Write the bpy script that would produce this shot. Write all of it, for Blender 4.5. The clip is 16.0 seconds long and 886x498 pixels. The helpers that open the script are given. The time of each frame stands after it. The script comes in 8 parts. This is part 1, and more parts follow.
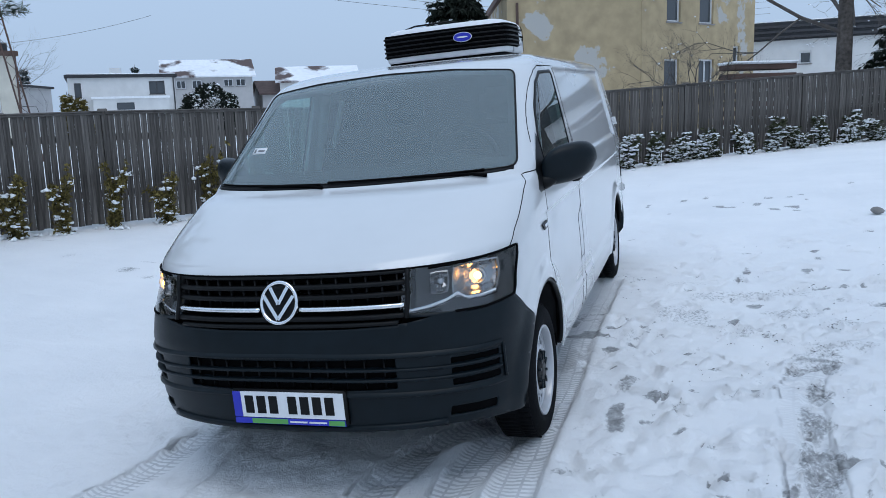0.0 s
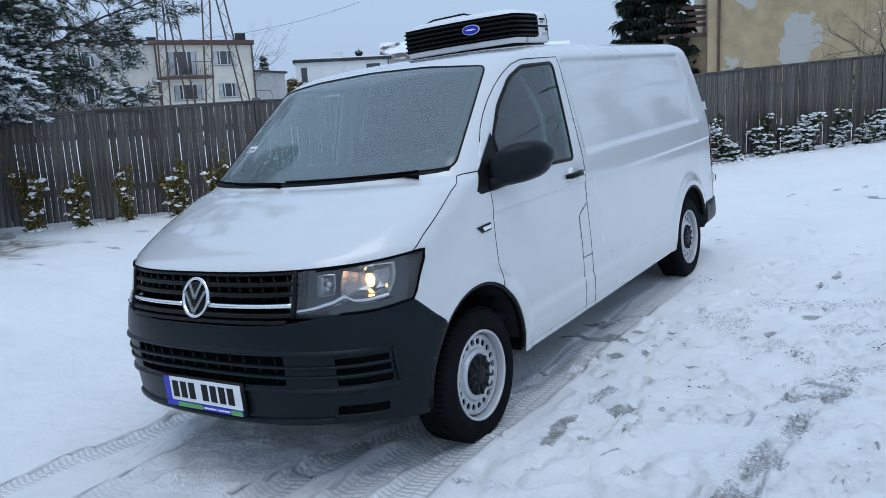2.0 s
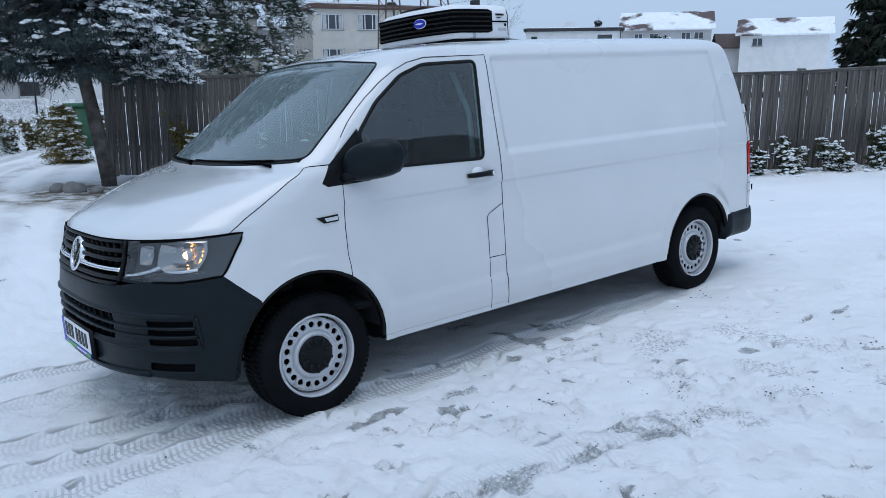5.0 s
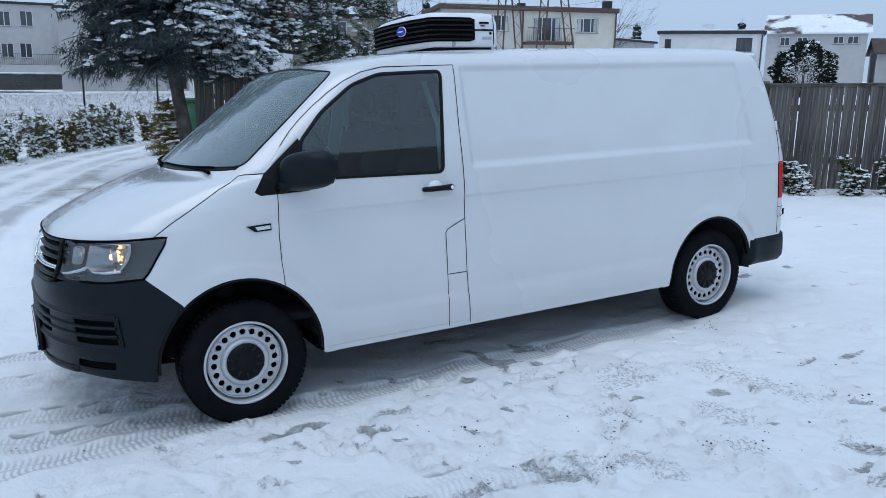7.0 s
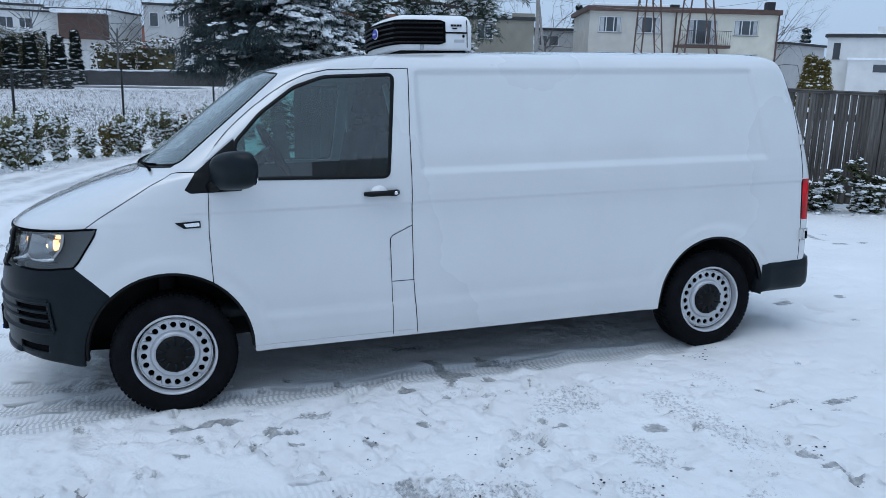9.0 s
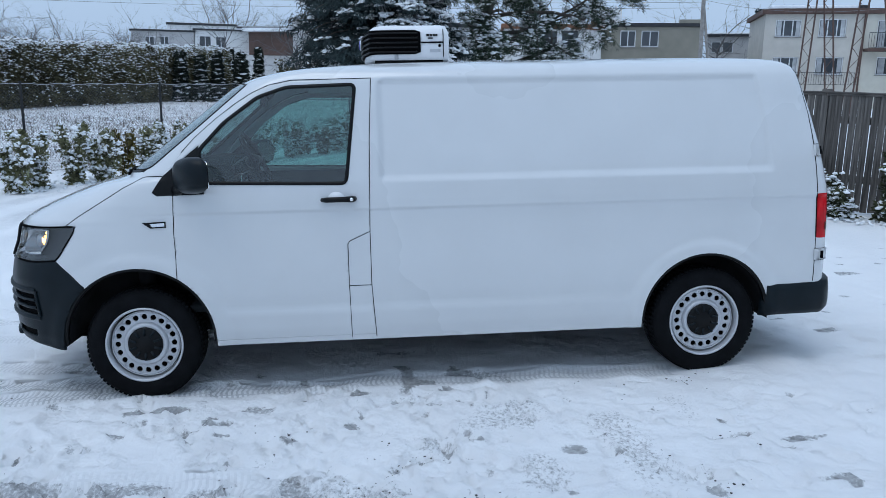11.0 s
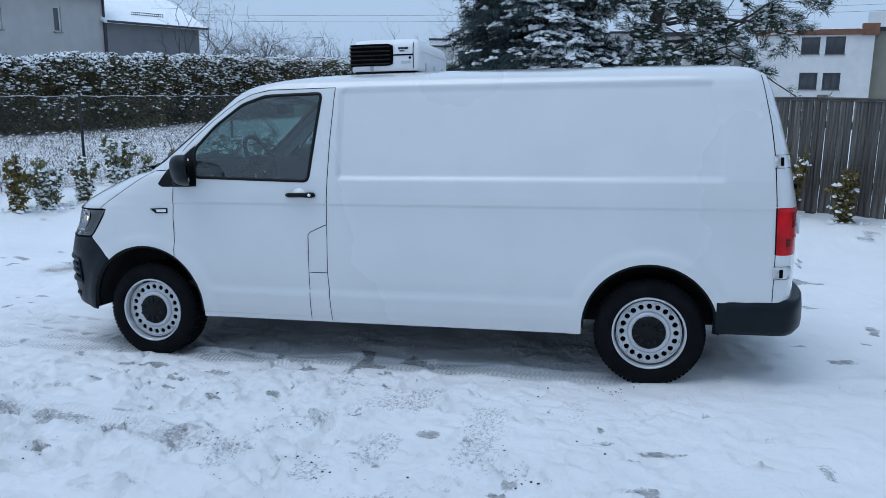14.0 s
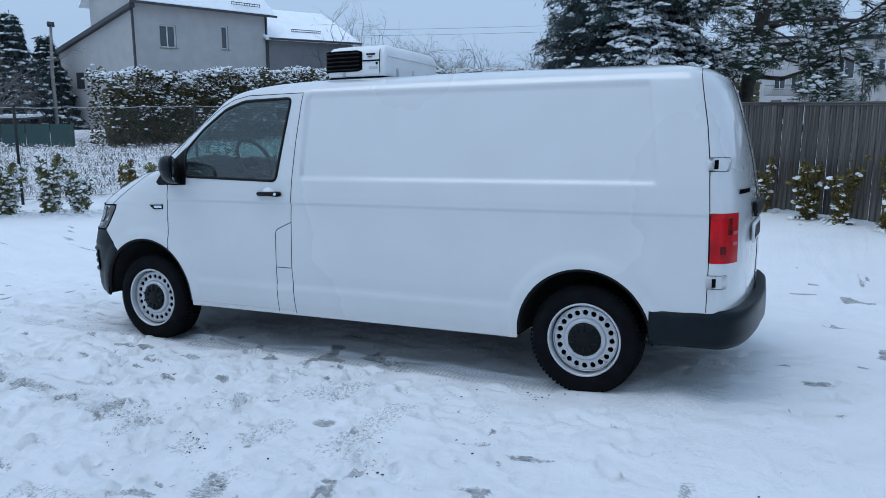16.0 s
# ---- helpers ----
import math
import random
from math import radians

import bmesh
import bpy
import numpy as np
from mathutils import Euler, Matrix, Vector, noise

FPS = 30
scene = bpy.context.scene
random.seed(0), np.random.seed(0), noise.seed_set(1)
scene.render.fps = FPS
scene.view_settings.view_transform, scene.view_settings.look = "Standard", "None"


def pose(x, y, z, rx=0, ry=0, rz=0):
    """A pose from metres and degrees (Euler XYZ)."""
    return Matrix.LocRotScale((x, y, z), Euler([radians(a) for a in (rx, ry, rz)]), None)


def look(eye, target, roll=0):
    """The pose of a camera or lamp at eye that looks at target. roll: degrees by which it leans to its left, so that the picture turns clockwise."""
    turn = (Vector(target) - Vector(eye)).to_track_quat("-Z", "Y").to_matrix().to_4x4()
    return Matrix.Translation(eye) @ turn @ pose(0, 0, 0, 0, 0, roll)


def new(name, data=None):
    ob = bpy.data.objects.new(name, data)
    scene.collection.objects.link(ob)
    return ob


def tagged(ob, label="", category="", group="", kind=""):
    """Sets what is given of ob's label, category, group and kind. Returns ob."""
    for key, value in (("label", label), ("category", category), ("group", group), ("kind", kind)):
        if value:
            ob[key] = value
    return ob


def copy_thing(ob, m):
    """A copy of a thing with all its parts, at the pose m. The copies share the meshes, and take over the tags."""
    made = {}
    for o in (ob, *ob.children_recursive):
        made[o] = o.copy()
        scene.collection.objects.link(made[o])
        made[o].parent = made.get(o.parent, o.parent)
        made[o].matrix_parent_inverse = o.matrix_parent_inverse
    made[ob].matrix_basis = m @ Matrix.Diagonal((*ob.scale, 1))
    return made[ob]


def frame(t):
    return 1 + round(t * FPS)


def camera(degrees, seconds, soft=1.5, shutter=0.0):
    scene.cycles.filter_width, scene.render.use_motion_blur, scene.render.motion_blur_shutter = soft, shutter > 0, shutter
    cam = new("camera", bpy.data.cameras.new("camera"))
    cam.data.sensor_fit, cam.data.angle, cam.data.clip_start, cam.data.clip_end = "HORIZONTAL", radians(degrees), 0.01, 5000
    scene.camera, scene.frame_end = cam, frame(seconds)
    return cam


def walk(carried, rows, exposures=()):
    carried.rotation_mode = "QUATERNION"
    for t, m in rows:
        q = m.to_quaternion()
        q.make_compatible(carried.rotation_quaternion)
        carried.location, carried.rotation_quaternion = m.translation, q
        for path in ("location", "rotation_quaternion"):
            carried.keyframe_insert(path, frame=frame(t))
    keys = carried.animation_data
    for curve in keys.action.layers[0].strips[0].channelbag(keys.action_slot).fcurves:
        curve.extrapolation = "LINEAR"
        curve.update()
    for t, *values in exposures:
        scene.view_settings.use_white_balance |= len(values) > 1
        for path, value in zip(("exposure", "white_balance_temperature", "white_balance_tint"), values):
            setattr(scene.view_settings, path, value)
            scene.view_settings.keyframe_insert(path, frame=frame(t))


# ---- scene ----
cam = camera(58.4, 16.0, 0.6)
# The yard slopes: UP is the true vertical, told in the axes of the parked van.
UP = Vector((0.056, 0.029, 0.998)).normalized()
SLOPE = UP.rotation_difference(Vector((0, 0, 1))).to_matrix().to_4x4()
PATH = [
    (0, (1.697, -3.658, 1.661), (1.064, -1.796, 1.305), -5.5),
    (0.5, (1.992, -3.477, 1.661), (1.231, -1.664, 1.303), -5.9),
    (1, (2.299, -3.357, 1.648), (1.412, -1.602, 1.289), -6.4),
    (1.3, (2.496, -3.282, 1.648), (1.538, -1.565, 1.288), -6.6),
    (1.5, (2.63, -3.249, 1.648), (1.623, -1.559, 1.288), -6.6),
    (2, (2.91, -3.055, 1.638), (1.787, -1.439, 1.281), -6.7),
    (2.5, (3.212, -2.919, 1.631), (1.989, -1.377, 1.279), -6.3),
    (2.6, (3.276, -2.882, 1.633), (2.035, -1.353, 1.282), -6.3),
    (3, (3.541, -2.772, 1.658), (2.234, -1.299, 1.309), -5.9),
    (3.5, (3.78, -2.531, 1.645), (2.403, -1.123, 1.294), -5.2),
    (3.7, (3.857, -2.424, 1.642), (2.456, -1.043, 1.282), -4.3),
    (4, (4.009, -2.328, 1.638), (2.566, -0.988, 1.288), -4.4),
    (4.2, (4.109, -2.223, 1.616), (2.643, -0.91, 1.261), -4.2),
    (6.3, (4.768, -1.355, 1.641), (3.105, -0.308, 1.268), -3.1),
    (6.5, (4.806, -1.24, 1.626), (3.124, -0.222, 1.258), -2.8),
    (7, (4.881, -0.96, 1.628), (3.157, -0.015, 1.264), -2.2),
    (7.5, (4.991, -0.712, 1.626), (3.224, 0.152, 1.264), -1.5),
    (8, (5.127, -0.424, 1.633), (3.321, 0.357, 1.274), -1.0),
    (8.5, (5.159, -0.117, 1.62), (3.317, 0.575, 1.263), -0.8),
    (9, (5.244, 0.154, 1.61), (3.369, 0.755, 1.261), -1.0),
    (9.2, (5.298, 0.281, 1.612), (3.41, 0.844, 1.264), -1.1),
    (11.3, (5.521, 1.528, 1.575), (3.548, 1.646, 1.264), -0.9),
    (11.5, (5.524, 1.651, 1.587), (3.55, 1.726, 1.279), -0.7),
    (12, (5.566, 1.971, 1.565), (3.589, 1.938, 1.265), -0.3),
    (12.5, (5.616, 2.297, 1.557), (3.643, 2.155, 1.262), -0.3),
    (13, (5.641, 2.601, 1.55), (3.678, 2.352, 1.259), -0.3),
    (13.5, (5.762, 2.944, 1.539), (3.814, 2.589, 1.253), -0.4),
    (14, (5.74, 3.253, 1.515), (3.812, 2.8, 1.236), -0.4),
    (14.5, (5.7, 3.595, 1.514), (3.796, 3.044, 1.246), -0.3),
    (15, (5.678, 3.955, 1.508), (3.803, 3.309, 1.244), -0.2),
    (15.5, (5.544, 4.261, 1.472), (3.703, 3.521, 1.215), -0.2),
    (16, (5.401, 4.562, 1.453), (3.601, 3.728, 1.203), -0.2),
]
walk(cam, [(t, SLOPE @ look(eye, target, roll)) for t, eye, target, roll in PATH], [(0, 0.02, 6600, 10), (4, 0.07, 6550, 10), (8, 0.06, 6500, 9), (12, 0.03, 6450, 9), (16, -0.02, 6250, 8)])

# ---- light: a low, even overcast ----
world = bpy.data.worlds.new("overcast_sky")
scene.world = world
world.use_nodes = True
wn, wl = world.node_tree.nodes, world.node_tree.links
wn.clear()
w_out = wn.new("ShaderNodeOutputWorld")
w_bg = wn.new("ShaderNodeBackground")
w_sky = wn.new("ShaderNodeTexSky")
w_sky.sky_type = "NISHITA"
w_sky.sun_disc = False
w_sky.sun_elevation = radians(70)
w_sky.sun_rotation = radians(146)
w_sky.air_density, w_sky.dust_density = 1.0, 4.0
w_mul = wn.new("ShaderNodeMixRGB")
w_mul.blend_type = "MULTIPLY"
w_mul.inputs[0].default_value = 1.0
w_mul.inputs[2].default_value = (0.085, 0.085, 0.085, 1)
w_mix = wn.new("ShaderNodeMixRGB")
w_mix.inputs[0].default_value = 0.88
w_mix.inputs[2].default_value = (0.383, 0.522, 0.730, 1)
wl.new(w_sky.outputs[0], w_mul.inputs[1])
wl.new(w_mul.outputs[0], w_mix.inputs[1])
# cloud is brighter overhead than at the horizon
w_tc = wn.new("ShaderNodeTexCoord")
w_sep = wn.new("ShaderNodeSeparateXYZ")
w_up = wn.new("ShaderNodeMapRange")
w_up.inputs[3].default_value, w_up.inputs[4].default_value = 1.0, 1.50
w_sc = wn.new("ShaderNodeVectorMath")
w_sc.operation = "SCALE"
wl.new(w_tc.outputs["Generated"], w_sep.inputs[0])
wl.new(w_sep.outputs[2], w_up.inputs[0])
wl.new(w_mix.outputs[0], w_sc.inputs[0])
wl.new(w_up.outputs[0], w_sc.inputs["Scale"])
wl.new(w_sc.outputs[0], w_bg.inputs[0])
w_bg.inputs[1].default_value = 1.12
wl.new(w_bg.outputs[0], w_out.inputs[0])

sun_data = bpy.data.lights.new("sun", "SUN")
sun_data.energy, sun_data.angle, sun_data.color = 0.62, radians(40), (0.92, 0.96, 1.0)
sun = new("sun", sun_data)
sun.matrix_world = look((8, -12, 40), (0, 0, 0))

# ---- materials ----
def mat(name, color, rough=0.5, metal=0.0, var=0.12, scale=8.0, bump=0.0, bump_scale=60.0, coat=0.0, alpha_tint=None, island=0.0, rand=0.0, stretch=None, spec=0.5):
    """A node material: base colour with variation at two scales, roughness wear and a fine bump."""
    m = bpy.data.materials.new(name)
    m.use_nodes = True
    n, l = m.node_tree.nodes, m.node_tree.links
    b = n["Principled BSDF"]
    b.inputs["Metallic"].default_value = metal
    b.inputs["Roughness"].default_value = rough
    b.inputs["Coat Weight"].default_value = coat
    b.inputs["Specular IOR Level"].default_value = spec
    b.inputs["Coat Roughness"].default_value = 0.05
    tc = n.new("ShaderNodeTexCoord")
    if stretch:
        mp = n.new("ShaderNodeMapping")
        mp.inputs["Scale"].default_value = stretch
        l.new(tc.outputs["Object"], mp.inputs["Vector"])
    place = mp.outputs["Vector"] if stretch else tc.outputs["Object"]
    col = n.new("ShaderNodeRGB")
    col.outputs[0].default_value = (*color, 1)
    last = col.outputs[0]
    if var:
        for sc, am in ((scale, var), (scale * 0.13, var * 0.8)):
            no = n.new("ShaderNodeTexNoise")
            no.inputs["Scale"].default_value, no.inputs["Detail"].default_value = sc, 5
            l.new(place, no.inputs["Vector"])
            mr = n.new("ShaderNodeMapRange")
            mr.inputs[1].default_value, mr.inputs[2].default_value = 0.3, 0.7
            mr.inputs[3].default_value, mr.inputs[4].default_value = 1 - am, 1 + am
            l.new(no.outputs["Fac"], mr.inputs[0])
            mx = n.new("ShaderNodeVectorMath")
            mx.operation = "SCALE"
            l.new(last, mx.inputs[0])
            l.new(mr.outputs[0], mx.inputs["Scale"])
            last = mx.outputs[0]
        rr = n.new("ShaderNodeMapRange")
        rr.inputs[3].default_value, rr.inputs[4].default_value = max(0.02, rough - 0.08), min(1, rough + 0.08)
        l.new(no.outputs["Fac"], rr.inputs[0])
        l.new(rr.outputs[0], b.inputs["Roughness"])
    for amount, node_type, socket in ((rand, "ShaderNodeObjectInfo", "Random"), (island, "ShaderNodeNewGeometry", "Random Per Island")):
        if amount:
            oi = n.new(node_type)
            mr = n.new("ShaderNodeMapRange")
            mr.inputs[3].default_value, mr.inputs[4].default_value = 1 - amount, 1 + amount
            l.new(oi.outputs[socket], mr.inputs[0])
            mx = n.new("ShaderNodeVectorMath")
            mx.operation = "SCALE"
            l.new(last, mx.inputs[0])
            l.new(mr.outputs[0], mx.inputs["Scale"])
            last = mx.outputs[0]
    l.new(last, b.inputs["Base Color"])
    if bump:
        no = n.new("ShaderNodeTexNoise")
        no.inputs["Scale"].default_value, no.inputs["Detail"].default_value = bump_scale, 6
        l.new(place, no.inputs["Vector"])
        bp = n.new("ShaderNodeBump")
        bp.inputs["Strength"].default_value, bp.inputs["Distance"].default_value = bump, 0.01
        l.new(no.outputs["Fac"], bp.inputs["Height"])
        l.new(bp.outputs[0], b.inputs["Normal"])
    return m


def glass(name, tint, rough=0.0, sky_veil=0.0):
    """Thin pane: tinted see-through mixed with a mirror reflection by Fresnel, and a pale diffuse veil that paints in
    reflected sky.
    """
    m = bpy.data.materials.new(name)
    m.use_nodes = True
    n, l = m.node_tree.nodes, m.node_tree.links
    n.clear()
    out = n.new("ShaderNodeOutputMaterial")
    tr = n.new("ShaderNodeBsdfTransparent")
    tr.inputs[0].default_value = (*tint, 1)
    gl = n.new("ShaderNodeBsdfGlossy")
    gl.inputs["Roughness"].default_value = rough
    lw = n.new("ShaderNodeLayerWeight")
    lw.inputs[0].default_value = 0.5
    pw = n.new("ShaderNodeMath")
    pw.operation = "POWER"
    pw.inputs[1].default_value = 4.0
    dbl = n.new("ShaderNodeMath")
    dbl.operation = "MULTIPLY_ADD"
    dbl.use_clamp = True
    dbl.inputs[1].default_value, dbl.inputs[2].default_value = 0.9, 0.095
    l.new(lw.outputs["Facing"], pw.inputs[0])
    mx = n.new("ShaderNodeMixShader")
    l.new(pw.outputs[0], dbl.inputs[0])
    l.new(dbl.outputs[0], mx.inputs[0])
    l.new(tr.outputs[0], mx.inputs[1])
    l.new(gl.outputs[0], mx.inputs[2])
    last = mx.outputs[0]
    # bright sky reflection put into the pane as an even pale colour
    if sky_veil:
        df = n.new("ShaderNodeBsdfDiffuse")
        df.inputs[0].default_value = (0.50, 0.63, 0.66, 1)
        m2 = n.new("ShaderNodeMixShader")
        m2.inputs[0].default_value = sky_veil
        l.new(last, m2.inputs[1])
        l.new(df.outputs[0], m2.inputs[2])
        last = m2.outputs[0]
    l.new(last, out.inputs[0])
    return m


def glow(name, color, strength):
    m = bpy.data.materials.new(name)
    m.use_nodes = True
    b = m.node_tree.nodes["Principled BSDF"]
    b.inputs["Base Color"].default_value = (*color, 1)
    b.inputs["Emission Color"].default_value = (*color, 1)
    b.inputs["Emission Strength"].default_value = strength
    return m


M_PAINT = mat("white_van_paint", (0.60, 0.61, 0.615), 0.26, 0, 0.02, 3.0, coat=1.0)
M_PLASTIC = mat("dark_bumper_plastic", (0.0048, 0.0090, 0.0120), 0.36, 0, 0.15, 14, 0.06, 700, spec=0.17)
M_BLACK = mat("black_plastic", (0.004, 0.0045, 0.005), 0.42, 0, 0.1, 20, spec=0.18)
M_GAP = mat("dark_gap", (0.003, 0.003, 0.0035), 0.9, 0, 0, spec=0.05)
M_CHROME = mat("chrome", (0.78, 0.79, 0.80), 0.12, 1.0, 0.03, 30)
M_REFLECT = mat("lamp_reflector", (0.36, 0.355, 0.35), 0.17, 1.0, 0.02, 30)
M_STEEL = mat("silver_wheel_paint", (0.50, 0.51, 0.53), 0.32, 0.35, 0.08, 9, 0.05, 200)
M_TYRE = mat("tyre_rubber", (0.005, 0.0055, 0.0065), 0.8, 0, 0.3, 12, 0.3, 120, spec=0.08)
M_RED = mat("red_lamp_plastic", (0.42, 0.002, 0.006), 0.18, 0, 0.30, 18, spec=0.30)
M_DEEPRED = mat("deep_red_lamp_plastic", (0.10, 0.001, 0.002), 0.2, 0, 0.5, 25, spec=0.3)
M_CLEARRED = mat("pale_lamp_plastic", (0.55, 0.10, 0.10), 0.2, 0, 0.05, 25)
# window and windscreen: the last number is the painted-in sky reflection
M_WINDOW = glass("tinted_window_glass", (0.36, 0.60, 0.57), 0.0, 0.028)
M_SCREEN = glass("sky_veiled_windscreen_glass", (0.60, 0.75, 0.75), 0.0, 0.19)
M_LENS = glass("clear_lamp_lens", (0.86, 0.88, 0.90))
M_CABIN = mat("grey_cabin_trim", (0.045, 0.052, 0.055), 0.85, 0, 0.15, 12, 0.1, 300, spec=0.2)
M_SEAT = mat("dark_seat_cloth", (0.018, 0.021, 0.023), 0.95, 0, 0.2, 30, 0.3, 400, spec=0.1)
M_LINING = mat("pale_cabin_lining", (0.45, 0.47, 0.47), 0.85, 0, 0.08, 10)
M_WHITEPL = mat("white_plastic", (0.74, 0.75, 0.76), 0.42, 0, 0.04, 6, 0.03, 90)
M_BLUE = mat("blue_enamel", (0.015, 0.025, 0.42), 0.3, 0, 0.05, 20)
M_GREEN = mat("green_print", (0.10, 0.35, 0.08), 0.5, 0, 0.05, 20)
M_PLATE = mat("white_plate", (0.74, 0.75, 0.76), 0.4, 0, 0.04, 12)
M_LAMP = glow("warm_lamp_bulb", (1.0, 0.45, 0.11), 20)
M_UNDER = mat("underbody", (0.022, 0.022, 0.023), 0.95, 0, 0.3, 6, spec=0.05)
M_HOUSING = mat("grey_lamp_housing", (0.030, 0.030, 0.031), 0.35, 0.3, 0.1, 20)

M_BOARD = mat("weathered_grey_board", (0.113, 0.104, 0.096), 0.9, 0, 0.48, 42, 0.8, 90, rand=0.26, stretch=(1, 1, 0.05), spec=0.2)
M_RAIL = mat("weathered_rail", (0.13, 0.12, 0.112), 0.88, 0, 0.3, 6, 0.4, 80, spec=0.2)
M_SNOW = mat("fresh_snow", (0.86, 0.88, 0.90), 0.85, 0, 0.05, 6, 0.35, 40, spec=0.2)
M_WIRE = mat("galvanised_wire", (0.20, 0.205, 0.21), 0.6, 0.3, 0.2, 20)
M_SNOWWIRE = mat("snow_crusted_wire", (0.50, 0.51, 0.53), 0.85, 0, 0.2, 20)
M_POST = mat("dark_fence_post", (0.010, 0.011, 0.013), 0.7, 0, 0.3, 10, 0.2, 80)
M_SPRUCE = mat("blue_spruce_needles", (0.036, 0.052, 0.053), 0.85, 0, 0.35, 2.5, island=0.5, spec=0.2)
M_PINE = mat("pine_needles", (0.050, 0.070, 0.048), 0.85, 0, 0.35, 2.5, island=0.5, spec=0.2)
M_BOX = mat("green_shrub_leaves", (0.060, 0.066, 0.034), 0.8, 0, 0.35, 4, island=0.5, spec=0.2)
M_PALEBOX = mat("pale_feathery_leaves", (0.165, 0.165, 0.090), 0.85, 0, 0.35, 4, island=0.5, spec=0.2)
M_THUJA = mat("yellowed_thuja_leaves", (0.150, 0.120, 0.040), 0.85, 0, 0.35, 4, island=0.55, spec=0.2)
M_HEDGE = mat("dark_hedge_leaves", (0.105, 0.094, 0.052), 0.85, 0, 0.5, 0.8, island=0.6, spec=0.2)
M_FIR = mat("dark_fir_needles", (0.018, 0.024, 0.017), 0.85, 0, 0.4, 0.8, island=0.5, spec=0.2)
M_GREENPL = mat("green_fence_sheet", (0.018, 0.060, 0.055), 0.6, 0, 0.15, 2)
M_BARK = mat("grey_brown_bark", (0.085, 0.074, 0.066), 0.9, 0, 0.4, 9, 0.7, 35, spec=0.2)
M_TWIG = mat("bare_twigs", (0.085, 0.075, 0.068), 0.9, 0, 0.3, 3)
# the bare twig colour again, paled and greyed: distance haze put into the colour
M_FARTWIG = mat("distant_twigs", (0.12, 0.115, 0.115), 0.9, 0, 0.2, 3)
M_STRAW = mat("dry_grass", (0.20, 0.175, 0.155), 0.9, 0, 0.3, 3, island=0.5, spec=0.2)
M_CREAM = mat("cream_render", (0.60, 0.57, 0.49), 0.9, 0, 0.07, 1.5, 0.15, 30)
M_BEIGE = mat("beige_render", (0.52, 0.49, 0.44), 0.9, 0, 0.07, 1.5, 0.15, 30)
M_WHITE = mat("white_render", (0.66, 0.66, 0.65), 0.9, 0, 0.06, 1.5, 0.15, 30)
M_GREY = mat("pale_grey_render", (0.45, 0.44, 0.435), 0.9, 0, 0.06, 1.5, 0.12, 30)
M_DGREY = mat("dark_grey_render", (0.20, 0.205, 0.215), 0.9, 0, 0.08, 1.5, 0.12, 30)
M_OLIVE = mat("olive_grey_render", (0.24, 0.225, 0.185), 0.9, 0, 0.08, 1.5, 0.12, 30)
M_BROWN = mat("brown_fascia", (0.10, 0.060, 0.048), 0.8, 0, 0.15, 3)
M_RUST = mat("rusty_brown_fascia", (0.20, 0.095, 0.055), 0.8, 0, 0.2, 3)
M_ROOF = mat("brown_roof_tiles", (0.095, 0.065, 0.06), 0.85, 0, 0.2, 2, 0.4, 12)
M_DARK = mat("dark_roofing", (0.035, 0.036, 0.04), 0.8, 0, 0.2, 3)
M_BRICK = mat("red_brickwork", (0.30, 0.12, 0.085), 0.9, 0, 0.15, 3, 0.3, 20)
M_FRAME = mat("white_window_frame", (0.72, 0.73, 0.74), 0.5, 0, 0.04, 8)
M_TRIM = mat("dark_window_frame", (0.05, 0.05, 0.055), 0.5, 0, 0.1, 8)
M_CURTAIN = mat("pale_curtain", (0.45, 0.46, 0.47), 0.9, 0, 0.25, 3)
M_GRAVEL = mat("dark_garden_wall", (0.05, 0.048, 0.048), 0.9, 0, 0.3, 3, 0.4, 15)
M_STONE = mat("grey_stone", (0.24, 0.23, 0.22), 0.9, 0, 0.2, 9, 0.5, 30)
M_BIN = mat("green_bin_plastic", (0.02, 0.10, 0.05), 0.5, 0, 0.1, 6)


def pane_material():
    m = bpy.data.materials.new("house_window_glass")
    m.use_nodes = True
    b = m.node_tree.nodes["Principled BSDF"]
    b.inputs["Base Color"].default_value = (0.055, 0.062, 0.07, 1)
    b.inputs["Roughness"].default_value = 0.06
    b.inputs["Specular IOR Level"].default_value = 0.8
    return m


M_PANE = pane_material()


def peeling():
    """Old yellow render, flaked to grey plaster in ragged patches."""
    m = mat("peeling_yellow_render", (0.42, 0.330, 0.200), 0.9, 0, 0.14, 2.0, 0.3, 25)
    n, l = m.node_tree.nodes, m.node_tree.links
    b = n["Principled BSDF"]
    src = b.inputs["Base Color"].links[0].from_socket
    tc = [q for q in n if q.type == "TEX_COORD"][0]
    no = n.new("ShaderNodeTexNoise")
    no.inputs["Scale"].default_value, no.inputs["Detail"].default_value, no.inputs["Roughness"].default_value = 0.55, 9, 0.62
    l.new(tc.outputs["Object"], no.inputs["Vector"])
    r = n.new("ShaderNodeValToRGB")
    r.color_ramp.elements[0].position, r.color_ramp.elements[1].position = 0.585, 0.605
    l.new(no.outputs["Fac"], r.inputs[0])
    mx = n.new("ShaderNodeMixRGB")
    l.new(r.outputs[0], mx.inputs[0])
    l.new(src, mx.inputs[1])
    mx.inputs[2].default_value = (0.46, 0.45, 0.42, 1)
    l.new(mx.outputs[0], b.inputs["Base Color"])
    return m


M_YELLOW = peeling()


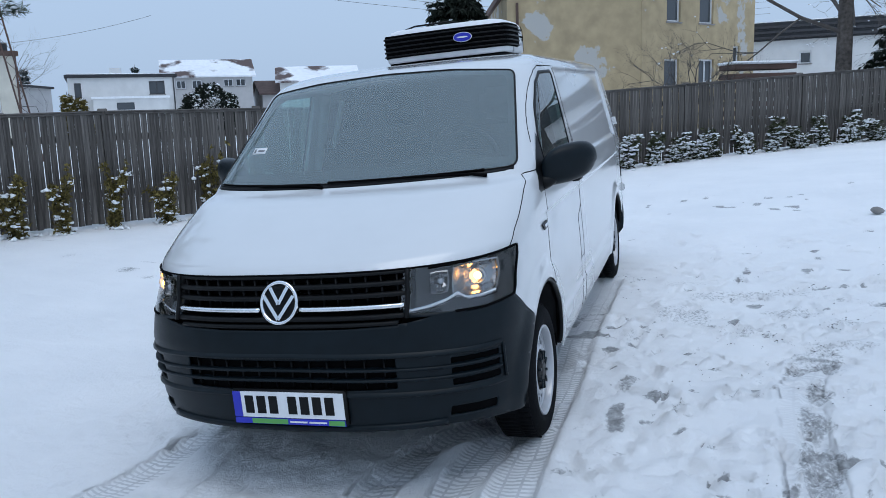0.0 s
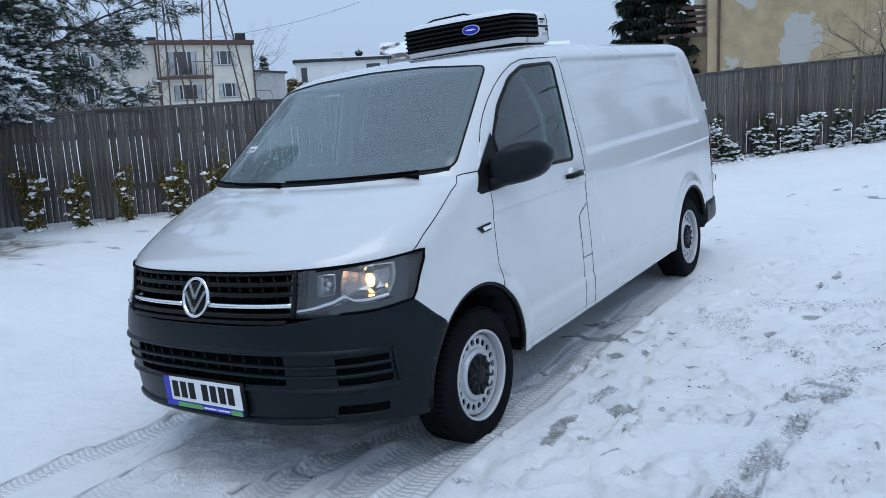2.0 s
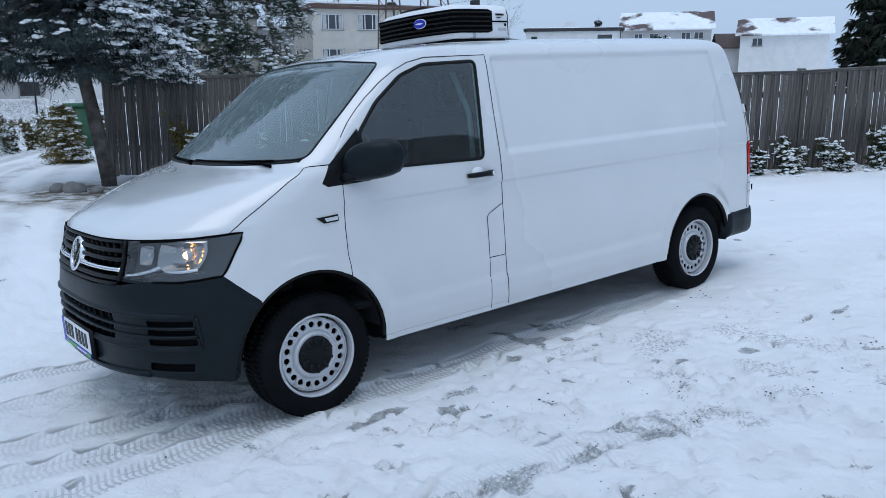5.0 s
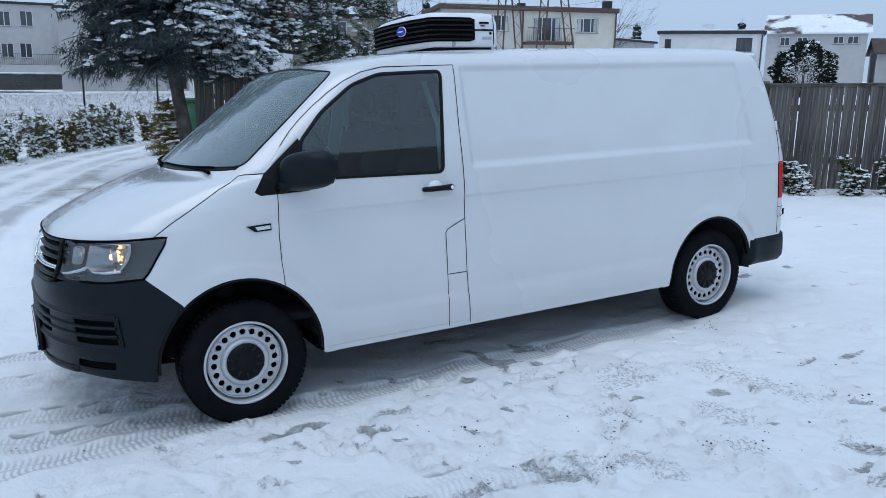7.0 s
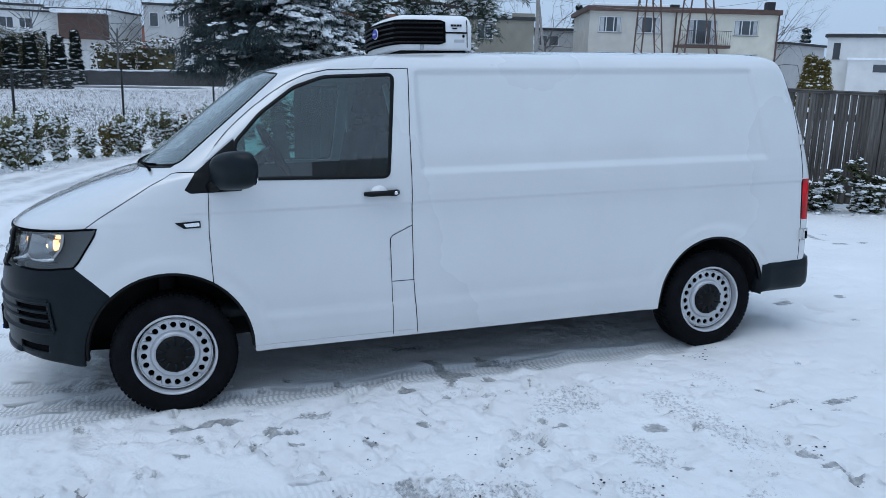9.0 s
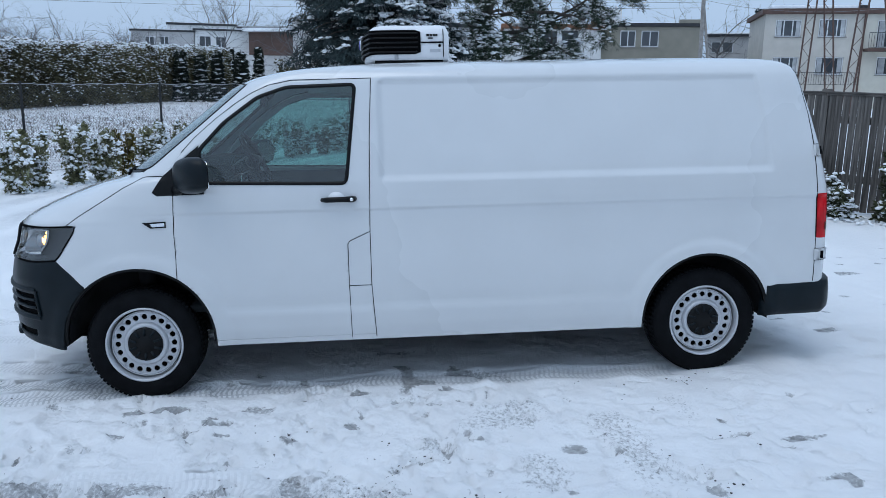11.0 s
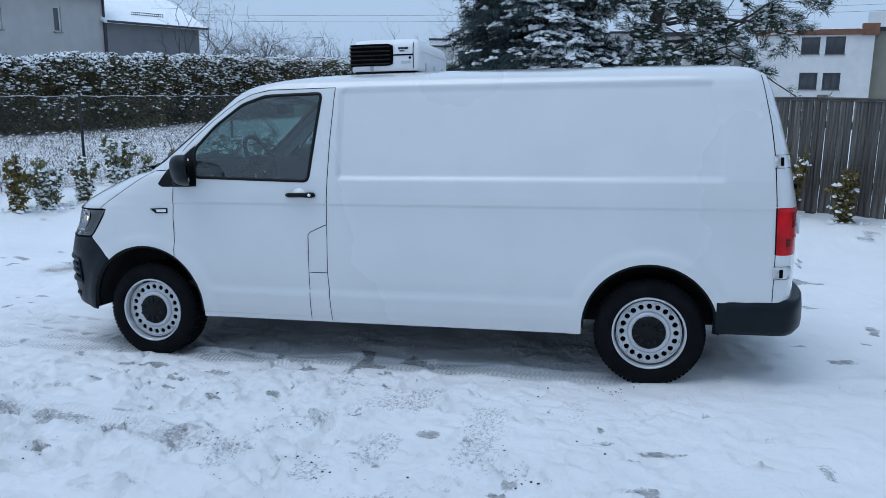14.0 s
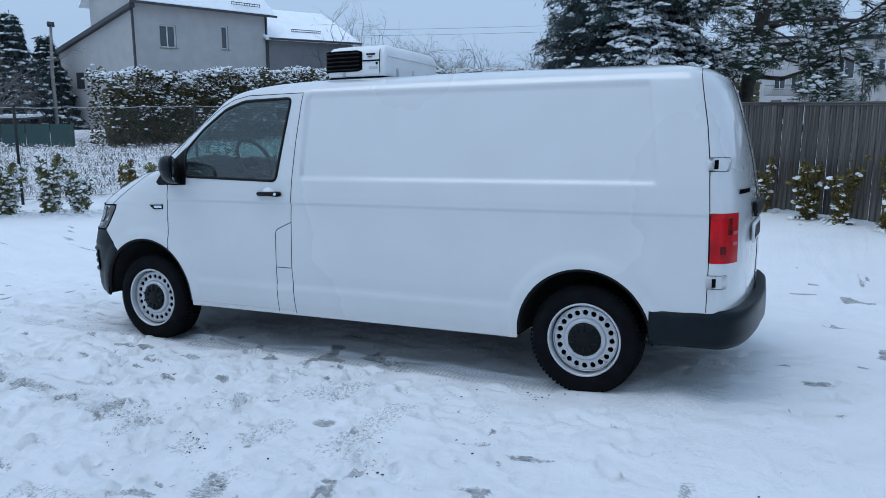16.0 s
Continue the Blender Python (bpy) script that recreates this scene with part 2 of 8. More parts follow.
def dusted_roof():
    """Snow on a roof with a few worn holes that show the tiles."""
    m = mat("snowy_roof", (0.80, 0.82, 0.85), 0.85, 0, 0.06, 2, 0.3, 20)
    n, l = m.node_tree.nodes, m.node_tree.links
    b = n["Principled BSDF"]
    src = b.inputs["Base Color"].links[0].from_socket
    tc = [q for q in n if q.type == "TEX_COORD"][0]
    no = n.new("ShaderNodeTexNoise")
    no.inputs["Scale"].default_value, no.inputs["Detail"].default_value = 0.33, 6
    l.new(tc.outputs["Object"], no.inputs["Vector"])
    r = n.new("ShaderNodeValToRGB")
    r.color_ramp.elements[0].position, r.color_ramp.elements[1].position = 0.52, 0.60
    l.new(no.outputs["Fac"], r.inputs[0])
    mx = n.new("ShaderNodeMixRGB")
    l.new(r.outputs[0], mx.inputs[0])
    l.new(src, mx.inputs[1])
    mx.inputs[2].default_value = (0.10, 0.07, 0.065, 1)
    l.new(mx.outputs[0], b.inputs["Base Color"])
    return m


M_SNOWROOF = dusted_roof()

M_NET = mat("dark_frosted_wire", (0.14, 0.145, 0.15), 0.8, 0, 0.5, 3)

# ---- building helpers ----
def link_mesh(name, bm, material, smooth=True):
    me = bpy.data.meshes.new(name)
    bm.to_mesh(me)
    bm.free()
    for m in (material if isinstance(material, (list, tuple)) else (material,)):
        me.materials.append(m)
    if smooth:
        me.polygons.foreach_set("use_smooth", [True] * len(me.polygons))
    return new(name, me)


def part(name, bm, material, parent, label="", smooth=True):
    ob = link_mesh(name, bm, material, smooth)
    ob.parent = parent
    if label:
        tagged(ob, label)
    return ob


def thing(name, label, category, m=None, group="", kind=""):
    ob = new(name)
    if m is not None:
        ob.matrix_world = m
    return tagged(ob, label, category, group, kind)


def box(bm, lo, hi, m=None, bevel=0.0):
    """An axis-aligned block from corner lo to corner hi, its edges rounded by bevel."""
    r = bmesh.ops.create_cube(bm, size=1)["verts"]
    c, s = [(a + b) / 2 for a, b in zip(lo, hi)], [b - a for a, b in zip(lo, hi)]
    for v in r:
        v.co = Vector([v.co[i] * s[i] + c[i] for i in range(3)])
    if bevel:
        edges = list({e for v in r for e in v.link_edges})
        out = bmesh.ops.bevel(bm, geom=edges, offset=bevel, segments=2, affect="EDGES")
        r = list({v for f in out["faces"] for v in f.verts} | {v for v in r if v.is_valid})
    if m is not None:
        for v in r:
            v.co = m @ v.co
    return r


def tube(bm, points, radius, sides=6, closed=False, cap=True):
    """A round bar along points; radius is a number or one per point."""
    pts = [Vector(p) for p in points]
    rad = radius if isinstance(radius, (list, tuple)) else [radius] * len(pts)
    rings, n = [], len(pts)
    for i, p in enumerate(pts):
        d = (pts[(i + 1) % n] - pts[i - 1]) if closed else (pts[min(i + 1, n - 1)] - pts[max(i - 1, 0)])
        d = d.normalized() if d.length > 1e-9 else Vector((0, 0, 1))
        a = d.cross(Vector((0, 0, 1)) if abs(d.z) < 0.9 else Vector((1, 0, 0))).normalized()
        b = d.cross(a)
        rings.append([bm.verts.new(p + (a * math.cos(t) + b * math.sin(t)) * rad[i]) for t in [2 * math.pi * k / sides for k in range(sides)]])
    for i in range(n if closed else n - 1):
        r0, r1 = rings[i], rings[(i + 1) % n]
        for k in range(sides):
            bm.faces.new((r0[k], r0[(k + 1) % sides], r1[(k + 1) % sides], r1[k]))
    if cap and not closed:
        bm.faces.new(rings[0][::-1])
        bm.faces.new(rings[-1])
    return rings


def lathe(bm, profile, axis="x", steps=48, centre=(0, 0, 0)):
    """A profile of (along, radius) turned about an axis."""
    rings = []
    for al, r in profile:
        ring = []
        for k in range(steps):
            t = 2 * math.pi * k / steps
            a, b = r * math.cos(t), r * math.sin(t)
            co = {"x": (al, a, b), "y": (a, al, b), "z": (a, b, al)}[axis]
            ring.append(bm.verts.new(Vector(co) + Vector(centre)))
        rings.append(ring)
    for r0, r1 in zip(rings, rings[1:]):
        for k in range(steps):
            bm.faces.new((r0[k], r0[(k + 1) % steps], r1[(k + 1) % steps], r1[k]))
    return rings


def prism(bm, outline, to3d, depth):
    """A flat outline, set in space by to3d(u, v, d), thickened from d = 0 to d = depth."""
    a = [bm.verts.new(to3d(u, v, 0.0)) for u, v in outline]
    b = [bm.verts.new(to3d(u, v, depth)) for u, v in outline]
    n = len(outline)
    bm.faces.new(a[::-1])
    bm.faces.new(b)
    for k in range(n):
        bm.faces.new((a[k], a[(k + 1) % n], b[(k + 1) % n], b[k]))


def inside(poly, x, y):
    hit = False
    for (x0, y0), (x1, y1) in zip(poly, poly[1:] + poly[:1]):
        if (y0 > y) != (y1 > y) and x < (x1 - x0) * (y - y0) / (y1 - y0) + x0:
            hit = not hit
    return hit


def smoothstep(a, b, x):
    t = np.clip((x - a) / (b - a), 0, 1)
    return t * t * (3 - 2 * t)


def rounded(points, r, steps=4):
    """A polygon with its corners rounded by about r."""
    out, n = [], len(points)
    for i in range(n):
        p, a, b = Vector(points[i]), Vector(points[i - 1]), Vector(points[(i + 1) % n])
        da, db = (a - p), (b - p)
        ra, rb = min(r, da.length * 0.45), min(r, db.length * 0.45)
        s, e = p + da.normalized() * ra, p + db.normalized() * rb
        for k in range(steps + 1):
            t = k / steps
            q = s * (1 - t) ** 2 + p * 2 * t * (1 - t) + e * t * t
            out.append((q.x, q.y))
    return out

# ---- lines of the two fences ----
FENCE_LINE = [(-9.35, 2.05), (-3.7, 9.45), (-0.9, 12.6), (1.3, 14.75), (6.2, 17.7), (9.6, 19.5)]
NET_LINE = [(4.2, -11.7), (1.6, -10.3), (-1.0, -8.9), (-3.6, -7.5), (-6.2, -6.05), (-8.9, -4.6), (-11.3, -2.95), (-13.7, -1.3), (-15.4, 0.2), (-17.0, 1.7), (-18.6, 3.2)]

# ---- ground: one sheet of trodden snow to the horizon ----
def ground_z(x, y):
    """Height of the yard, x and y as numbers or arrays."""
    x, y = np.asarray(x, float), np.asarray(y, float)
    ye = np.where(y > 13, 13 + (y - 13) * 0.3, y)
    plane = np.clip(0.0561 * x + 0.0291 * ye, -0.3, 0.75)
    flat = 0.13 + 0.011 * np.clip(y, 0, 12)
    w = np.maximum(smoothstep(-1.6, -6.0, x), smoothstep(-2.5, -6.5, y) * smoothstep(3.0, 0.0, x))
    return plane * (1 - w) + flat * w + 0.024 * smoothstep(7.0, 3.5, np.hypot(x - 0.8, y - 1.7))


def lattice(x, y, seed):
    """Smooth value noise on a unit lattice."""
    xi, yi = np.floor(x).astype(np.int64), np.floor(y).astype(np.int64)
    fx, fy = x - xi, y - yi
    fx, fy = fx * fx * (3 - 2 * fx), fy * fy * (3 - 2 * fy)

    def h(i, j):
        v = (i * 374761393 + j * 668265263 + seed * 974634777) & 0x7FFFFFFF
        v = ((v ^ (v >> 13)) * 1274126177) & 0x7FFFFFFF
        return ((v ^ (v >> 16)) & 0xFFFF) / 65535.0
    return (h(xi, yi) * (1 - fx) + h(xi + 1, yi) * fx) * (1 - fy) + (h(xi, yi + 1) * (1 - fx) + h(xi + 1, yi + 1) * fx) * fy


def graded(lo, hi, step, far):
    """Even steps from lo to hi, then growing ones out to far on both sides."""
    mid = list(np.arange(lo, hi + step / 2, step))
    s, a, b = step, [], []
    while mid[0] - sum(a) > -far:
        s *= 1.085
        a.append(s)
    s = step
    while mid[-1] + sum(b) < far:
        s *= 1.085
        b.append(s)
    return np.array(list(mid[0] - np.cumsum(a))[::-1] + mid + list(mid[-1] + np.cumsum(b)))


def build_ground():
    gx, gy = graded(-1.9, 4.4, 0.026, 600), graded(-3.0, 6.0, 0.026, 600)
    X, Y = np.meshgrid(gx, gy, indexing="ij")
    near = smoothstep(14, 6, np.hypot(X - 1.5, Y - 1))
    Z = ground_z(X, Y)
    rough = (lattice(X * 1.3, Y * 1.3, 1) - 0.5) * 0.035 + (lattice(X * 4.1, Y * 4.1, 2) - 0.5) * 0.026 + (lattice(X * 9, Y * 9, 3) - 0.5) * 0.020 + (lattice(X * 17, Y * 17, 6) - 0.5) * 0.014 * smoothstep(0.25, 0.7, lattice(X * 0.9, Y * 0.9, 8)) + np.abs(lattice(X * 6, Y * 6, 4) - 0.5) * 0.022 * smoothstep(0.35, 0.7, lattice(X * 0.7, Y * 0.7, 5))
    Z = Z + rough * (0.35 + 0.65 * near)
    bare = np.zeros_like(X)
    # the van's own tyre tracks and those of earlier turns, each a line of (x, y) with a pressed tread
    rng = np.random.RandomState(5)
    tread, t_along, t_across = np.zeros_like(X), np.zeros_like(X), np.zeros_like(X)
    TRACKS = (
        ([(0.86, 3.2), (0.85, 2.0), (0.86, 0.4), (0.87, -0.3), (0.86, -1.2), (0.80, -2.6), (0.66, -4.4)], 1.0),
        ([(-0.82, 3.2), (-0.82, 2.0), (-0.83, 0.2), (-0.90, -0.4), (-1.04, -1.0), (-1.25, -2.4), (-1.6, -4.0)], 0.9),
        ([(0.72, 0.22), (0.58, 0.06), (0.36, -0.22), (0.27, -0.60), (0.20, -1.2), (0.02, -2.4)], 1.0),
        ([(0.76, 0.05), (0.66, -0.16), (0.62, -0.50), (0.58, -0.95), (0.45, -2.2)], 1.0),
        ([(-0.66, 0.10), (-0.52, -0.35), (-0.46, -0.9), (-0.62, -2.4)], 0.5),
        ([(2.06, -2.2), (2.06, -0.5), (2.10, 0.1), (2.15, 0.75), (2.24, 1.1)], 0.35),
    )
    fresh = smoothstep(-2.5, -0.9, Y)
    for line_, force in TRACKS:
        run = 0.0
        for (x0, y0), (x1, y1) in zip(line_, line_[1:]):
            ln = math.hypot(x1 - x0, y1 - y0)
            tx, ty = (x1 - x0) / ln, (y1 - y0) / ln
            u, v = (X - x0) * tx + (Y - y0) * ty, (X - x0) * ty - (Y - y0) * tx
            over = (u > -0.02) & (u < ln + 0.02)
            wob = v + 0.012 * np.sin((u + run) * 3.1)
            m = smoothstep(0.118, 0.092, np.abs(wob)) * over * force * fresh
            Z -= m * 0.014
            Z += smoothstep(0.10, 0.13, np.abs(wob)) * smoothstep(0.19, 0.14, np.abs(wob)) * over * 0.006 * force * fresh
            win = m > tread
            tread = np.where(win, m, tread)
            t_along = np.where(win, u + run, t_along)
            t_across = np.where(win, wob / 0.11, t_across)
            run += ln
    tread *= 0.45 + 0.55 * smoothstep(0.25, 0.6, lattice(X * 1.7, Y * 1.7, 9))
    # footprints and scuffs, most of them on the trodden side
    for i in range(760):
        px, py = rng.normal(2.1, 0.95), rng.normal(0.6, 1.9)
        if i % 6 == 0:
            px, py = rng.uniform(-4.5, 6.5), rng.uniform(-5, 9)
        if -1.0 < px < 0.98 and -0.9 < py < 4.3:
            continue
        a, ln, wd = rng.uniform(0, 6.28), rng.uniform(0.06, 0.15), rng.uniform(0.03, 0.055)
        i0, i1 = np.searchsorted(gx, [px - 0.4, px + 0.4])
        j0, j1 = np.searchsorted(gy, [py - 0.4, py + 0.4])
        xs, ys = X[i0:i1, j0:j1] - px, Y[i0:i1, j0:j1] - py
        u, v = xs * math.cos(a) + ys * math.sin(a), -xs * math.sin(a) + ys * math.cos(a)
        q = np.sqrt((u / ln) ** 2 + (v / wd) ** 2) + (lattice(X[i0:i1, j0:j1] * 16, Y[i0:i1, j0:j1] * 16, i) - 0.5) * 0.9
        m = smoothstep(1.15, 0.6, q)
        Z[i0:i1, j0:j1] += smoothstep(1.7, 1.25, q) * smoothstep(0.9, 1.2, q) * 0.012 - m * rng.uniform(0.010, 0.026)
        if rng.rand() < 0.45:
            bare[i0:i1, j0:j1] = np.maximum(bare[i0:i1, j0:j1], m * rng.uniform(0.15, 0.75) * smoothstep(0.40, 0.85, lattice(X[i0:i1, j0:j1] * 22, Y[i0:i1, j0:j1] * 22, i + 7)))
    # thin snow and some painted-in shade under the van, and a worn strip of yard beside the nose
    under = smoothstep(1.05, 0.75, np.abs(X)) * smoothstep(-0.75, -0.2, Y) * smoothstep(4.5, 4.0, Y)
    bare = np.maximum(bare, under * (0.06 * smoothstep(0.40, 0.75, lattice(X * 2.2, Y * 4.6, 21))))
    for px, py, ra, rb, an in ((2.24, 1.0, 0.22, 0.08, 0.5), (2.21, 0.62, 0.16, 0.09, 1.5), (2.15, 0.2, 0.24, 0.11, 1.55), (2.10, -0.35, 0.42, 0.13, 1.6), (2.9, 2.3, 0.2, 0.08, 0.3)):
        u, v = (X - px) * math.cos(an) + (Y - py) * math.sin(an), -(X - px) * math.sin(an) + (Y - py) * math.cos(an)
        q = np.sqrt((u / ra) ** 2 + (v / rb) ** 2) + (lattice(X * 9, Y * 9, 31) - 0.5) * 0.8
        m = smoothstep(1.1, 0.5, q)
        Z -= m * 0.012
        bare = np.maximum(bare, m * 0.42)
    earth = smoothstep(1.0, 0.45, np.minimum(np.hypot((X + 7.8) / 1.7, (Y - 1.35) / 1.75), np.hypot((X + 2.7) / 1.1, (Y + 3.0) / 0.35)) + (lattice(X * 3, Y * 3, 51) - 0.5) * 0.6)
    net_x, net_y = [q[0] for q in NET_LINE[::-1]], [q[1] for q in NET_LINE[::-1]]
    meadow_side = np.interp(X, net_x, net_y) + np.clip(-18.6 - X, 0, 30) * 0.94 - Y
    fallow = smoothstep(0.0, 0.5, meadow_side) * smoothstep(-58, -54, X) * smoothstep(-32, -27, Y) * smoothstep(16, 8, X)
    scatter = smoothstep(0.80, 0.90, lattice(X * 6.5, Y * 6.5, 61)) * smoothstep(0.45, 0.7, lattice(X * 0.8, Y * 0.8, 62)) * near
    bare = np.maximum(bare, scatter * 0.52)
    trod = smoothstep(0.42, 0.72, lattice(X * 0.75, Y * 0.75, 71)) * smoothstep(0.6, 1.3, X) * smoothstep(5.2, 3.6, X) * smoothstep(-4, -2.5, Y) * smoothstep(4.2, 2.6, Y)
    bare = np.maximum(bare, trod * 0.30 * smoothstep(0.40, 0.9, lattice(X * 4.3, Y * 4.3, 72)))
    nx, ny = X.shape
    verts = np.stack([X, Y, Z], -1).reshape(-1, 3)
    i = (np.arange(nx - 1)[:, None] * ny + np.arange(ny - 1)[None, :]).ravel()
    me = bpy.data.meshes.new("ground")
    me.from_pydata(verts.tolist(), [], np.stack([i, i + ny, i + ny + 1, i + 1], -1).tolist())
    for nm, arr in (("bare", bare), ("earth", earth), ("tread", tread), ("tread_along", t_along), ("tread_across", t_across), ("fallow", fallow)):
        at = me.attributes.new(nm, "FLOAT", "POINT")
        at.data.foreach_set("value", arr.ravel().astype(np.float32))
    me.polygons.foreach_set("use_smooth", [True] * len(me.polygons))
    m = bpy.data.materials.new("trodden_snow")
    m.use_nodes = True
    n, l = m.node_tree.nodes, m.node_tree.links
    b = n["Principled BSDF"]
    tc = n.new("ShaderNodeTexCoord")

    def noise_tex(scale, detail=6, rough=0.6):
        t = n.new("ShaderNodeTexNoise")
        t.inputs["Scale"].default_value, t.inputs["Detail"].default_value, t.inputs["Roughness"].default_value = scale, detail, rough
        l.new(tc.outputs["Object"], t.inputs["Vector"])
        return t.outputs["Fac"]

    def ramp(src, a, b_, ca, cb):
        r = n.new("ShaderNodeValToRGB")
        r.color_ramp.elements[0].position, r.color_ramp.elements[1].position = a, b_
        r.color_ramp.elements[0].color, r.color_ramp.elements[1].color = (*ca, 1), (*cb, 1)
        l.new(src, r.inputs[0])
        return r.outputs[0]

    snow = ramp(noise_tex(1.1), 0.3, 0.7, (0.83, 0.842, 0.855), (0.90, 0.906, 0.912))
    wet = ramp(noise_tex(24), 0.35, 0.7, (0.12, 0.12, 0.12), (0.50, 0.51, 0.52))
    soil = ramp(noise_tex(30), 0.35, 0.65, (0.045, 0.037, 0.024), (0.20, 0.165, 0.10))
    at1, at2 = n.new("ShaderNodeAttribute"), n.new("ShaderNodeAttribute")
    at1.attribute_name, at2.attribute_name = "bare", "earth"
    add = n.new("ShaderNodeMath")
    add.operation = "MULTIPLY_ADD"
    l.new(noise_tex(46, 8, 0.70), add.inputs[0])
    add.inputs[1].default_value = 1.0
    l.new(at1.outputs["Fac"], add.inputs[2])
    edge = n.new("ShaderNodeMapRange")
    edge.inputs[1].default_value, edge.inputs[2].default_value, edge.inputs[4].default_value = 0.76, 0.95, 0.85
    l.new(add.outputs[0], edge.inputs[0])
    m1 = n.new("ShaderNodeMixRGB")
    l.new(edge.outputs[0], m1.inputs[0])
    l.new(snow, m1.inputs[1])
    l.new(wet, m1.inputs[2])
    # pressed tread: slanting lugs between two straight grooves
    def attr(name):
        at = n.new("ShaderNodeAttribute")
        at.attribute_name = name
        return at.outputs["Fac"]

    def calc(op, a, b_=None, c_=None):
        q = n.new("ShaderNodeMath")
        q.operation = op
        for k, v in enumerate((a, b_, c_)):
            if v is None:
                continue
            if isinstance(v, (int, float)):
                q.inputs[k].default_value = v
            else:
                l.new(v, q.inputs[k])
        return q.outputs[0]

    across = calc("ABSOLUTE", attr("tread_across"))
    lug = calc("SINE", calc("MULTIPLY_ADD", attr("tread_along"), 205.0, calc("MULTIPLY", across, 5.0)))
    groove = calc("LESS_THAN", calc("ABSOLUTE", calc("SUBTRACT", across, 0.36)), 0.055)
    pattern = calc("MAXIMUM", calc("GREATER_THAN", lug, 0.15), groove)
    press = calc("MULTIPLY", attr("tread"), pattern)
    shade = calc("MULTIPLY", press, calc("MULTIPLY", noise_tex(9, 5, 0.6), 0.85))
    m1b = n.new("ShaderNodeMixRGB")
    l.new(shade, m1b.inputs[0])
    l.new(m1.outputs[0], m1b.inputs[1])
    m1b.inputs[2].default_value = (0.30, 0.31, 0.33, 1)
    # last year's grass showing through thin snow beyond the wire fence
    m1c = n.new("ShaderNodeMixRGB")
    thin = ramp(noise_tex(3.2, 8, 0.75), 0.38, 0.60, (0.12, 0.12, 0.12), (0.80, 0.80, 0.80))
    l.new(calc("MULTIPLY", attr("fallow"), thin), m1c.inputs[0])
    l.new(m1b.outputs[0], m1c.inputs[1])
    l.new(ramp(noise_tex(11), 0.35, 0.65, (0.20, 0.18, 0.17), (0.44, 0.42, 0.42)), m1c.inputs[2])
    # the driveway out past the fence's end: wheel ruts worn to slush
    split_xy = n.new("ShaderNodeSeparateXYZ")
    l.new(tc.outputs["Object"], split_xy.inputs[0])
    gx_, gy_ = calc("ADD", split_xy.outputs[0], 10.2), calc("ADD", split_xy.outputs[1], 0.6)
    du = calc("MULTIPLY_ADD", gx_, -0.92, calc("MULTIPLY", gy_, 0.39))
    dv = calc("MULTIPLY_ADD", gx_, 0.39, calc("MULTIPLY", gy_, 0.92))
    dv = calc("MULTIPLY_ADD", calc("MULTIPLY", du, du), -0.018, dv)
    dv = calc("MULTIPLY_ADD", calc("SINE", calc("MULTIPLY", du, 0.9)), 0.05, dv)

    def span(src, lo, hi, va, vb):
        r = n.new("ShaderNodeMapRange")
        r.interpolation_type = "SMOOTHSTEP"
        for k, v in zip((1, 2, 3, 4), (lo, hi, va, vb)):
            r.inputs[k].default_value = v
        l.new(src, r.inputs[0])
        return r.outputs[0]

    ruts = None
    for rut, force in ((-1.6, 0.30), (-0.95, 0.55), (-0.50, 0.35), (0.05, 0.55), (0.62, 0.40), (1.05, 0.65), (1.8, 0.30), (2.5, 0.25)):
        one = calc("MULTIPLY", span(calc("ABSOLUTE", calc("SUBTRACT", dv, rut)), 0.06, 0.26, 1.0, 0.0), force)
        ruts = one if ruts is None else calc("MAXIMUM", ruts, one)
    ruts = calc("MULTIPLY", calc("MULTIPLY", ruts, span(du, -7.5, -4.0, 0.0, 1.0)), span(du, 9.0, 15.0, 1.0, 0.0))
    ruts = calc("MULTIPLY", ruts, span(noise_tex(1.6, 6, 0.7), 0.36, 0.62, 0.25, 1.0))
    m1d = n.new("ShaderNodeMixRGB")
    l.new(ruts, m1d.inputs[0])
    l.new(m1c.outputs[0], m1d.inputs[1])
    m1d.inputs[2].default_value = (0.27, 0.275, 0.285, 1)
    m2 = n.new("ShaderNodeMixRGB")
    add2 = n.new("ShaderNodeMath")
    add2.operation = "MULTIPLY"
    l.new(at2.outputs["Fac"], add2.inputs[0])
    l.new(ramp(noise_tex(5), 0.35, 0.6, (0.2, 0.2, 0.2), (1, 1, 1)), add2.inputs[1])
    l.new(add2.outputs[0], m2.inputs[0])
    l.new(m1d.outputs[0], m2.inputs[1])
    l.new(soil, m2.inputs[2])
    l.new(m2.outputs[0], b.inputs["Base Color"])
    b.inputs["Roughness"].default_value = 0.75
    b.inputs["Subsurface Weight"].default_value = 0.0
    bp = n.new("ShaderNodeBump")
    bp.inputs["Strength"].default_value, bp.inputs["Distance"].default_value = 0.8, 0.027
    hsum = n.new("ShaderNodeMath")
    hsum.operation = "MULTIPLY_ADD"
    hsum.inputs[1].default_value = 0.5
    l.new(noise_tex(90, 8, 0.75), hsum.inputs[0])
    l.new(noise_tex(22, 6, 0.65), hsum.inputs[2])
    l.new(calc("MULTIPLY_ADD", press, -0.9, hsum.outputs[0]), bp.inputs["Height"])
    l.new(bp.outputs[0], b.inputs["Normal"])
    me.materials.append(m)
    return tagged(new("ground", me), "trodden thin snow over a gravel yard with tyre tracks", "snow ground", kind="structure")


ground = build_ground()

# ---- the van: built in its own axes (x to its left side, y to its tail, z up from the ground) ----
def table(z, rows):
    zs, vs = zip(*rows)
    return np.interp(z, zs, vs)


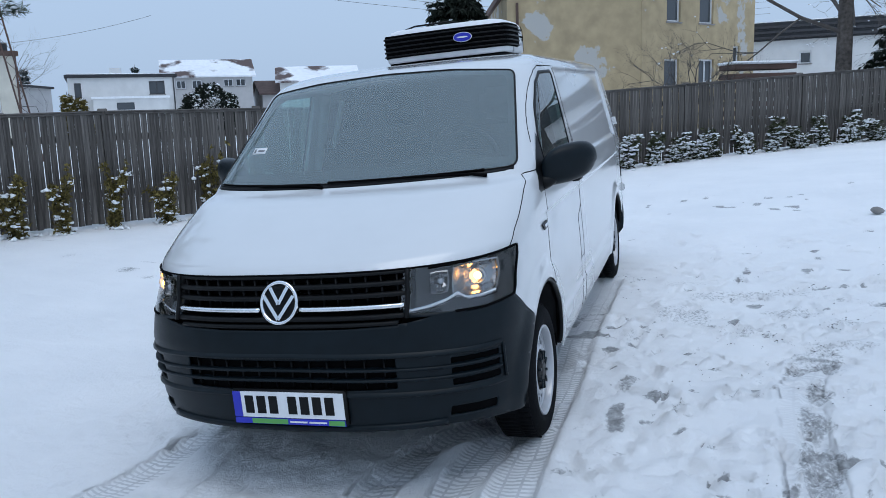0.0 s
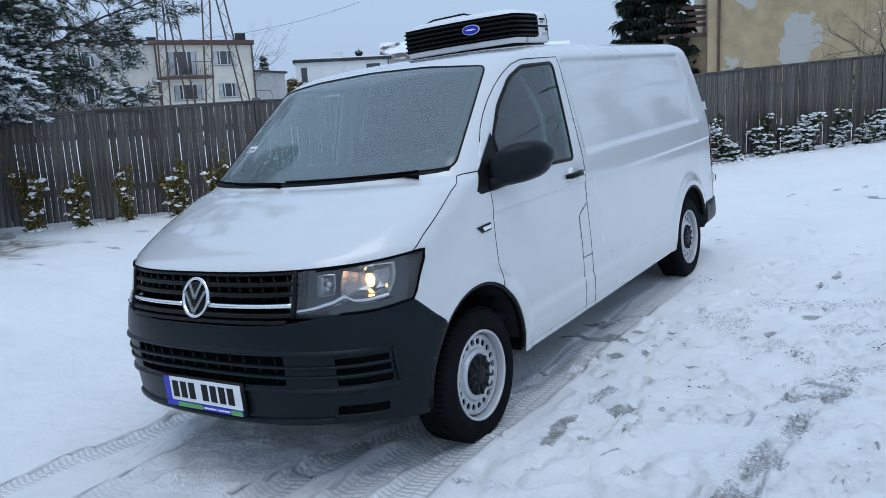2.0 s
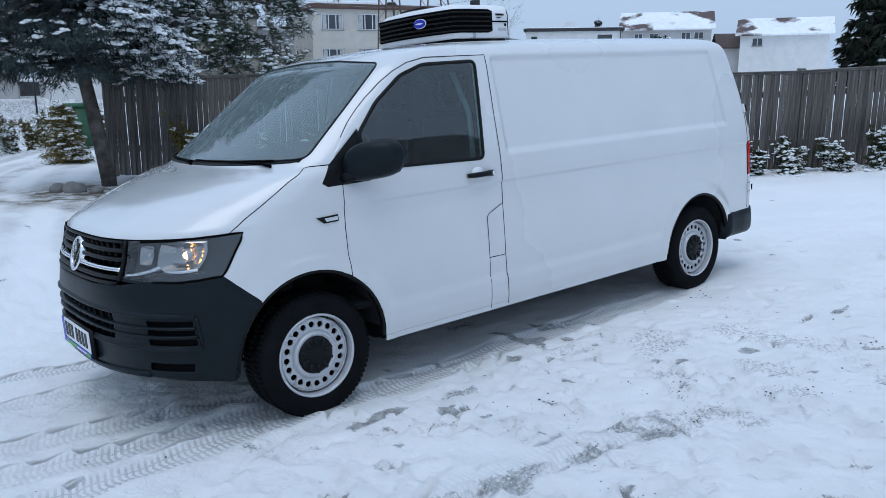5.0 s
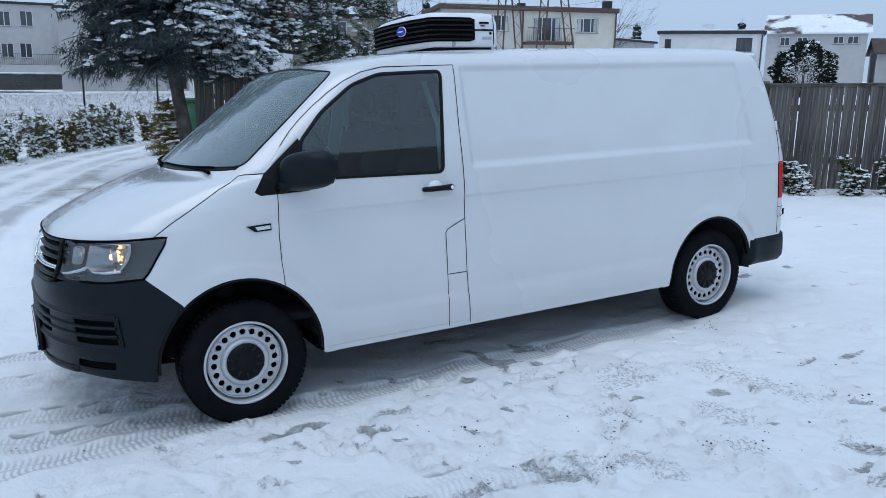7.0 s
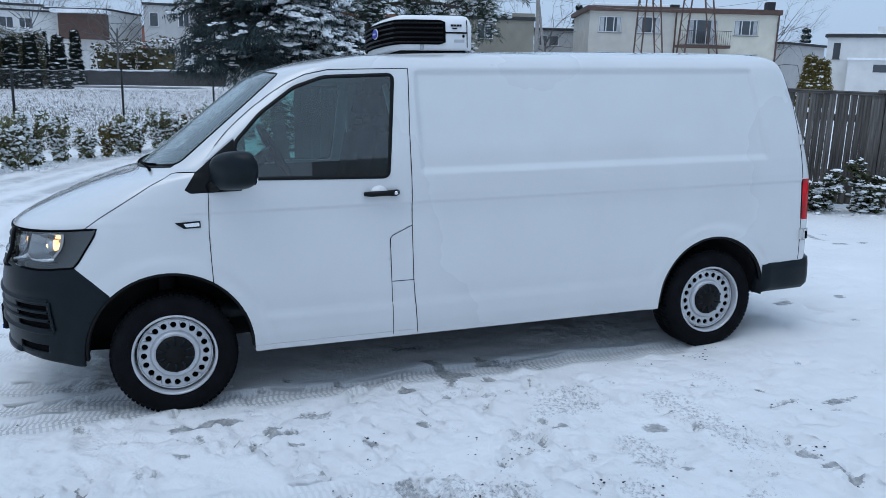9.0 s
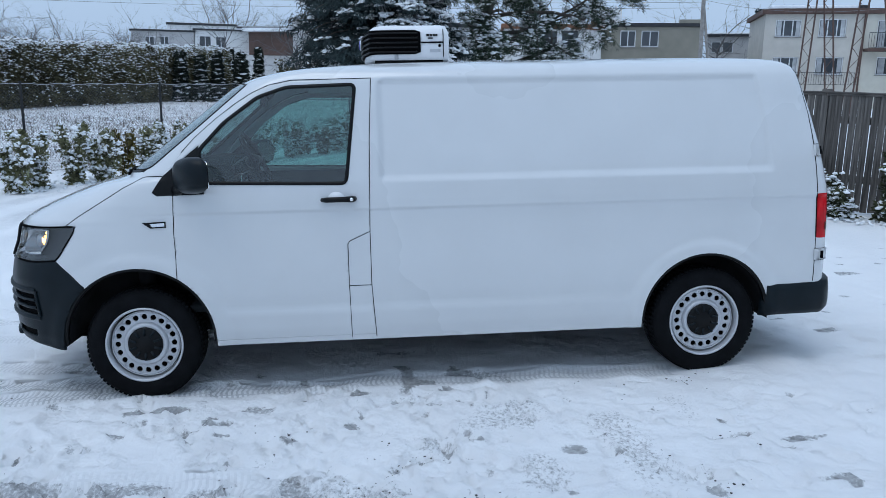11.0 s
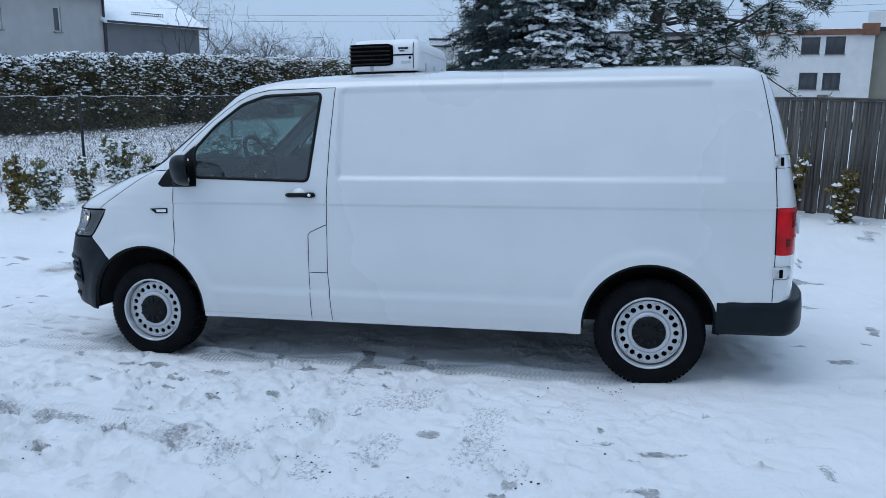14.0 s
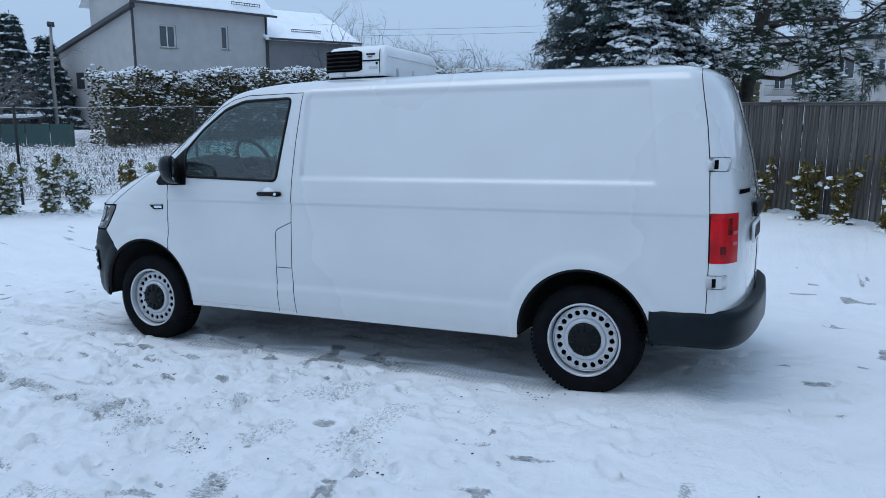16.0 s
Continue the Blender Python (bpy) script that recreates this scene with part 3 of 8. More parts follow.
def soft_table(rows):
    """A smoothed look-up through the rows."""
    zs = np.linspace(0.2, 1.96, 900)
    v = table(zs, rows)
    k = np.exp(-np.linspace(-2, 2, 17) ** 2)
    v = np.convolve(np.pad(v, 8, mode="edge"), k / k.sum(), "valid")
    return lambda z: np.interp(z, zs, v)


HALF = soft_table([(0.25, 0.885), (0.31, 0.915), (0.40, 0.932), (0.60, 0.946), (1.00, 0.948), (1.14, 0.943), (1.25, 0.931), (1.40, 0.903), (1.60, 0.862), (1.78, 0.822), (1.84, 0.802), (1.88, 0.770), (1.912, 0.715), (1.932, 0.64), (1.95, 0.50), (1.96, 0.42)])
NOSE = soft_table([(0.25, -0.79), (0.30, -0.85), (0.40, -0.882), (0.55, -0.893), (0.72, -0.886), (0.80, -0.873), (0.858, -0.858), (0.92, -0.835), (1.00, -0.820), (1.025, -0.812), (1.06, -0.780), (1.10, -0.71), (1.15, -0.60), (1.20, -0.475), (1.25, -0.335), (1.275, -0.255), (1.287, -0.19), (1.30, -0.14), (1.32, -0.112), (1.80, 0.508), (1.855, 0.62), (1.89, 0.75), (1.915, 0.92), (1.93, 1.10), (1.942, 1.38), (1.952, 1.7), (1.96, 2.0)])
DEPTH = soft_table([(0.25, 0.60), (0.55, 0.67), (0.72, 0.66), (0.84, 0.74), (0.95, 0.86), (1.03, 0.92), (1.10, 0.88), (1.20, 0.70), (1.28, 0.50), (1.32, 0.44), (1.60, 0.40), (1.86, 0.34), (1.93, 0.4), (1.96, 0.5)])
POWER = soft_table([(0.25, 2.5), (0.60, 2.6), (0.80, 2.72), (1.00, 2.86), (1.20, 2.92), (1.34, 2.75), (1.98, 2.7)])
TAIL = soft_table([(0.25, 4.22), (0.50, 4.258), (0.80, 4.268), (1.10, 4.266), (1.40, 4.215), (1.60, 4.165), (1.80, 4.105), (1.875, 4.075), (1.91, 4.03), (1.932, 3.93), (1.945, 3.75), (1.953, 3.5), (1.96, 3.2)])
TAIL_D, TAIL_N = 0.17, 2.5


def half_width(y, z):
    """Half width of the hull at a station and height, with creases, flares and the blank side panel."""
    y, z = np.asarray(y, float), np.asarray(z, float)
    w = HALF(z) - 0.016 * np.abs((y - 1.8) / 2.4) ** 3
    w = w - 0.008 * smoothstep(1.098, 1.078, z) * smoothstep(0.7, 1.0, z) * smoothstep(0.0, 0.4, y) * smoothstep(4.3, 4.0, y)
    w = w + 0.011 * smoothstep(0.525, 0.500, z) * smoothstep(0.45, 0.55, y) * smoothstep(3.0, 2.9, y)
    right = 3.80 - (z - 1.27) * 0.13
    pan = smoothstep(1.415, 1.44, y) * smoothstep(0, 0.025, right - y) * smoothstep(1.235, 1.285, z) * smoothstep(1.835, 1.803, z)
    w = w - 0.016 * pan
    for cy, r in ((0.016, 0.433), (3.388, 0.405)):
        d = np.hypot(y - cy, z - 0.36)
        w = w + 0.017 * smoothstep(r + 0.10, r + 0.03, d) * (z > 0.3)
    return w


def hull_x(y, z):
    """x of the hull's left side."""
    f, d, n = NOSE(z), DEPTH(z), POWER(z)
    a = np.clip((f + d - y) / d, 0, 1)
    b = np.clip((y - (TAIL(z) - TAIL_D)) / TAIL_D, 0, 1)
    return float(half_width(y, z) * (1 - a ** n) ** (1 / n) * (1 - b ** TAIL_N) ** (1 / TAIL_N))


def nose_y(x, z):
    """y of the hull's front at x."""
    f, d, n = NOSE(z), DEPTH(z), POWER(z)
    w = HALF(z) - 0.008
    return float(f + d - d * max(0.0, 1 - min(1, abs(x) / w) ** n) ** (1 / n))


def tail_y(x, z):
    w = HALF(z) - 0.012
    return float(TAIL(z) - TAIL_D + TAIL_D * max(0.0, 1 - min(1, abs(x) / w) ** TAIL_N) ** (1 / TAIL_N))


def build_hull():
    zs = list(np.arange(0.26, 1.02, 0.018)) + list(np.arange(1.02, 1.33, 0.006)) + list(np.arange(1.33, 1.88, 0.014)) + [1.885, 1.892, 1.90, 1.908, 1.915, 1.922, 1.928, 1.933, 1.938, 1.942, 1.946, 1.949, 1.952]
    fr, sd, bk = 34, 260, 20
    tf = np.linspace(0, 1, fr, endpoint=False)
    rows = []
    for z in zs:
        f, d, n, tl = float(NOSE(z)), float(DEPTH(z)), float(POWER(z)), float(TAIL(z))
        ang = tf * math.pi / 2
        cx, cy = np.sin(ang) ** (2 / n), np.cos(ang) ** (2 / n)
        ya = f + d - d * cy
        xa = cx * half_width(ya, z)
        yb = np.linspace(f + d, tl - TAIL_D, sd, endpoint=False)
        xb = half_width(yb, z)
        ang = np.linspace(0, math.pi / 2, bk)
        cx, cy = np.cos(ang) ** (2 / TAIL_N), np.sin(ang) ** (2 / TAIL_N)
        yc = tl - TAIL_D + TAIL_D * cy
        xc = cx * half_width(yc, z)
        x, y = np.concatenate([xa, xb, xc]), np.concatenate([ya, yb, yc])
        x[0], x[-1] = 0, 0
        rows.append((np.concatenate([x, -x[1:-1][::-1]]), np.concatenate([y, y[1:-1][::-1]]), np.full(2 * len(x) - 2, z)))
    m = len(rows[0][0])
    # the roof closes inwards over a slight crown
    x, y, z = rows[-1]
    yc = np.clip(y, 2.1, 3.1)
    for k, t in enumerate((0.8, 0.6, 0.4, 0.2, 0.02)):
        rows.append((x * t, yc + (y - yc) * t, np.full(m, z[0] + 0.022 * (1 - t * t))))
    v = np.concatenate([np.stack(r, -1) for r in rows])
    bm = bmesh.new()
    vs = [bm.verts.new(p) for p in v.tolist()]
    for a in range(len(rows) - 1):
        for k in range(m):
            bm.faces.new((vs[a * m + k], vs[a * m + (k + 1) % m], vs[(a + 1) * m + (k + 1) % m], vs[(a + 1) * m + k]))
    bm.faces.new(vs[-m:])
    bmesh.ops.remove_doubles(bm, verts=bm.verts, dist=0.0004)
    bmesh.ops.recalc_face_normals(bm, faces=bm.faces)
    return bm


def region(bm, poly, axes, cond):
    """Cuts the mesh along a polygon seen along one axis; gives the faces inside it."""
    i, j = axes
    us, vs = [p[0] for p in poly], [p[1] for p in poly]
    lo, hi = (min(us) - 0.02, min(vs) - 0.02), (max(us) + 0.02, max(vs) + 0.02)

    def near(f, lo, hi):
        a, b = [v.co[i] for v in f.verts], [v.co[j] for v in f.verts]
        return max(a) > lo[0] and min(a) < hi[0] and max(b) > lo[1] and min(b) < hi[1]

    cand = {f for f in bm.faces if near(f, lo, hi) and cond(f.calc_center_median())}
    for (u0, v0), (u1, v1) in zip(poly, poly[1:] + poly[:1]):
        if abs(u0 - u1) + abs(v0 - v1) < 1e-6:
            continue
        a, b = (min(u0, u1) - 0.004, min(v0, v1) - 0.004), (max(u0, u1) + 0.004, max(v0, v1) + 0.004)
        pick = [f for f in cand if near(f, a, b)]
        if not pick:
            continue
        co, no = [0, 0, 0], [0, 0, 0]
        co[i], co[j], no[i], no[j] = u0, v0, v1 - v0, u0 - u1
        geom = list({e for f in pick for e in f.edges} | {v for f in pick for v in f.verts}) + pick
        out = bmesh.ops.bisect_plane(bm, geom=geom, dist=1e-5, plane_co=co, plane_no=no)
        cand = {f for f in cand if f.is_valid} | {g for g in out["geom"] if isinstance(g, bmesh.types.BMFace)}
    res = []
    for f in cand:
        c = f.calc_center_median()
        if inside(poly, c[i], c[j]):
            res.append(f)
    return res


def take(bm, faces, keep=False):
    """Lifts faces out into a mesh of their own."""
    out, seen = bmesh.new(), {}
    for f in faces:
        ids = []
        for v in f.verts:
            if v not in seen:
                seen[v] = out.verts.new(v.co)
            ids.append(seen[v])
        out.faces.new(ids)
    if not keep:
        bmesh.ops.delete(bm, geom=list(faces), context="FACES")
    return out


def thicken(bm, t):
    """Gives a lifted shell a thickness t inwards."""
    bm.normal_update()
    rim = [e for e in bm.edges if e.is_boundary]
    inner = {v: bm.verts.new(v.co - v.normal * t) for v in list(bm.verts)}
    for f in list(bm.faces):
        bm.faces.new([inner[v] for v in reversed(f.verts)])
    for e in rim:
        a, b = e.verts
        if e.link_faces:
            lp = [lo for lo in e.link_faces[0].loops if lo.edge == e][0]
            a, b = lp.vert, lp.link_loop_next.vert
        bm.faces.new((b, a, inner[a], inner[b]))
    return bm


def strip(bm, pts, width, lift, side=1, depth=0.006):
    """A narrow band along (y, z) points on the van's side, sunk by depth and standing out by lift."""
    e, N = 0.012, []
    for y, z in pts:
        n = Vector((1.0, -(hull_x(y + e, z) - hull_x(y - e, z)) / (2 * e), -(hull_x(y, z + e) - hull_x(y, z - e)) / (2 * e))).normalized()
        N.append(Vector((side * n.x, n.y, n.z)))
    P = [Vector((side * hull_x(y, z), y, z)) + n * lift for (y, z), n in zip(pts, N)]
    prev = None
    for k, (p, n) in enumerate(zip(P, N)):
        t = P[min(k + 1, len(P) - 1)] - P[max(k - 1, 0)]
        w = t.cross(n).normalized() * width / 2
        row = [bm.verts.new(q) for q in (p + w, p - w, p - w - n * depth, p + w - n * depth)]
        if prev:
            for i in range(4):
                bm.faces.new((prev[i], prev[(i + 1) % 4], row[(i + 1) % 4], row[i]))
        prev = row


def dense(pts, step=0.02):
    out = []
    for (a, b), (c, d) in zip(pts, pts[1:]):
        n = max(1, int(math.hypot(c - a, d - b) / step))
        out += [(a + (c - a) * k / n, b + (d - b) * k / n) for k in range(n)]
    return out + [pts[-1]]


van = thing("van", "white long panel van with dark plastic bumpers parked on snow", "van", SLOPE)

LEFT, RIGHT = (lambda c: c.x > 0.3), (lambda c: c.x < -0.3)
AHEAD = lambda c: c.y < float(NOSE(c.z) + DEPTH(c.z)) + 0.02
SIDE_GLASS = rounded([(0.415, 1.262), (0.400, 1.445), (0.545, 1.60), (0.735, 1.737), (0.90, 1.792), (1.292, 1.803), (1.225, 1.240)], 0.035)
SAIL = [(0.135, 1.215), (0.195, 1.305), (0.40, 1.474), (0.425, 1.26), (0.425, 1.20), (0.165, 1.195)]
DOOR = [(0.252, 1.20), (0.243, 0.98), (0.248, 0.72), (0.40, 0.47), (0.425, 0.345), (1.372, 0.345), (1.352, 0.65), (1.352, 0.96), (1.366, 1.50), (1.385, 1.838), (0.93, 1.832), (0.80, 1.806), (0.70, 1.762), (0.60, 1.700), (0.50, 1.626), (0.43, 1.568), (0.36, 1.503), (0.30, 1.435), (0.24, 1.36)]
FLAP = [(1.352, 0.960), (1.235, 0.908), (1.222, 0.89), (1.222, 0.645), (1.352, 0.645)]
WSCREEN = rounded([(-0.836, 1.342), (-0.45, 1.330), (0, 1.328), (0.45, 1.330), (0.836, 1.342), (0.732, 1.812), (0.40, 1.845), (0, 1.858), (-0.40, 1.845), (-0.732, 1.812)], 0.035)
GRILLE = rounded([(-0.545, 1.0285), (0.545, 1.0285), (0.528, 0.868), (0.532, 0.840), (0.64, 0.832), (0.54, 0.818), (0.30, 0.808), (-0.30, 0.808), (-0.54, 0.818), (-0.64, 0.832), (-0.532, 0.840), (-0.528, 0.868)], 0.006)
LAMP = [(-0.83, 1.0285), (-0.305, 1.034), (-0.318, 1.00), (-0.405, 0.868), (-0.43, 0.842), (-0.60, 0.832), (-0.70, 0.838), (-0.83, 0.862)]
BUMPER = [(-1.0, 0.93), (-0.72, 0.93), (-0.70, 0.90), (-0.43, 0.845), (-0.269, 0.695), (-0.24, 0.60), (-0.24, 0.31), (-0.45, 0.322), (-0.60, 0.345), (-0.75, 0.37), (-1.0, 0.375)]
SEAM = [(-0.366, 1.034), (-0.284, 1.090), (-0.20, 1.140), (-0.10, 1.200), (-0.03, 1.243), (0.03, 1.272), (0.075, 1.298)]
BONNET = [(-0.95, 1.030), (-0.50, 1.030)] + SEAM + [(0.05, 1.345), (-0.95, 1.345)]


def arch(cy, r, n=30):
    pts = [(cy + r * math.cos(t), 0.36 + r * math.sin(t)) for t in [math.pi * k / n for k in range(n + 1)]]
    return pts + [(cy - r, 0.2), (cy + r, 0.2)]


def rows_of_slats(bm, x0, x1, zs, h, back, proud, n=26, yfun=nose_y):
    """Bars that follow the nose's curve from x0 to x1, one for each height."""
    for z in zs:
        prev = None
        for k in range(n + 1):
            x = x0 + (x1 - x0) * k / n
            y = yfun(x, z)
            row = [bm.verts.new(q) for q in ((x, y - proud, z + h * 0.2), (x, y - proud, z - h * 0.3), (x, y - proud + 0.012, z - h / 2), (x, y + back, z - h / 2), (x, y + back, z + h / 2), (x, y - proud + 0.008, z + h / 2))]
            if prev:
                for i in range(6):
                    bm.faces.new((prev[i], prev[(i + 1) % 6], row[(i + 1) % 6], row[i]))
            else:
                bm.faces.new(row[::-1])
            prev = row
        bm.faces.new(prev)


def front_panel(bm, x0, x1, z0, z1, back, n=24, m=8):
    """A backing sheet behind the nose, following its curve."""
    g = [[bm.verts.new((x, nose_y(x, z) + back, z)) for x in np.linspace(x0, x1, n)] for z in np.linspace(z0, z1, m)]
    for a, b in zip(g, g[1:]):
        for k in range(n - 1):
            bm.faces.new((a[k], a[k + 1], b[k + 1], b[k]))


def tail_lamp(bm, s):
    red = take(bm, region(bm, TAIL_LAMP, (1, 2), lambda c: s * c.x > 0.785))
    lamp = part("tail_light", red, M_RED, van, "red tall tail light with pale stripes")
    for z0, z1 in ((0.925, 0.945), (0.985, 1.005)):
        b = bmesh.new()
        g = [[b.verts.new((s * x, tail_y(x, z) + 0.003, z)) for x in np.linspace(0.792, 0.845, 6)] for z in (z0, z1)]
        for k in range(5):
            b.faces.new((g[0][k], g[0][k + 1], g[1][k + 1], g[1][k]))
        part("pale_stripe", b, M_CLEARRED, lamp)
    for y0, z0, z1 in ((4.178, 0.985, 1.075), (4.150, 0.880, 0.925)):
        b = bmesh.new()
        strip(b, [(y0, z) for z in np.linspace(z0, z1, 7)], 0.036, 0.0012, s)
        part("dark_reflector", b, M_DEEPRED, lamp)
    b = bmesh.new()
    ring = [(s * hull_x(y, z) + s * 0.0015, y, z) for y, z in dense([(4.079, 0.832), (4.076, 1.104)], 0.02)]
    tube(b, ring, 0.004, 5)
    part("lamp_joint", b, M_GAP, lamp)


TAIL_LAMP = rounded([(4.077, 0.830), (4.235, 0.828), (4.36, 0.855), (4.36, 1.060), (4.225, 1.102), (4.076, 1.105)], 0.018)


def build_body():
    bm = build_hull()
    ws = part("windscreen", take(bm, region(bm, WSCREEN, (0, 2), AHEAD)), M_SCREEN, van, "wide tinted windscreen")
    ws.visible_shadow = False
    for cond, s in ((LEFT, 1), (RIGHT, -1)):
        for cy, r in ((0.016, 0.431), (3.388, 0.402)):
            bmesh.ops.delete(bm, geom=region(bm, arch(cy, r), (1, 2), cond), context="FACES")
        gl = part("side_window", take(bm, region(bm, SIDE_GLASS, (1, 2), cond)), M_WINDOW, van, "tinted side window glass")
        gl.visible_shadow = False
        part("mirror_sail", take(bm, region(bm, SAIL, (1, 2), cond)), M_BLACK, van, "black plastic corner panel behind the mirror")
        part("fuel_flap" if s == 1 else "side_panel", take(bm, region(bm, FLAP, (1, 2), cond)), M_PAINT, van)
        tail_lamp(bm, s)
        part("door", thicken(take(bm, region(bm, DOOR, (1, 2), cond)), 0.03), M_PAINT, van, "white front door")
        lamp_lens = part("headlight", take(bm, region(bm, LAMP, (1, 2), lambda c: s * c.x > 0.535)), M_LENS, van, "clear headlamp lens with lit warm bulb")
        lamp_lens.visible_shadow = False
        lamps[s] = lamp_lens
    bmesh.ops.delete(bm, geom=region(bm, GRILLE, (0, 2), lambda c: c.y < -0.6), context="FACES")
    bump = take(bm, region(bm, BUMPER, (1, 2), lambda c: c.y < 0))
    for s in (1, -1):
        slots = [[(0.695, b0 + 0.004), (0.855, b0 - 0.008), (0.857, b0 + 0.024), (0.695, b0 + 0.034)] for b0 in (0.531, 0.577, 0.622)]
        slots.append([(0.672, 0.405), (0.832, 0.392), (0.838, 0.434), (0.68, 0.447)])
        for poly in slots:
            pl = [(s * x, z) for x, z in rounded(poly, 0.006, 2)]
            bmesh.ops.delete(bump, geom=region(bump, pl, (0, 2), AHEAD), context="FACES")
    bmesh.ops.delete(bump, geom=region(bump, rounded([(-0.49, 0.552), (0.49, 0.552), (0.49, 0.682), (-0.49, 0.682)], 0.010), (0, 2), AHEAD), context="FACES")
    fb = part("front_bumper", thicken(bump, 0.012), M_PLASTIC, van, "dark grey unpainted plastic front bumper")
    low = [f for f in bm.faces if f.calc_center_median().z < 0.315 or (f.calc_center_median().z < 0.40 and not -0.2 < f.calc_center_median().y < 3.76)]
    bmesh.ops.delete(bm, geom=low, context="FACES")
    part("bonnet", take(bm, region(bm, BONNET, (1, 2), lambda c: c.y < 0.12)), M_PAINT, van, "white sloping bonnet")
    return bm, fb


lamps = {}
hull, front_bumper = build_body()
part("body", hull, M_PAINT, van, "glossy white painted body shell")

# ---- the van's parts ----
def van_seams():
    """The dark gaps between panels."""
    d = [(0.252, 1.20), (0.243, 0.98), (0.248, 0.72)]
    top = [(0.30, 1.435), (0.36, 1.503), (0.43, 1.568), (0.50, 1.626), (0.60, 1.700), (0.70, 1.762), (0.80, 1.806), (0.93, 1.832), (1.385, 1.838), (1.366, 1.50), (1.352, 0.96), (1.352, 0.65), (1.372, 0.33)]
    flap = [(1.352, 0.960), (1.235, 0.908), (1.222, 0.89), (1.222, 0.645), (1.352, 0.645)]
    flap2 = [(1.222, 0.645), (1.228, 0.33)]
    rear = [(3.965, 1.925), (3.983, 1.881), (4.010, 1.734), (4.040, 1.573), (4.062, 1.382), (4.076, 1.11)]
    rear2 = [(4.079, 0.83), (4.074, 0.56)]
    for s in (1, -1):
        for pts, w in ((d, 0.0036), (top, 0.0040), (flap, 0.0036), (flap2, 0.0036), (rear, 0.0048), (rear2, 0.0042)):
            b = bmesh.new()
            strip(b, dense(pts), w, 0.0012, s)
            part("panel_gap", b, M_GAP, van)
        b = bmesh.new()
        ring = SIDE_GLASS + [SIDE_GLASS[0]]
        strip(b, dense(ring, 0.03), 0.020, 0.003, s)
        part("window_seal", b, M_BLACK, van, "black rubber window seal")
        for cy, r in ((0.016, 0.431), (3.388, 0.402)):
            b = bmesh.new()
            strip(b, [(cy + (r - 0.006) * math.cos(t), 0.36 + (r - 0.006) * math.sin(t)) for t in [math.pi * k / 40 - 0.03 + 0.0015 * k for k in range(41)]], 0.020, -0.004, s, 0.03)
            part("arch_lip", b, M_BLACK, van)
        b = bmesh.new()
        strip(b, dense(SEAM + [(0.10, 1.303)], 0.02), 0.0040, 0.0012, s)
        part("panel_gap", b, M_GAP, van)
        b = bmesh.new()
        strip(b, dense([(0.10, 1.303), (0.195, 1.305)], 0.02), 0.005, 0.0015, s)
        part("panel_gap", b, M_GAP, van)
    # front edge of the bonnet over grille and lamps
    b = bmesh.new()
    tube(b, [(x, nose_y(x, 1.029) - 0.0005, 1.029) for x in np.linspace(-0.87, 0.87, 70)], 0.0038, 5)
    part("panel_gap", b, M_GAP, van)


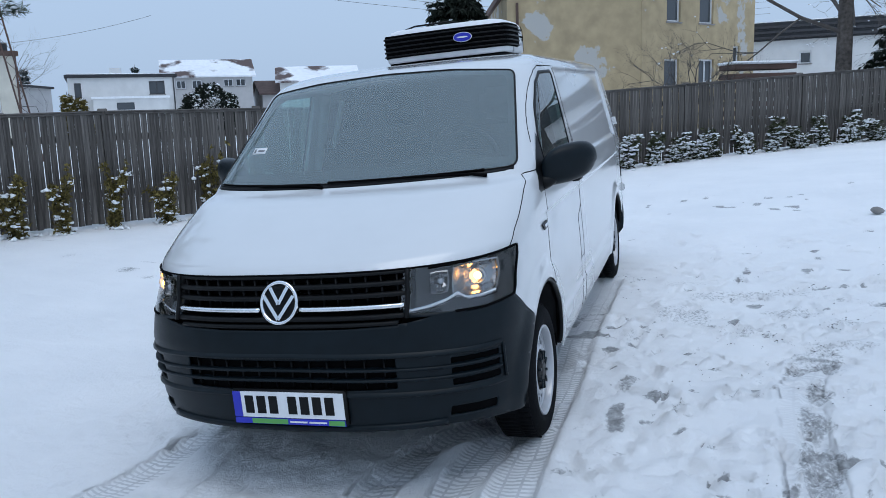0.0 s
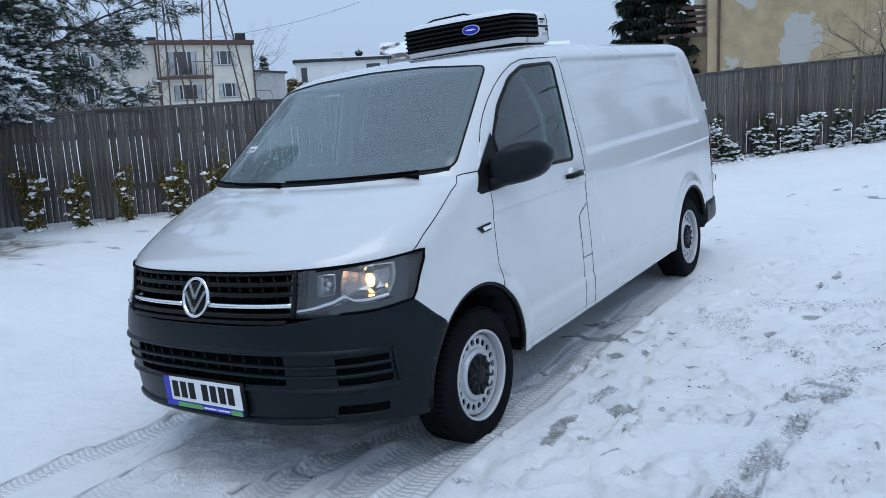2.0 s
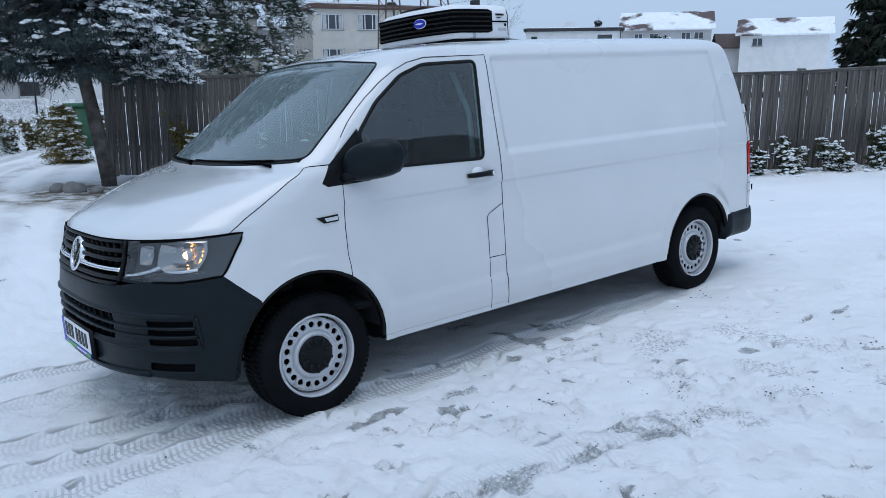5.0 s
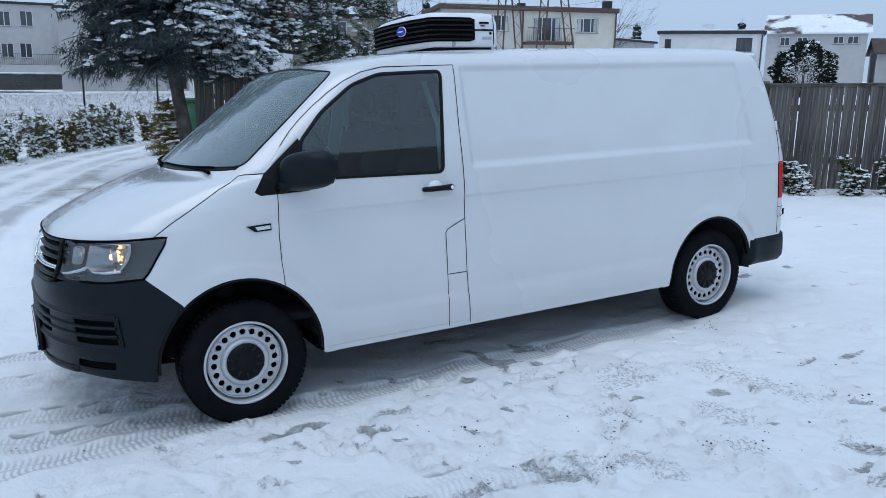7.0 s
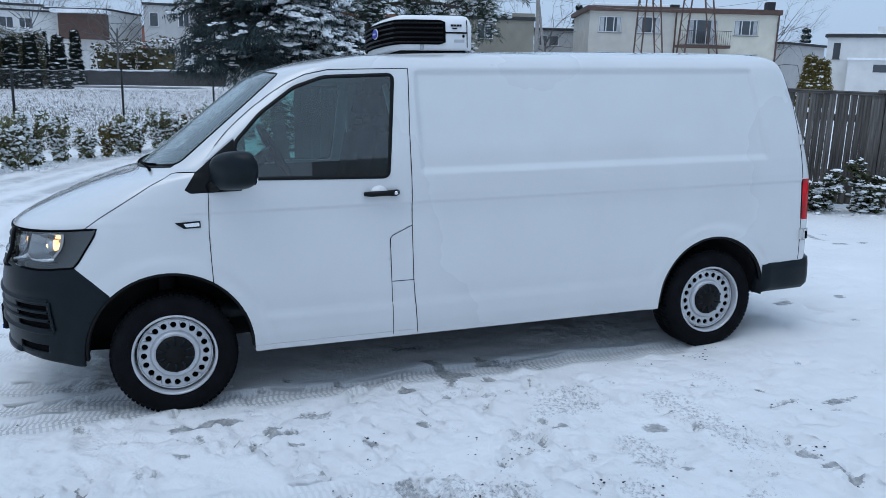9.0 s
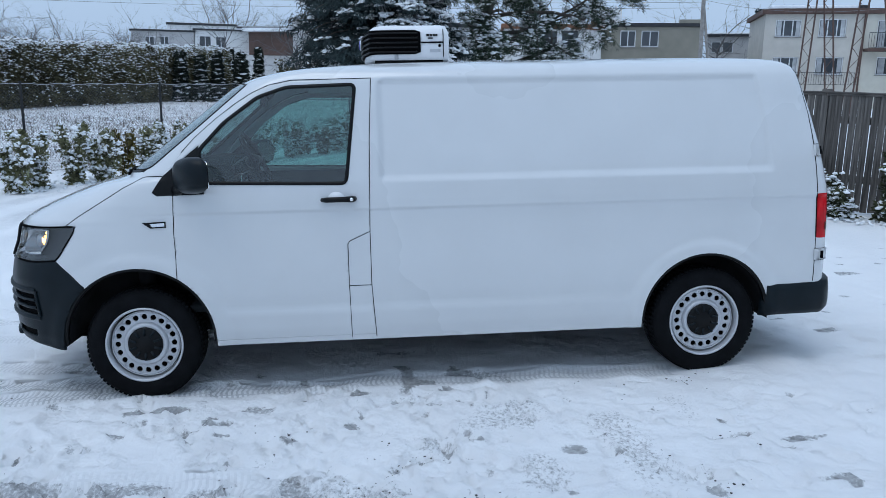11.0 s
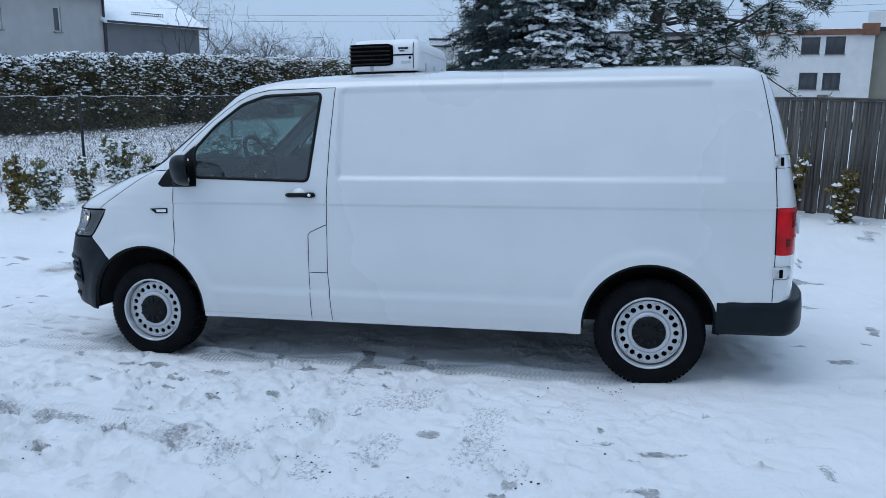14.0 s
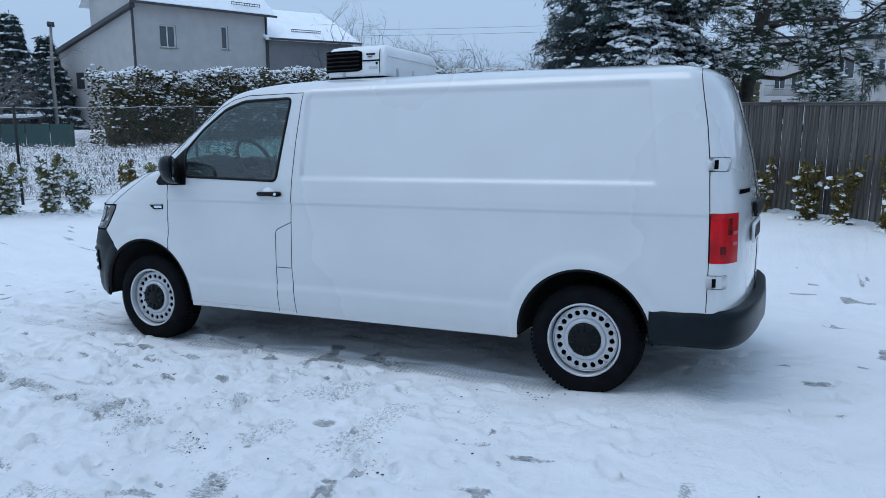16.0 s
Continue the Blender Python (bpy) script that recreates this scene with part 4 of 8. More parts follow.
def van_front():
    b = bmesh.new()
    front_panel(b, -0.56, 0.56, 0.79, 1.03, 0.055)
    front_panel(b, -0.66, 0.66, 0.80, 0.85, 0.050, 24, 3)
    g = part("grille", b, M_GAP, van, "black slatted front grille with chrome strip")
    for z in (0.975, 0.932, 0.848):
        b = bmesh.new()
        rows_of_slats(b, -0.545, 0.545, (z,), 0.022, 0.05, 0.002)
        part("slat", b, M_BLACK, g)
    b = bmesh.new()
    rows_of_slats(b, -0.545, 0.545, (1.018,), 0.018, 0.05, 0.000)
    rows_of_slats(b, -0.51, 0.51, (0.822,), 0.018, 0.05, 0.004)
    for e in (-0.545, 0.545):
        tube(b, [(e, nose_y(e, z) - 0.001, z) for z in np.linspace(0.838, 1.026, 8)], 0.010, 6)
    part("grille_surround", b, M_BLACK, g)
    for x in np.linspace(-0.5, 0.5, 17):
        b = bmesh.new()
        box(b, (x - 0.003, nose_y(x, 0.95) + 0.02, 0.84), (x + 0.003, nose_y(x, 0.95) + 0.055, 1.01))
        part("grille_rib", b, M_BLACK, g)
    for x0, x1 in ((-0.535, -0.095), (0.095, 0.535)):
        b = bmesh.new()
        rows_of_slats(b, x0, x1, (0.888,), 0.022, 0.03, 0.008)
        part("chrome_strip", b, M_CHROME, g, "bright chrome strip")
    # round badge: a ring, a dark disc and plain slanting bars
    y0, zb = nose_y(0, 0.92) - 0.006, 0.920
    b = bmesh.new()
    lathe(b, [(y0 + 0.055, 0.088), (y0 + 0.004, 0.090), (y0 - 0.004, 0.084), (y0 - 0.002, 0.076), (y0 + 0.010, 0.074)], "y", 48, (0, 0, zb))
    bd = part("badge", b, M_CHROME, g, "round chrome badge")
    b = bmesh.new()
    lathe(b, [(y0 + 0.008, 0.0001), (y0 + 0.006, 0.04), (y0 + 0.008, 0.077)], "y", 48, (0, 0, zb))
    part("badge_disc", b, M_BLACK, bd)
    for xs in (((-0.040, 0.062), (0, -0.004), (0.040, 0.062)), ((-0.068, 0.028), (0, -0.066), (0.068, 0.028))):
        for (xa, za), (xb, zb_) in zip(xs, xs[1:]):
            b = bmesh.new()
            dx, dz = xb - xa, zb_ - za
            ln = math.hypot(dx, dz)
            nx, nz = -dz / ln * 0.0075, dx / ln * 0.0075
            prism(b, [(xa + nx, za + nz), (xa - nx, za - nz), (xb - nx, zb_ - nz), (xb + nx, zb_ + nz)], lambda u, v, d: (u, y0 + 0.004 - d, zb + v), 0.007)
            part("badge_bar", b, M_CHROME, bd, smooth=False)
    for o in [bd] + list(bd.children):
        for v in o.data.vertices:
            v.co.y += 0.30 * (v.co.z - zb) - 0.004
    # bumper openings
    for x0, x1, z0, z1 in ((-0.56, 0.56, 0.53, 0.70), (0.62, 0.895, 0.505, 0.675), (-0.895, -0.62, 0.505, 0.675), (0.60, 0.885, 0.375, 0.465), (-0.885, -0.60, 0.375, 0.465)):
        b = bmesh.new()
        front_panel(b, x0, x1, z0, z1, 0.026, 20, 4)
        part("intake_backing", b, M_GAP, front_bumper)
    for zc in (0.598, 0.641):
        b, prev = bmesh.new(), None
        for x in np.linspace(-0.866, 0.866, 72):
            z = zc - 0.030 * (abs(x) / 0.868) ** 2
            y = nose_y(x, z)
            row = [b.verts.new(q) for q in ((x, y + 0.030, z + 0.007), (x, y - 0.002, z + 0.007), (x, y - 0.008, z + 0.002), (x, y - 0.008, z - 0.003), (x, y - 0.002, z - 0.007), (x, y + 0.030, z - 0.007))]
            if prev:
                for i in range(5):
                    b.faces.new((prev[i], prev[i + 1], row[i + 1], row[i]))
            prev = row
        part("intake_bar", b, M_PLASTIC, front_bumper)
    for x in np.linspace(-0.44, 0.44, 12):
        b = bmesh.new()
        box(b, (x - 0.003, nose_y(x, 0.62) + 0.012, 0.555), (x + 0.003, nose_y(x, 0.62) + 0.035, 0.68))
        part("intake_rib", b, M_BLACK, front_bumper)
    # raised ridges that run round the bumper over and under the openings
    for za, zb2, hh in ((0.700, 0.668, 0.014), (0.536, 0.502, 0.014)):
        b = bmesh.new()
        prev = None
        for x in np.linspace(-0.868, 0.868, 72):
            z = za + (zb2 - za) * (abs(x) / 0.868) ** 2
            y = nose_y(x, z)
            k = 0.7 * smoothstep(0.868, 0.80, abs(x))
            row = [b.verts.new(q) for q in ((x, y + 0.004, z + hh), (x, y - 0.016 * k, z + hh * 0.25), (x, y - 0.016 * k, z - hh * 0.35), (x, y + 0.004, z - hh * 0.8))]
            if prev:
                for i in range(3):
                    b.faces.new((prev[i], prev[i + 1], row[i + 1], row[i]))
            prev = row
        part("bumper_ridge", b, M_PLASTIC, front_bumper)
    for s in (1, -1):
        b = bmesh.new()
        tube(b, [(s * 0.872, nose_y(0.872, z), z) for z in np.linspace(0.515, 0.665, 6)], 0.007, 6)
        part("slot_frame", b, M_PLASTIC, front_bumper)
    b = bmesh.new()
    rows_of_slats(b, -0.66, 0.66, (0.385,), 0.03, 0.03, 0.014, 40)
    part("bumper_lip", b, M_PLASTIC, front_bumper)
    # dark shield between bumper and axle
    b = bmesh.new()
    g2 = [[b.verts.new((x, nose_y(x * 0.9, 0.4) + dy, z)) for x in np.linspace(-0.72, 0.72, 16)] for dy, z in ((0.08, 0.42), (0.20, 0.365), (0.50, 0.345))]
    for r0, r1 in zip(g2, g2[1:]):
        for k in range(15):
            b.faces.new((r0[k], r0[k + 1], r1[k + 1], r1[k]))
    part("under_shield", b, M_UNDER, van)
    # headlamp insides: dark housing, two faceted reflectors, chrome strip
    for s in (1, -1):
        lamp = lamps[s]
        b = bmesh.new()
        grid = [[b.verts.new((s * x, nose_y(x, z) + 0.075, z)) for x in np.linspace(0.53, 0.90, 16)] for z in np.linspace(0.825, 1.030, 6)]
        for r0, r1 in zip(grid, grid[1:]):
            for k in range(15):
                b.faces.new((r0[k], r0[k + 1], r1[k + 1], r1[k]))
        part("lamp_housing", b, M_HOUSING, lamp, "dark lamp housing")
        for xc, zc, hw, hh, dp in ((0.658, 0.957, 0.032, 0.042, 0.05), (0.779, 0.949, 0.074, 0.062, 0.075)):
            b = bmesh.new()
            rings = []
            for k, (q, dy) in enumerate(((1.08, 0.014), (1.0, 0.010), (0.90, 0.030), (0.62, 0.058), (0.24, 0.072))):
                ring = []
                for t in [2 * math.pi * (m + 0.5) / 12 for m in range(12)]:
                    cx, cz = math.cos(t), math.sin(t)
                    e = max(abs(cx), abs(cz)) ** 0.75
                    x, z = xc + hw * q * cx / e, zc + hh * q * cz / e
                    ring.append(b.verts.new((s * x, nose_y(xc, zc) + (nose_y(x, z) - nose_y(xc, zc)) * 0.9 + dy * dp / 0.075, z)))
                rings.append(ring)
            for r0, r1 in zip(rings, rings[1:]):
                for k in range(12):
                    b.faces.new((r0[k], r0[(k + 1) % 12], r1[(k + 1) % 12], r1[k]))
            b.faces.new(rings[-1])
            part("reflector", b, M_REFLECT, lamp, "faceted bright reflector", False)
        b = bmesh.new()
        bmesh.ops.create_icosphere(b, subdivisions=2, radius=0.017)
        for v in b.verts:
            v.co += Vector((s * 0.779, nose_y(0.779, 0.949) + 0.054, 0.949))
        part("bulb", b, M_LAMP, lamp, "glowing warm bulb")
        # added ring that blocks the bulb's glow towards the side
        b = bmesh.new()
        yb = nose_y(0.779, 0.949)
        lathe(b, [(yb + 0.072, 0.029), (yb + 0.046, 0.031), (yb + 0.046, 0.0325), (yb + 0.072, 0.0305)], "y", 20, (s * 0.779, 0, 0.949))
        part("bulb_shield", b, M_STEEL, lamp)
        b = bmesh.new()
        bmesh.ops.create_icosphere(b, subdivisions=2, radius=0.013)
        for v in b.verts:
            v.co += Vector((s * 0.658, nose_y(0.658, 0.957) + 0.03, 0.957))
        part("side_bulb", b, M_STEEL, lamp)
        b = bmesh.new()
        prev = None
        for x, z in dense([(0.545, 0.856), (0.62, 0.866), (0.69, 0.884), (0.722, 0.902), (0.755, 0.878), (0.80, 0.874), (0.85, 0.880)], 0.015):
            y = nose_y(x, z) + 0.014
            row = [b.verts.new(q) for q in ((s * x, y, z + 0.010), (s * x, y - 0.004, z - 0.004), (s * x, y + 0.05, z - 0.022))]
            if prev:
                for i in range(2):
                    b.faces.new((prev[i], prev[i + 1], row[i + 1], row[i]))
            prev = row
        part("lamp_trim", b, M_CHROME, lamp, "chrome strip along the lamp's foot")
        b = bmesh.new()
        tube(b, [(s * hull_x(y, z), y, z) for y, z in dense([(-0.70, 1.020), (-0.305, 1.034), (-0.318, 1.00), (-0.405, 0.868), (-0.43, 0.842), (-0.60, 0.832), (-0.70, 0.838)], 0.02)], 0.006, 5)
        part("lamp_joint", b, M_GAP, lamp)
    # number plate in its holder; the number itself stands as bars
    py = nose_y(0, 0.48) - 0.020
    b = bmesh.new()
    box(b, (-0.250, py + 0.002, 0.408), (0.282, py + 0.035, 0.560), None, 0.006)
    pl = part("number_plate", b, M_BLACK, front_bumper, "white number plate in a black holder")
    for nm, lo, hi, m, lift in (("plate_face", (-0.242, 0.440), (0.274, 0.553), M_PLATE, 0.001), ("plate_band", (-0.242, 0.440), (-0.204, 0.553), M_BLUE, 0.003), ("holder_strip", (-0.242, 0.412), (0.274, 0.437), M_BLUE, 0.003), ("holder_strip", (-0.16, 0.414), (0.01, 0.435), M_GREEN, 0.005), ("holder_strip", (0.20, 0.414), (0.272, 0.435), M_GREEN, 0.005)):
        b = bmesh.new()
        box(b, (lo[0], py - lift, lo[1]), (hi[0], py + 0.004, hi[1]))
        part(nm, b, m, pl, smooth=False)
    for x in (-0.165, -0.108, -0.051, 0.038, 0.095, 0.152, 0.209):
        b = bmesh.new()
        box(b, (x - 0.020, py - 0.003, 0.458), (x + 0.020, py, 0.535))
        part("plate_bar", b, M_BLACK, pl, smooth=False)
    for x0, x1 in ((0.02, 0.10), (0.11, 0.19)):
        b = bmesh.new()
        box(b, (x0, py - 0.005, 0.421), (x1, py, 0.428))
        part("lettering_bar", b, M_PLATE, pl, smooth=False)


def build_wheel(s, cy):
    """Steel wheel with twenty round holes, black hub cap and a treaded tyre."""
    w = new("wheel")
    w.parent = van
    w.location = (0, cy, 0.333)
    o = s * 0.925
    i = lambda d: s * (0.925 - d)
    b = bmesh.new()
    prof = [(i(0.22), 0.215), (i(0.215), 0.295), (i(0.195), 0.319), (i(0.17), 0.3265), (i(0.05), 0.3265), (i(0.025), 0.319), (i(0.010), 0.303), (i(0.004), 0.285), (i(0.0), 0.268), (i(0.001), 0.264), (i(0.0), 0.260), (i(0.006), 0.238), (i(0.012), 0.224), (i(0.02), 0.217)]
    lathe(b, prof, "x", 72)
    part("tyre", b, M_TYRE, w, "black winter tyre")
    b = bmesh.new()
    for k in range(72):
        t = 2 * math.pi * k / 72
        for d0, d1, off in ((0.028, 0.085, 0.0), (0.10, 0.19, 0.04)):
            m = Matrix.Rotation(t + off, 4, "X")
            box(b, (min(i(d0), i(d1)), -0.0100, 0.322), (max(i(d0), i(d1)), 0.0100, 0.3295), m)
    tagged(part("tread", b, M_TYRE, w, "rubber tread blocks"), kind="stuff")
    b = bmesh.new()
    lathe(b, [(i(0.016), 0.2215), (i(0.009), 0.2205), (i(0.007), 0.217), (i(0.009), 0.2105), (i(0.016), 0.2070), (i(0.060), 0.2060)], "x", 72)
    lathe(b, [(i(0.090), 0.1955), (i(0.046), 0.1950), (i(0.043), 0.1930), (i(0.046), 0.1905), (i(0.052), 0.1885), (i(0.058), 0.1875)], "x", 72)
    lathe(b, [(i(0.20), 0.205), (i(0.05), 0.204)], "x", 40)
    # disc ring with holes
    n = 20
    r0, r1, rc, rh = 0.130, 0.1875, 0.1600, 0.0170
    dep = i(0.050)
    lathe(b, [(i(0.058), 0.1880), (i(0.050), 0.1872)], "x", 72)
    lathe(b, [(dep, 0.1305), (i(0.045), 0.1285), (i(0.034), 0.1235), (i(0.029), 0.1180), (i(0.028), 0.1120), (i(0.034), 0.1000)], "x", 60)
    for k in range(n):
        t0, t1 = 2 * math.pi * (k - 0.5) / n, 2 * math.pi * (k + 0.5) / n
        outer = []
        for r, ta, tb in ((r1, t0, t1), (r0, t1, t0)):
            for q in range(4):
                t = ta + (tb - ta) * q / 3
                outer.append((r, t))
        tm = 2 * math.pi * k / n
        hole = []
        for q in range(8):
            hole.append((rc * math.cos(tm) + rh * math.cos(q * math.pi / 4 + math.pi / 8 + tm), rc * math.sin(tm) + rh * math.sin(q * math.pi / 4 + math.pi / 8 + tm)))
        ov = [b.verts.new((dep, r * math.cos(t), r * math.sin(t))) for r, t in outer]
        hv = [b.verts.new((dep, y, z)) for y, z in hole]
        ht, hb = [[b.verts.new((dep - s * d, y * 0.9995, z * 0.9995)) for y, z in hole] for d in (0.0015, 0.009)]
        for q in range(8):
            b.faces.new((ht[q], ht[(q + 1) % 8], hb[(q + 1) % 8], hb[q]))
        # join the ring cell to its hole
        oa = [math.atan2(v.co.z - rc * math.sin(tm), v.co.y - rc * math.cos(tm)) for v in ov]
        ha = [math.atan2(v.co.z - rc * math.sin(tm), v.co.y - rc * math.cos(tm)) for v in hv]
        near = [min(range(8), key=lambda j: abs(math.remainder(ha[j] - a, 2 * math.pi))) for a in oa]
        for q in range(8):
            a, c = q, (q + 1) % 8
            if near[a] == near[c]:
                b.faces.new((ov[a], ov[c], hv[near[a]]))
            else:
                b.faces.new((ov[a], ov[c], hv[near[c]]))
                step = near[a]
                while step != near[c]:
                    nx = (step + 1) % 8 if (near[c] - near[a]) % 8 <= 4 else (step - 1) % 8
                    b.faces.new((ov[a], hv[nx], hv[step]))
                    step = nx
    bmesh.ops.remove_doubles(b, verts=b.verts, dist=0.0006)
    bmesh.ops.recalc_face_normals(b, faces=b.faces)
    part("rim", b, M_STEEL, w, "silver steel wheel rim with round holes")
    b = bmesh.new()
    lathe(b, [(i(0.078), 0.200), (i(0.085), 0.0001)], "x", 32)
    part("brake_disc", b, M_GAP, w)
    b = bmesh.new()
    lathe(b, [(i(0.055), 0.108), (i(0.030), 0.098), (i(0.020), 0.080), (i(0.022), 0.05), (i(0.018), 0.044), (i(0.018), 0.0001)], "x", 40)
    bmesh.ops.recalc_face_normals(b, faces=b.faces)
    cap = part("hub_cap", b, M_BLACK, w, "black plastic hub cap")
    b = bmesh.new()
    box(b, (min(i(0.030), i(0.014)), -0.007, 0.052), (max(i(0.030), i(0.014)), 0.007, 0.096), None, 0.002)
    rib = part("hub_rib", b, M_PLASTIC, cap)
    for k in range(1, 10):
        r_ = new("hub_rib", rib.data)
        r_.parent = cap
        r_.matrix_local = Matrix.Rotation(2 * math.pi * k / 10, 4, "X")


def van_underside():
    b = bmesh.new()
    box(b, (-0.80, 0.46, 0.30), (0.80, 2.95, 0.37))
    box(b, (-0.55, -0.62, 0.32), (0.55, 4.10, 0.40))
    box(b, (-0.80, 3.84, 0.36), (0.80, 4.08, 0.45))
    part("underbody", b, M_UNDER, van, "dark underbody", False)
    for s in (1, -1):
        for cy, r in ((0.016, 0.431), (3.388, 0.402)):
            b = bmesh.new()
            ts = [math.pi * k / 24 for k in range(25)]
            g = [[b.verts.new((s * x, cy + r * math.cos(t), 0.36 + r * math.sin(t))) for t in ts] for x in (0.925, 0.55)]
            for k in range(24):
                b.faces.new((g[0][k], g[0][k + 1], g[1][k + 1], g[1][k]))
            lo = [b.verts.new((s * x, cy + d * r, 0.335)) for x in (0.925, 0.55) for d in (1, -1)]
            b.faces.new((g[0][0], g[1][0], lo[2], lo[0]))
            b.faces.new((g[1][24], g[0][24], lo[1], lo[3]))
            b.faces.new([v for v in g[1]] + [lo[3], lo[2]])
            part("wheel_arch_liner", b, M_UNDER, van)
        b = bmesh.new()
        tube(b, [(s * 0.2, 0, 0.33), (s * 0.80, 0, 0.338)], 0.04, 8)
        part("drive_shaft", b, M_UNDER, van)
        b = bmesh.new()
        tube(b, [(s * 0.1, 3.4, 0.33), (s * 0.80, 3.4, 0.338)], 0.05, 8)
        part("axle", b, M_UNDER, van)
        b = bmesh.new()
        tube(b, [(s * 0.66, 0.03, 0.30), (s * 0.66, 0.0, 0.75)], 0.05, 8)
        part("strut", b, M_UNDER, van)


def van_side_fittings():
    for s in (1, -1):
        # mirror: stalk, shell and glass; the shell stands back at its outer end
        b = bmesh.new()
        x0 = hull_x(0.30, 1.27)
        tube(b, [(s * (x0 - 0.02), 0.27, 1.225), (s * (x0 + 0.02), 0.29, 1.235), (s * (x0 + 0.07), 0.34, 1.262)], [0.040, 0.032, 0.032], 10)
        mi = part("wing_mirror", b, M_BLACK, van, "dark plastic wing mirror")
        b = bmesh.new()
        bmesh.ops.create_uvsphere(b, u_segments=28, v_segments=18, radius=1)
        sg = lambda q, n: math.copysign(abs(q) ** n, q)
        for v in b.verts:
            x, y, z = v.co
            x, y, z = sg(x, 0.72), sg(y, 0.82), sg(z, 0.78 if z > 0 else 0.55)
            y = min(y, 0.30)
            wid = 0.132 * (1 - 0.14 * max(z, 0))
            low = 0.028 * x if z < 0 else 0.0
            v.co = (s * (1.040 + x * wid + 0.022 * z), 0.395 + y * 0.095 + 0.075 * x, 1.314 + z * (0.101 + 0.008 * x) + low)
        part("mirror_shell", b, M_PLASTIC, mi, "rounded grained plastic mirror shell")
        b = bmesh.new()
        out = rounded([(-0.090, -0.075), (0.095, -0.078), (0.085, 0.078), (-0.075, 0.072)], 0.04)
        prism(b, out, lambda u, v, d: (s * (1.040 + u), 0.437 + 0.075 * u / 0.128 - d, 1.318 + v), -0.004)
        part("mirror_glass", b, M_CHROME, mi, "mirror glass", False)
        if s < 0:
            mi.location = (0.05, 0.10, 0.055)
        # door handle
        b = bmesh.new()
        hx = hull_x(1.18, 1.15)
        tube(b, [(s * (hx + 0.004), 1.083, 1.150), (s * (hx + 0.028), 1.11, 1.151), (s * (hx + 0.030), 1.20, 1.152), (s * (hx + 0.026), 1.255, 1.152), (s * (hx + 0.004), 1.27, 1.152)], [0.012, 0.0155, 0.0155, 0.019, 0.016], 10)
        dh = part("door_handle", b, M_BLACK, van, "black plastic door handle")
        b = bmesh.new()
        lathe(b, [(s * (hx + 0.040), 0.011), (s * (hx + 0.047), 0.010), (s * (hx + 0.047), 0.0001)], "x", 16, (0, 1.253, 1.152))
        part("keyhole", b, M_CHROME, dh)
        b = bmesh.new()
        ts = [math.pi * k / 12 for k in range(13)]
        prism(b, [(1.165 + 0.048 * math.cos(t), 1.155 + 0.04 * math.sin(t)) for t in ts], lambda u, v, d: (s * (hull_x(u, v) + 0.0015 + d), u, v), 0.001)
        part("handle_cup", b, M_WHITEPL, dh)
        # side badge
        b = bmesh.new()
        prism(b, [(0.075, 1.048), (0.203, 1.053), (0.203, 1.018), (0.118, 1.016)], lambda u, v, d: (s * (hull_x(u, v) + d), u, v), 0.007)
        sb = part("side_badge", b, M_BLACK, van, "small black and silver side badge", False)
        b = bmesh.new()
        prism(b, [(0.118, 1.042), (0.197, 1.045), (0.197, 1.026), (0.130, 1.024)], lambda u, v, d: (s * (hull_x(u, v) + 0.007 + d), u, v), 0.003)
        part("badge_bar", b, M_CHROME, sb, smooth=False)
        # rear door hinges
        for z in (1.365, 0.728):
            y = 4.066 if z > 1 else 4.080
            b = bmesh.new()
            prism(b, rounded([(y - 0.01, z - 0.035), (y + 0.095, z - 0.035), (y + 0.095, z + 0.035), (y - 0.01, z + 0.035)], 0.008), lambda u, v, d: (s * (hull_x(u, v) - 0.004 + d), u, v), 0.024)
            hg = part("hinge", b, M_PAINT, van, "white rear door hinge")
            # thin black lines draw the shadow along the hinge's upper and lower edge
            for z1 in (z - 0.037, z + 0.037):
                b = bmesh.new()
                tube(b, [(s * (hull_x(u, z1) + 0.001), u, z1) for u in np.linspace(y - 0.008, y + 0.088, 9)], 0.0013, 4)
                part("hinge_gap", b, M_GAP, hg)
            b = bmesh.new()
            prism(b, [(y + 0.022, z - 0.024), (y + 0.042, z - 0.024), (y + 0.042, z + 0.024), (y + 0.022, z + 0.024)], lambda u, v, d: (s * (hull_x(u, v) + 0.020 + d), u, v), 0.004)
            part("hinge_pin", b, M_GAP, hg, smooth=False)


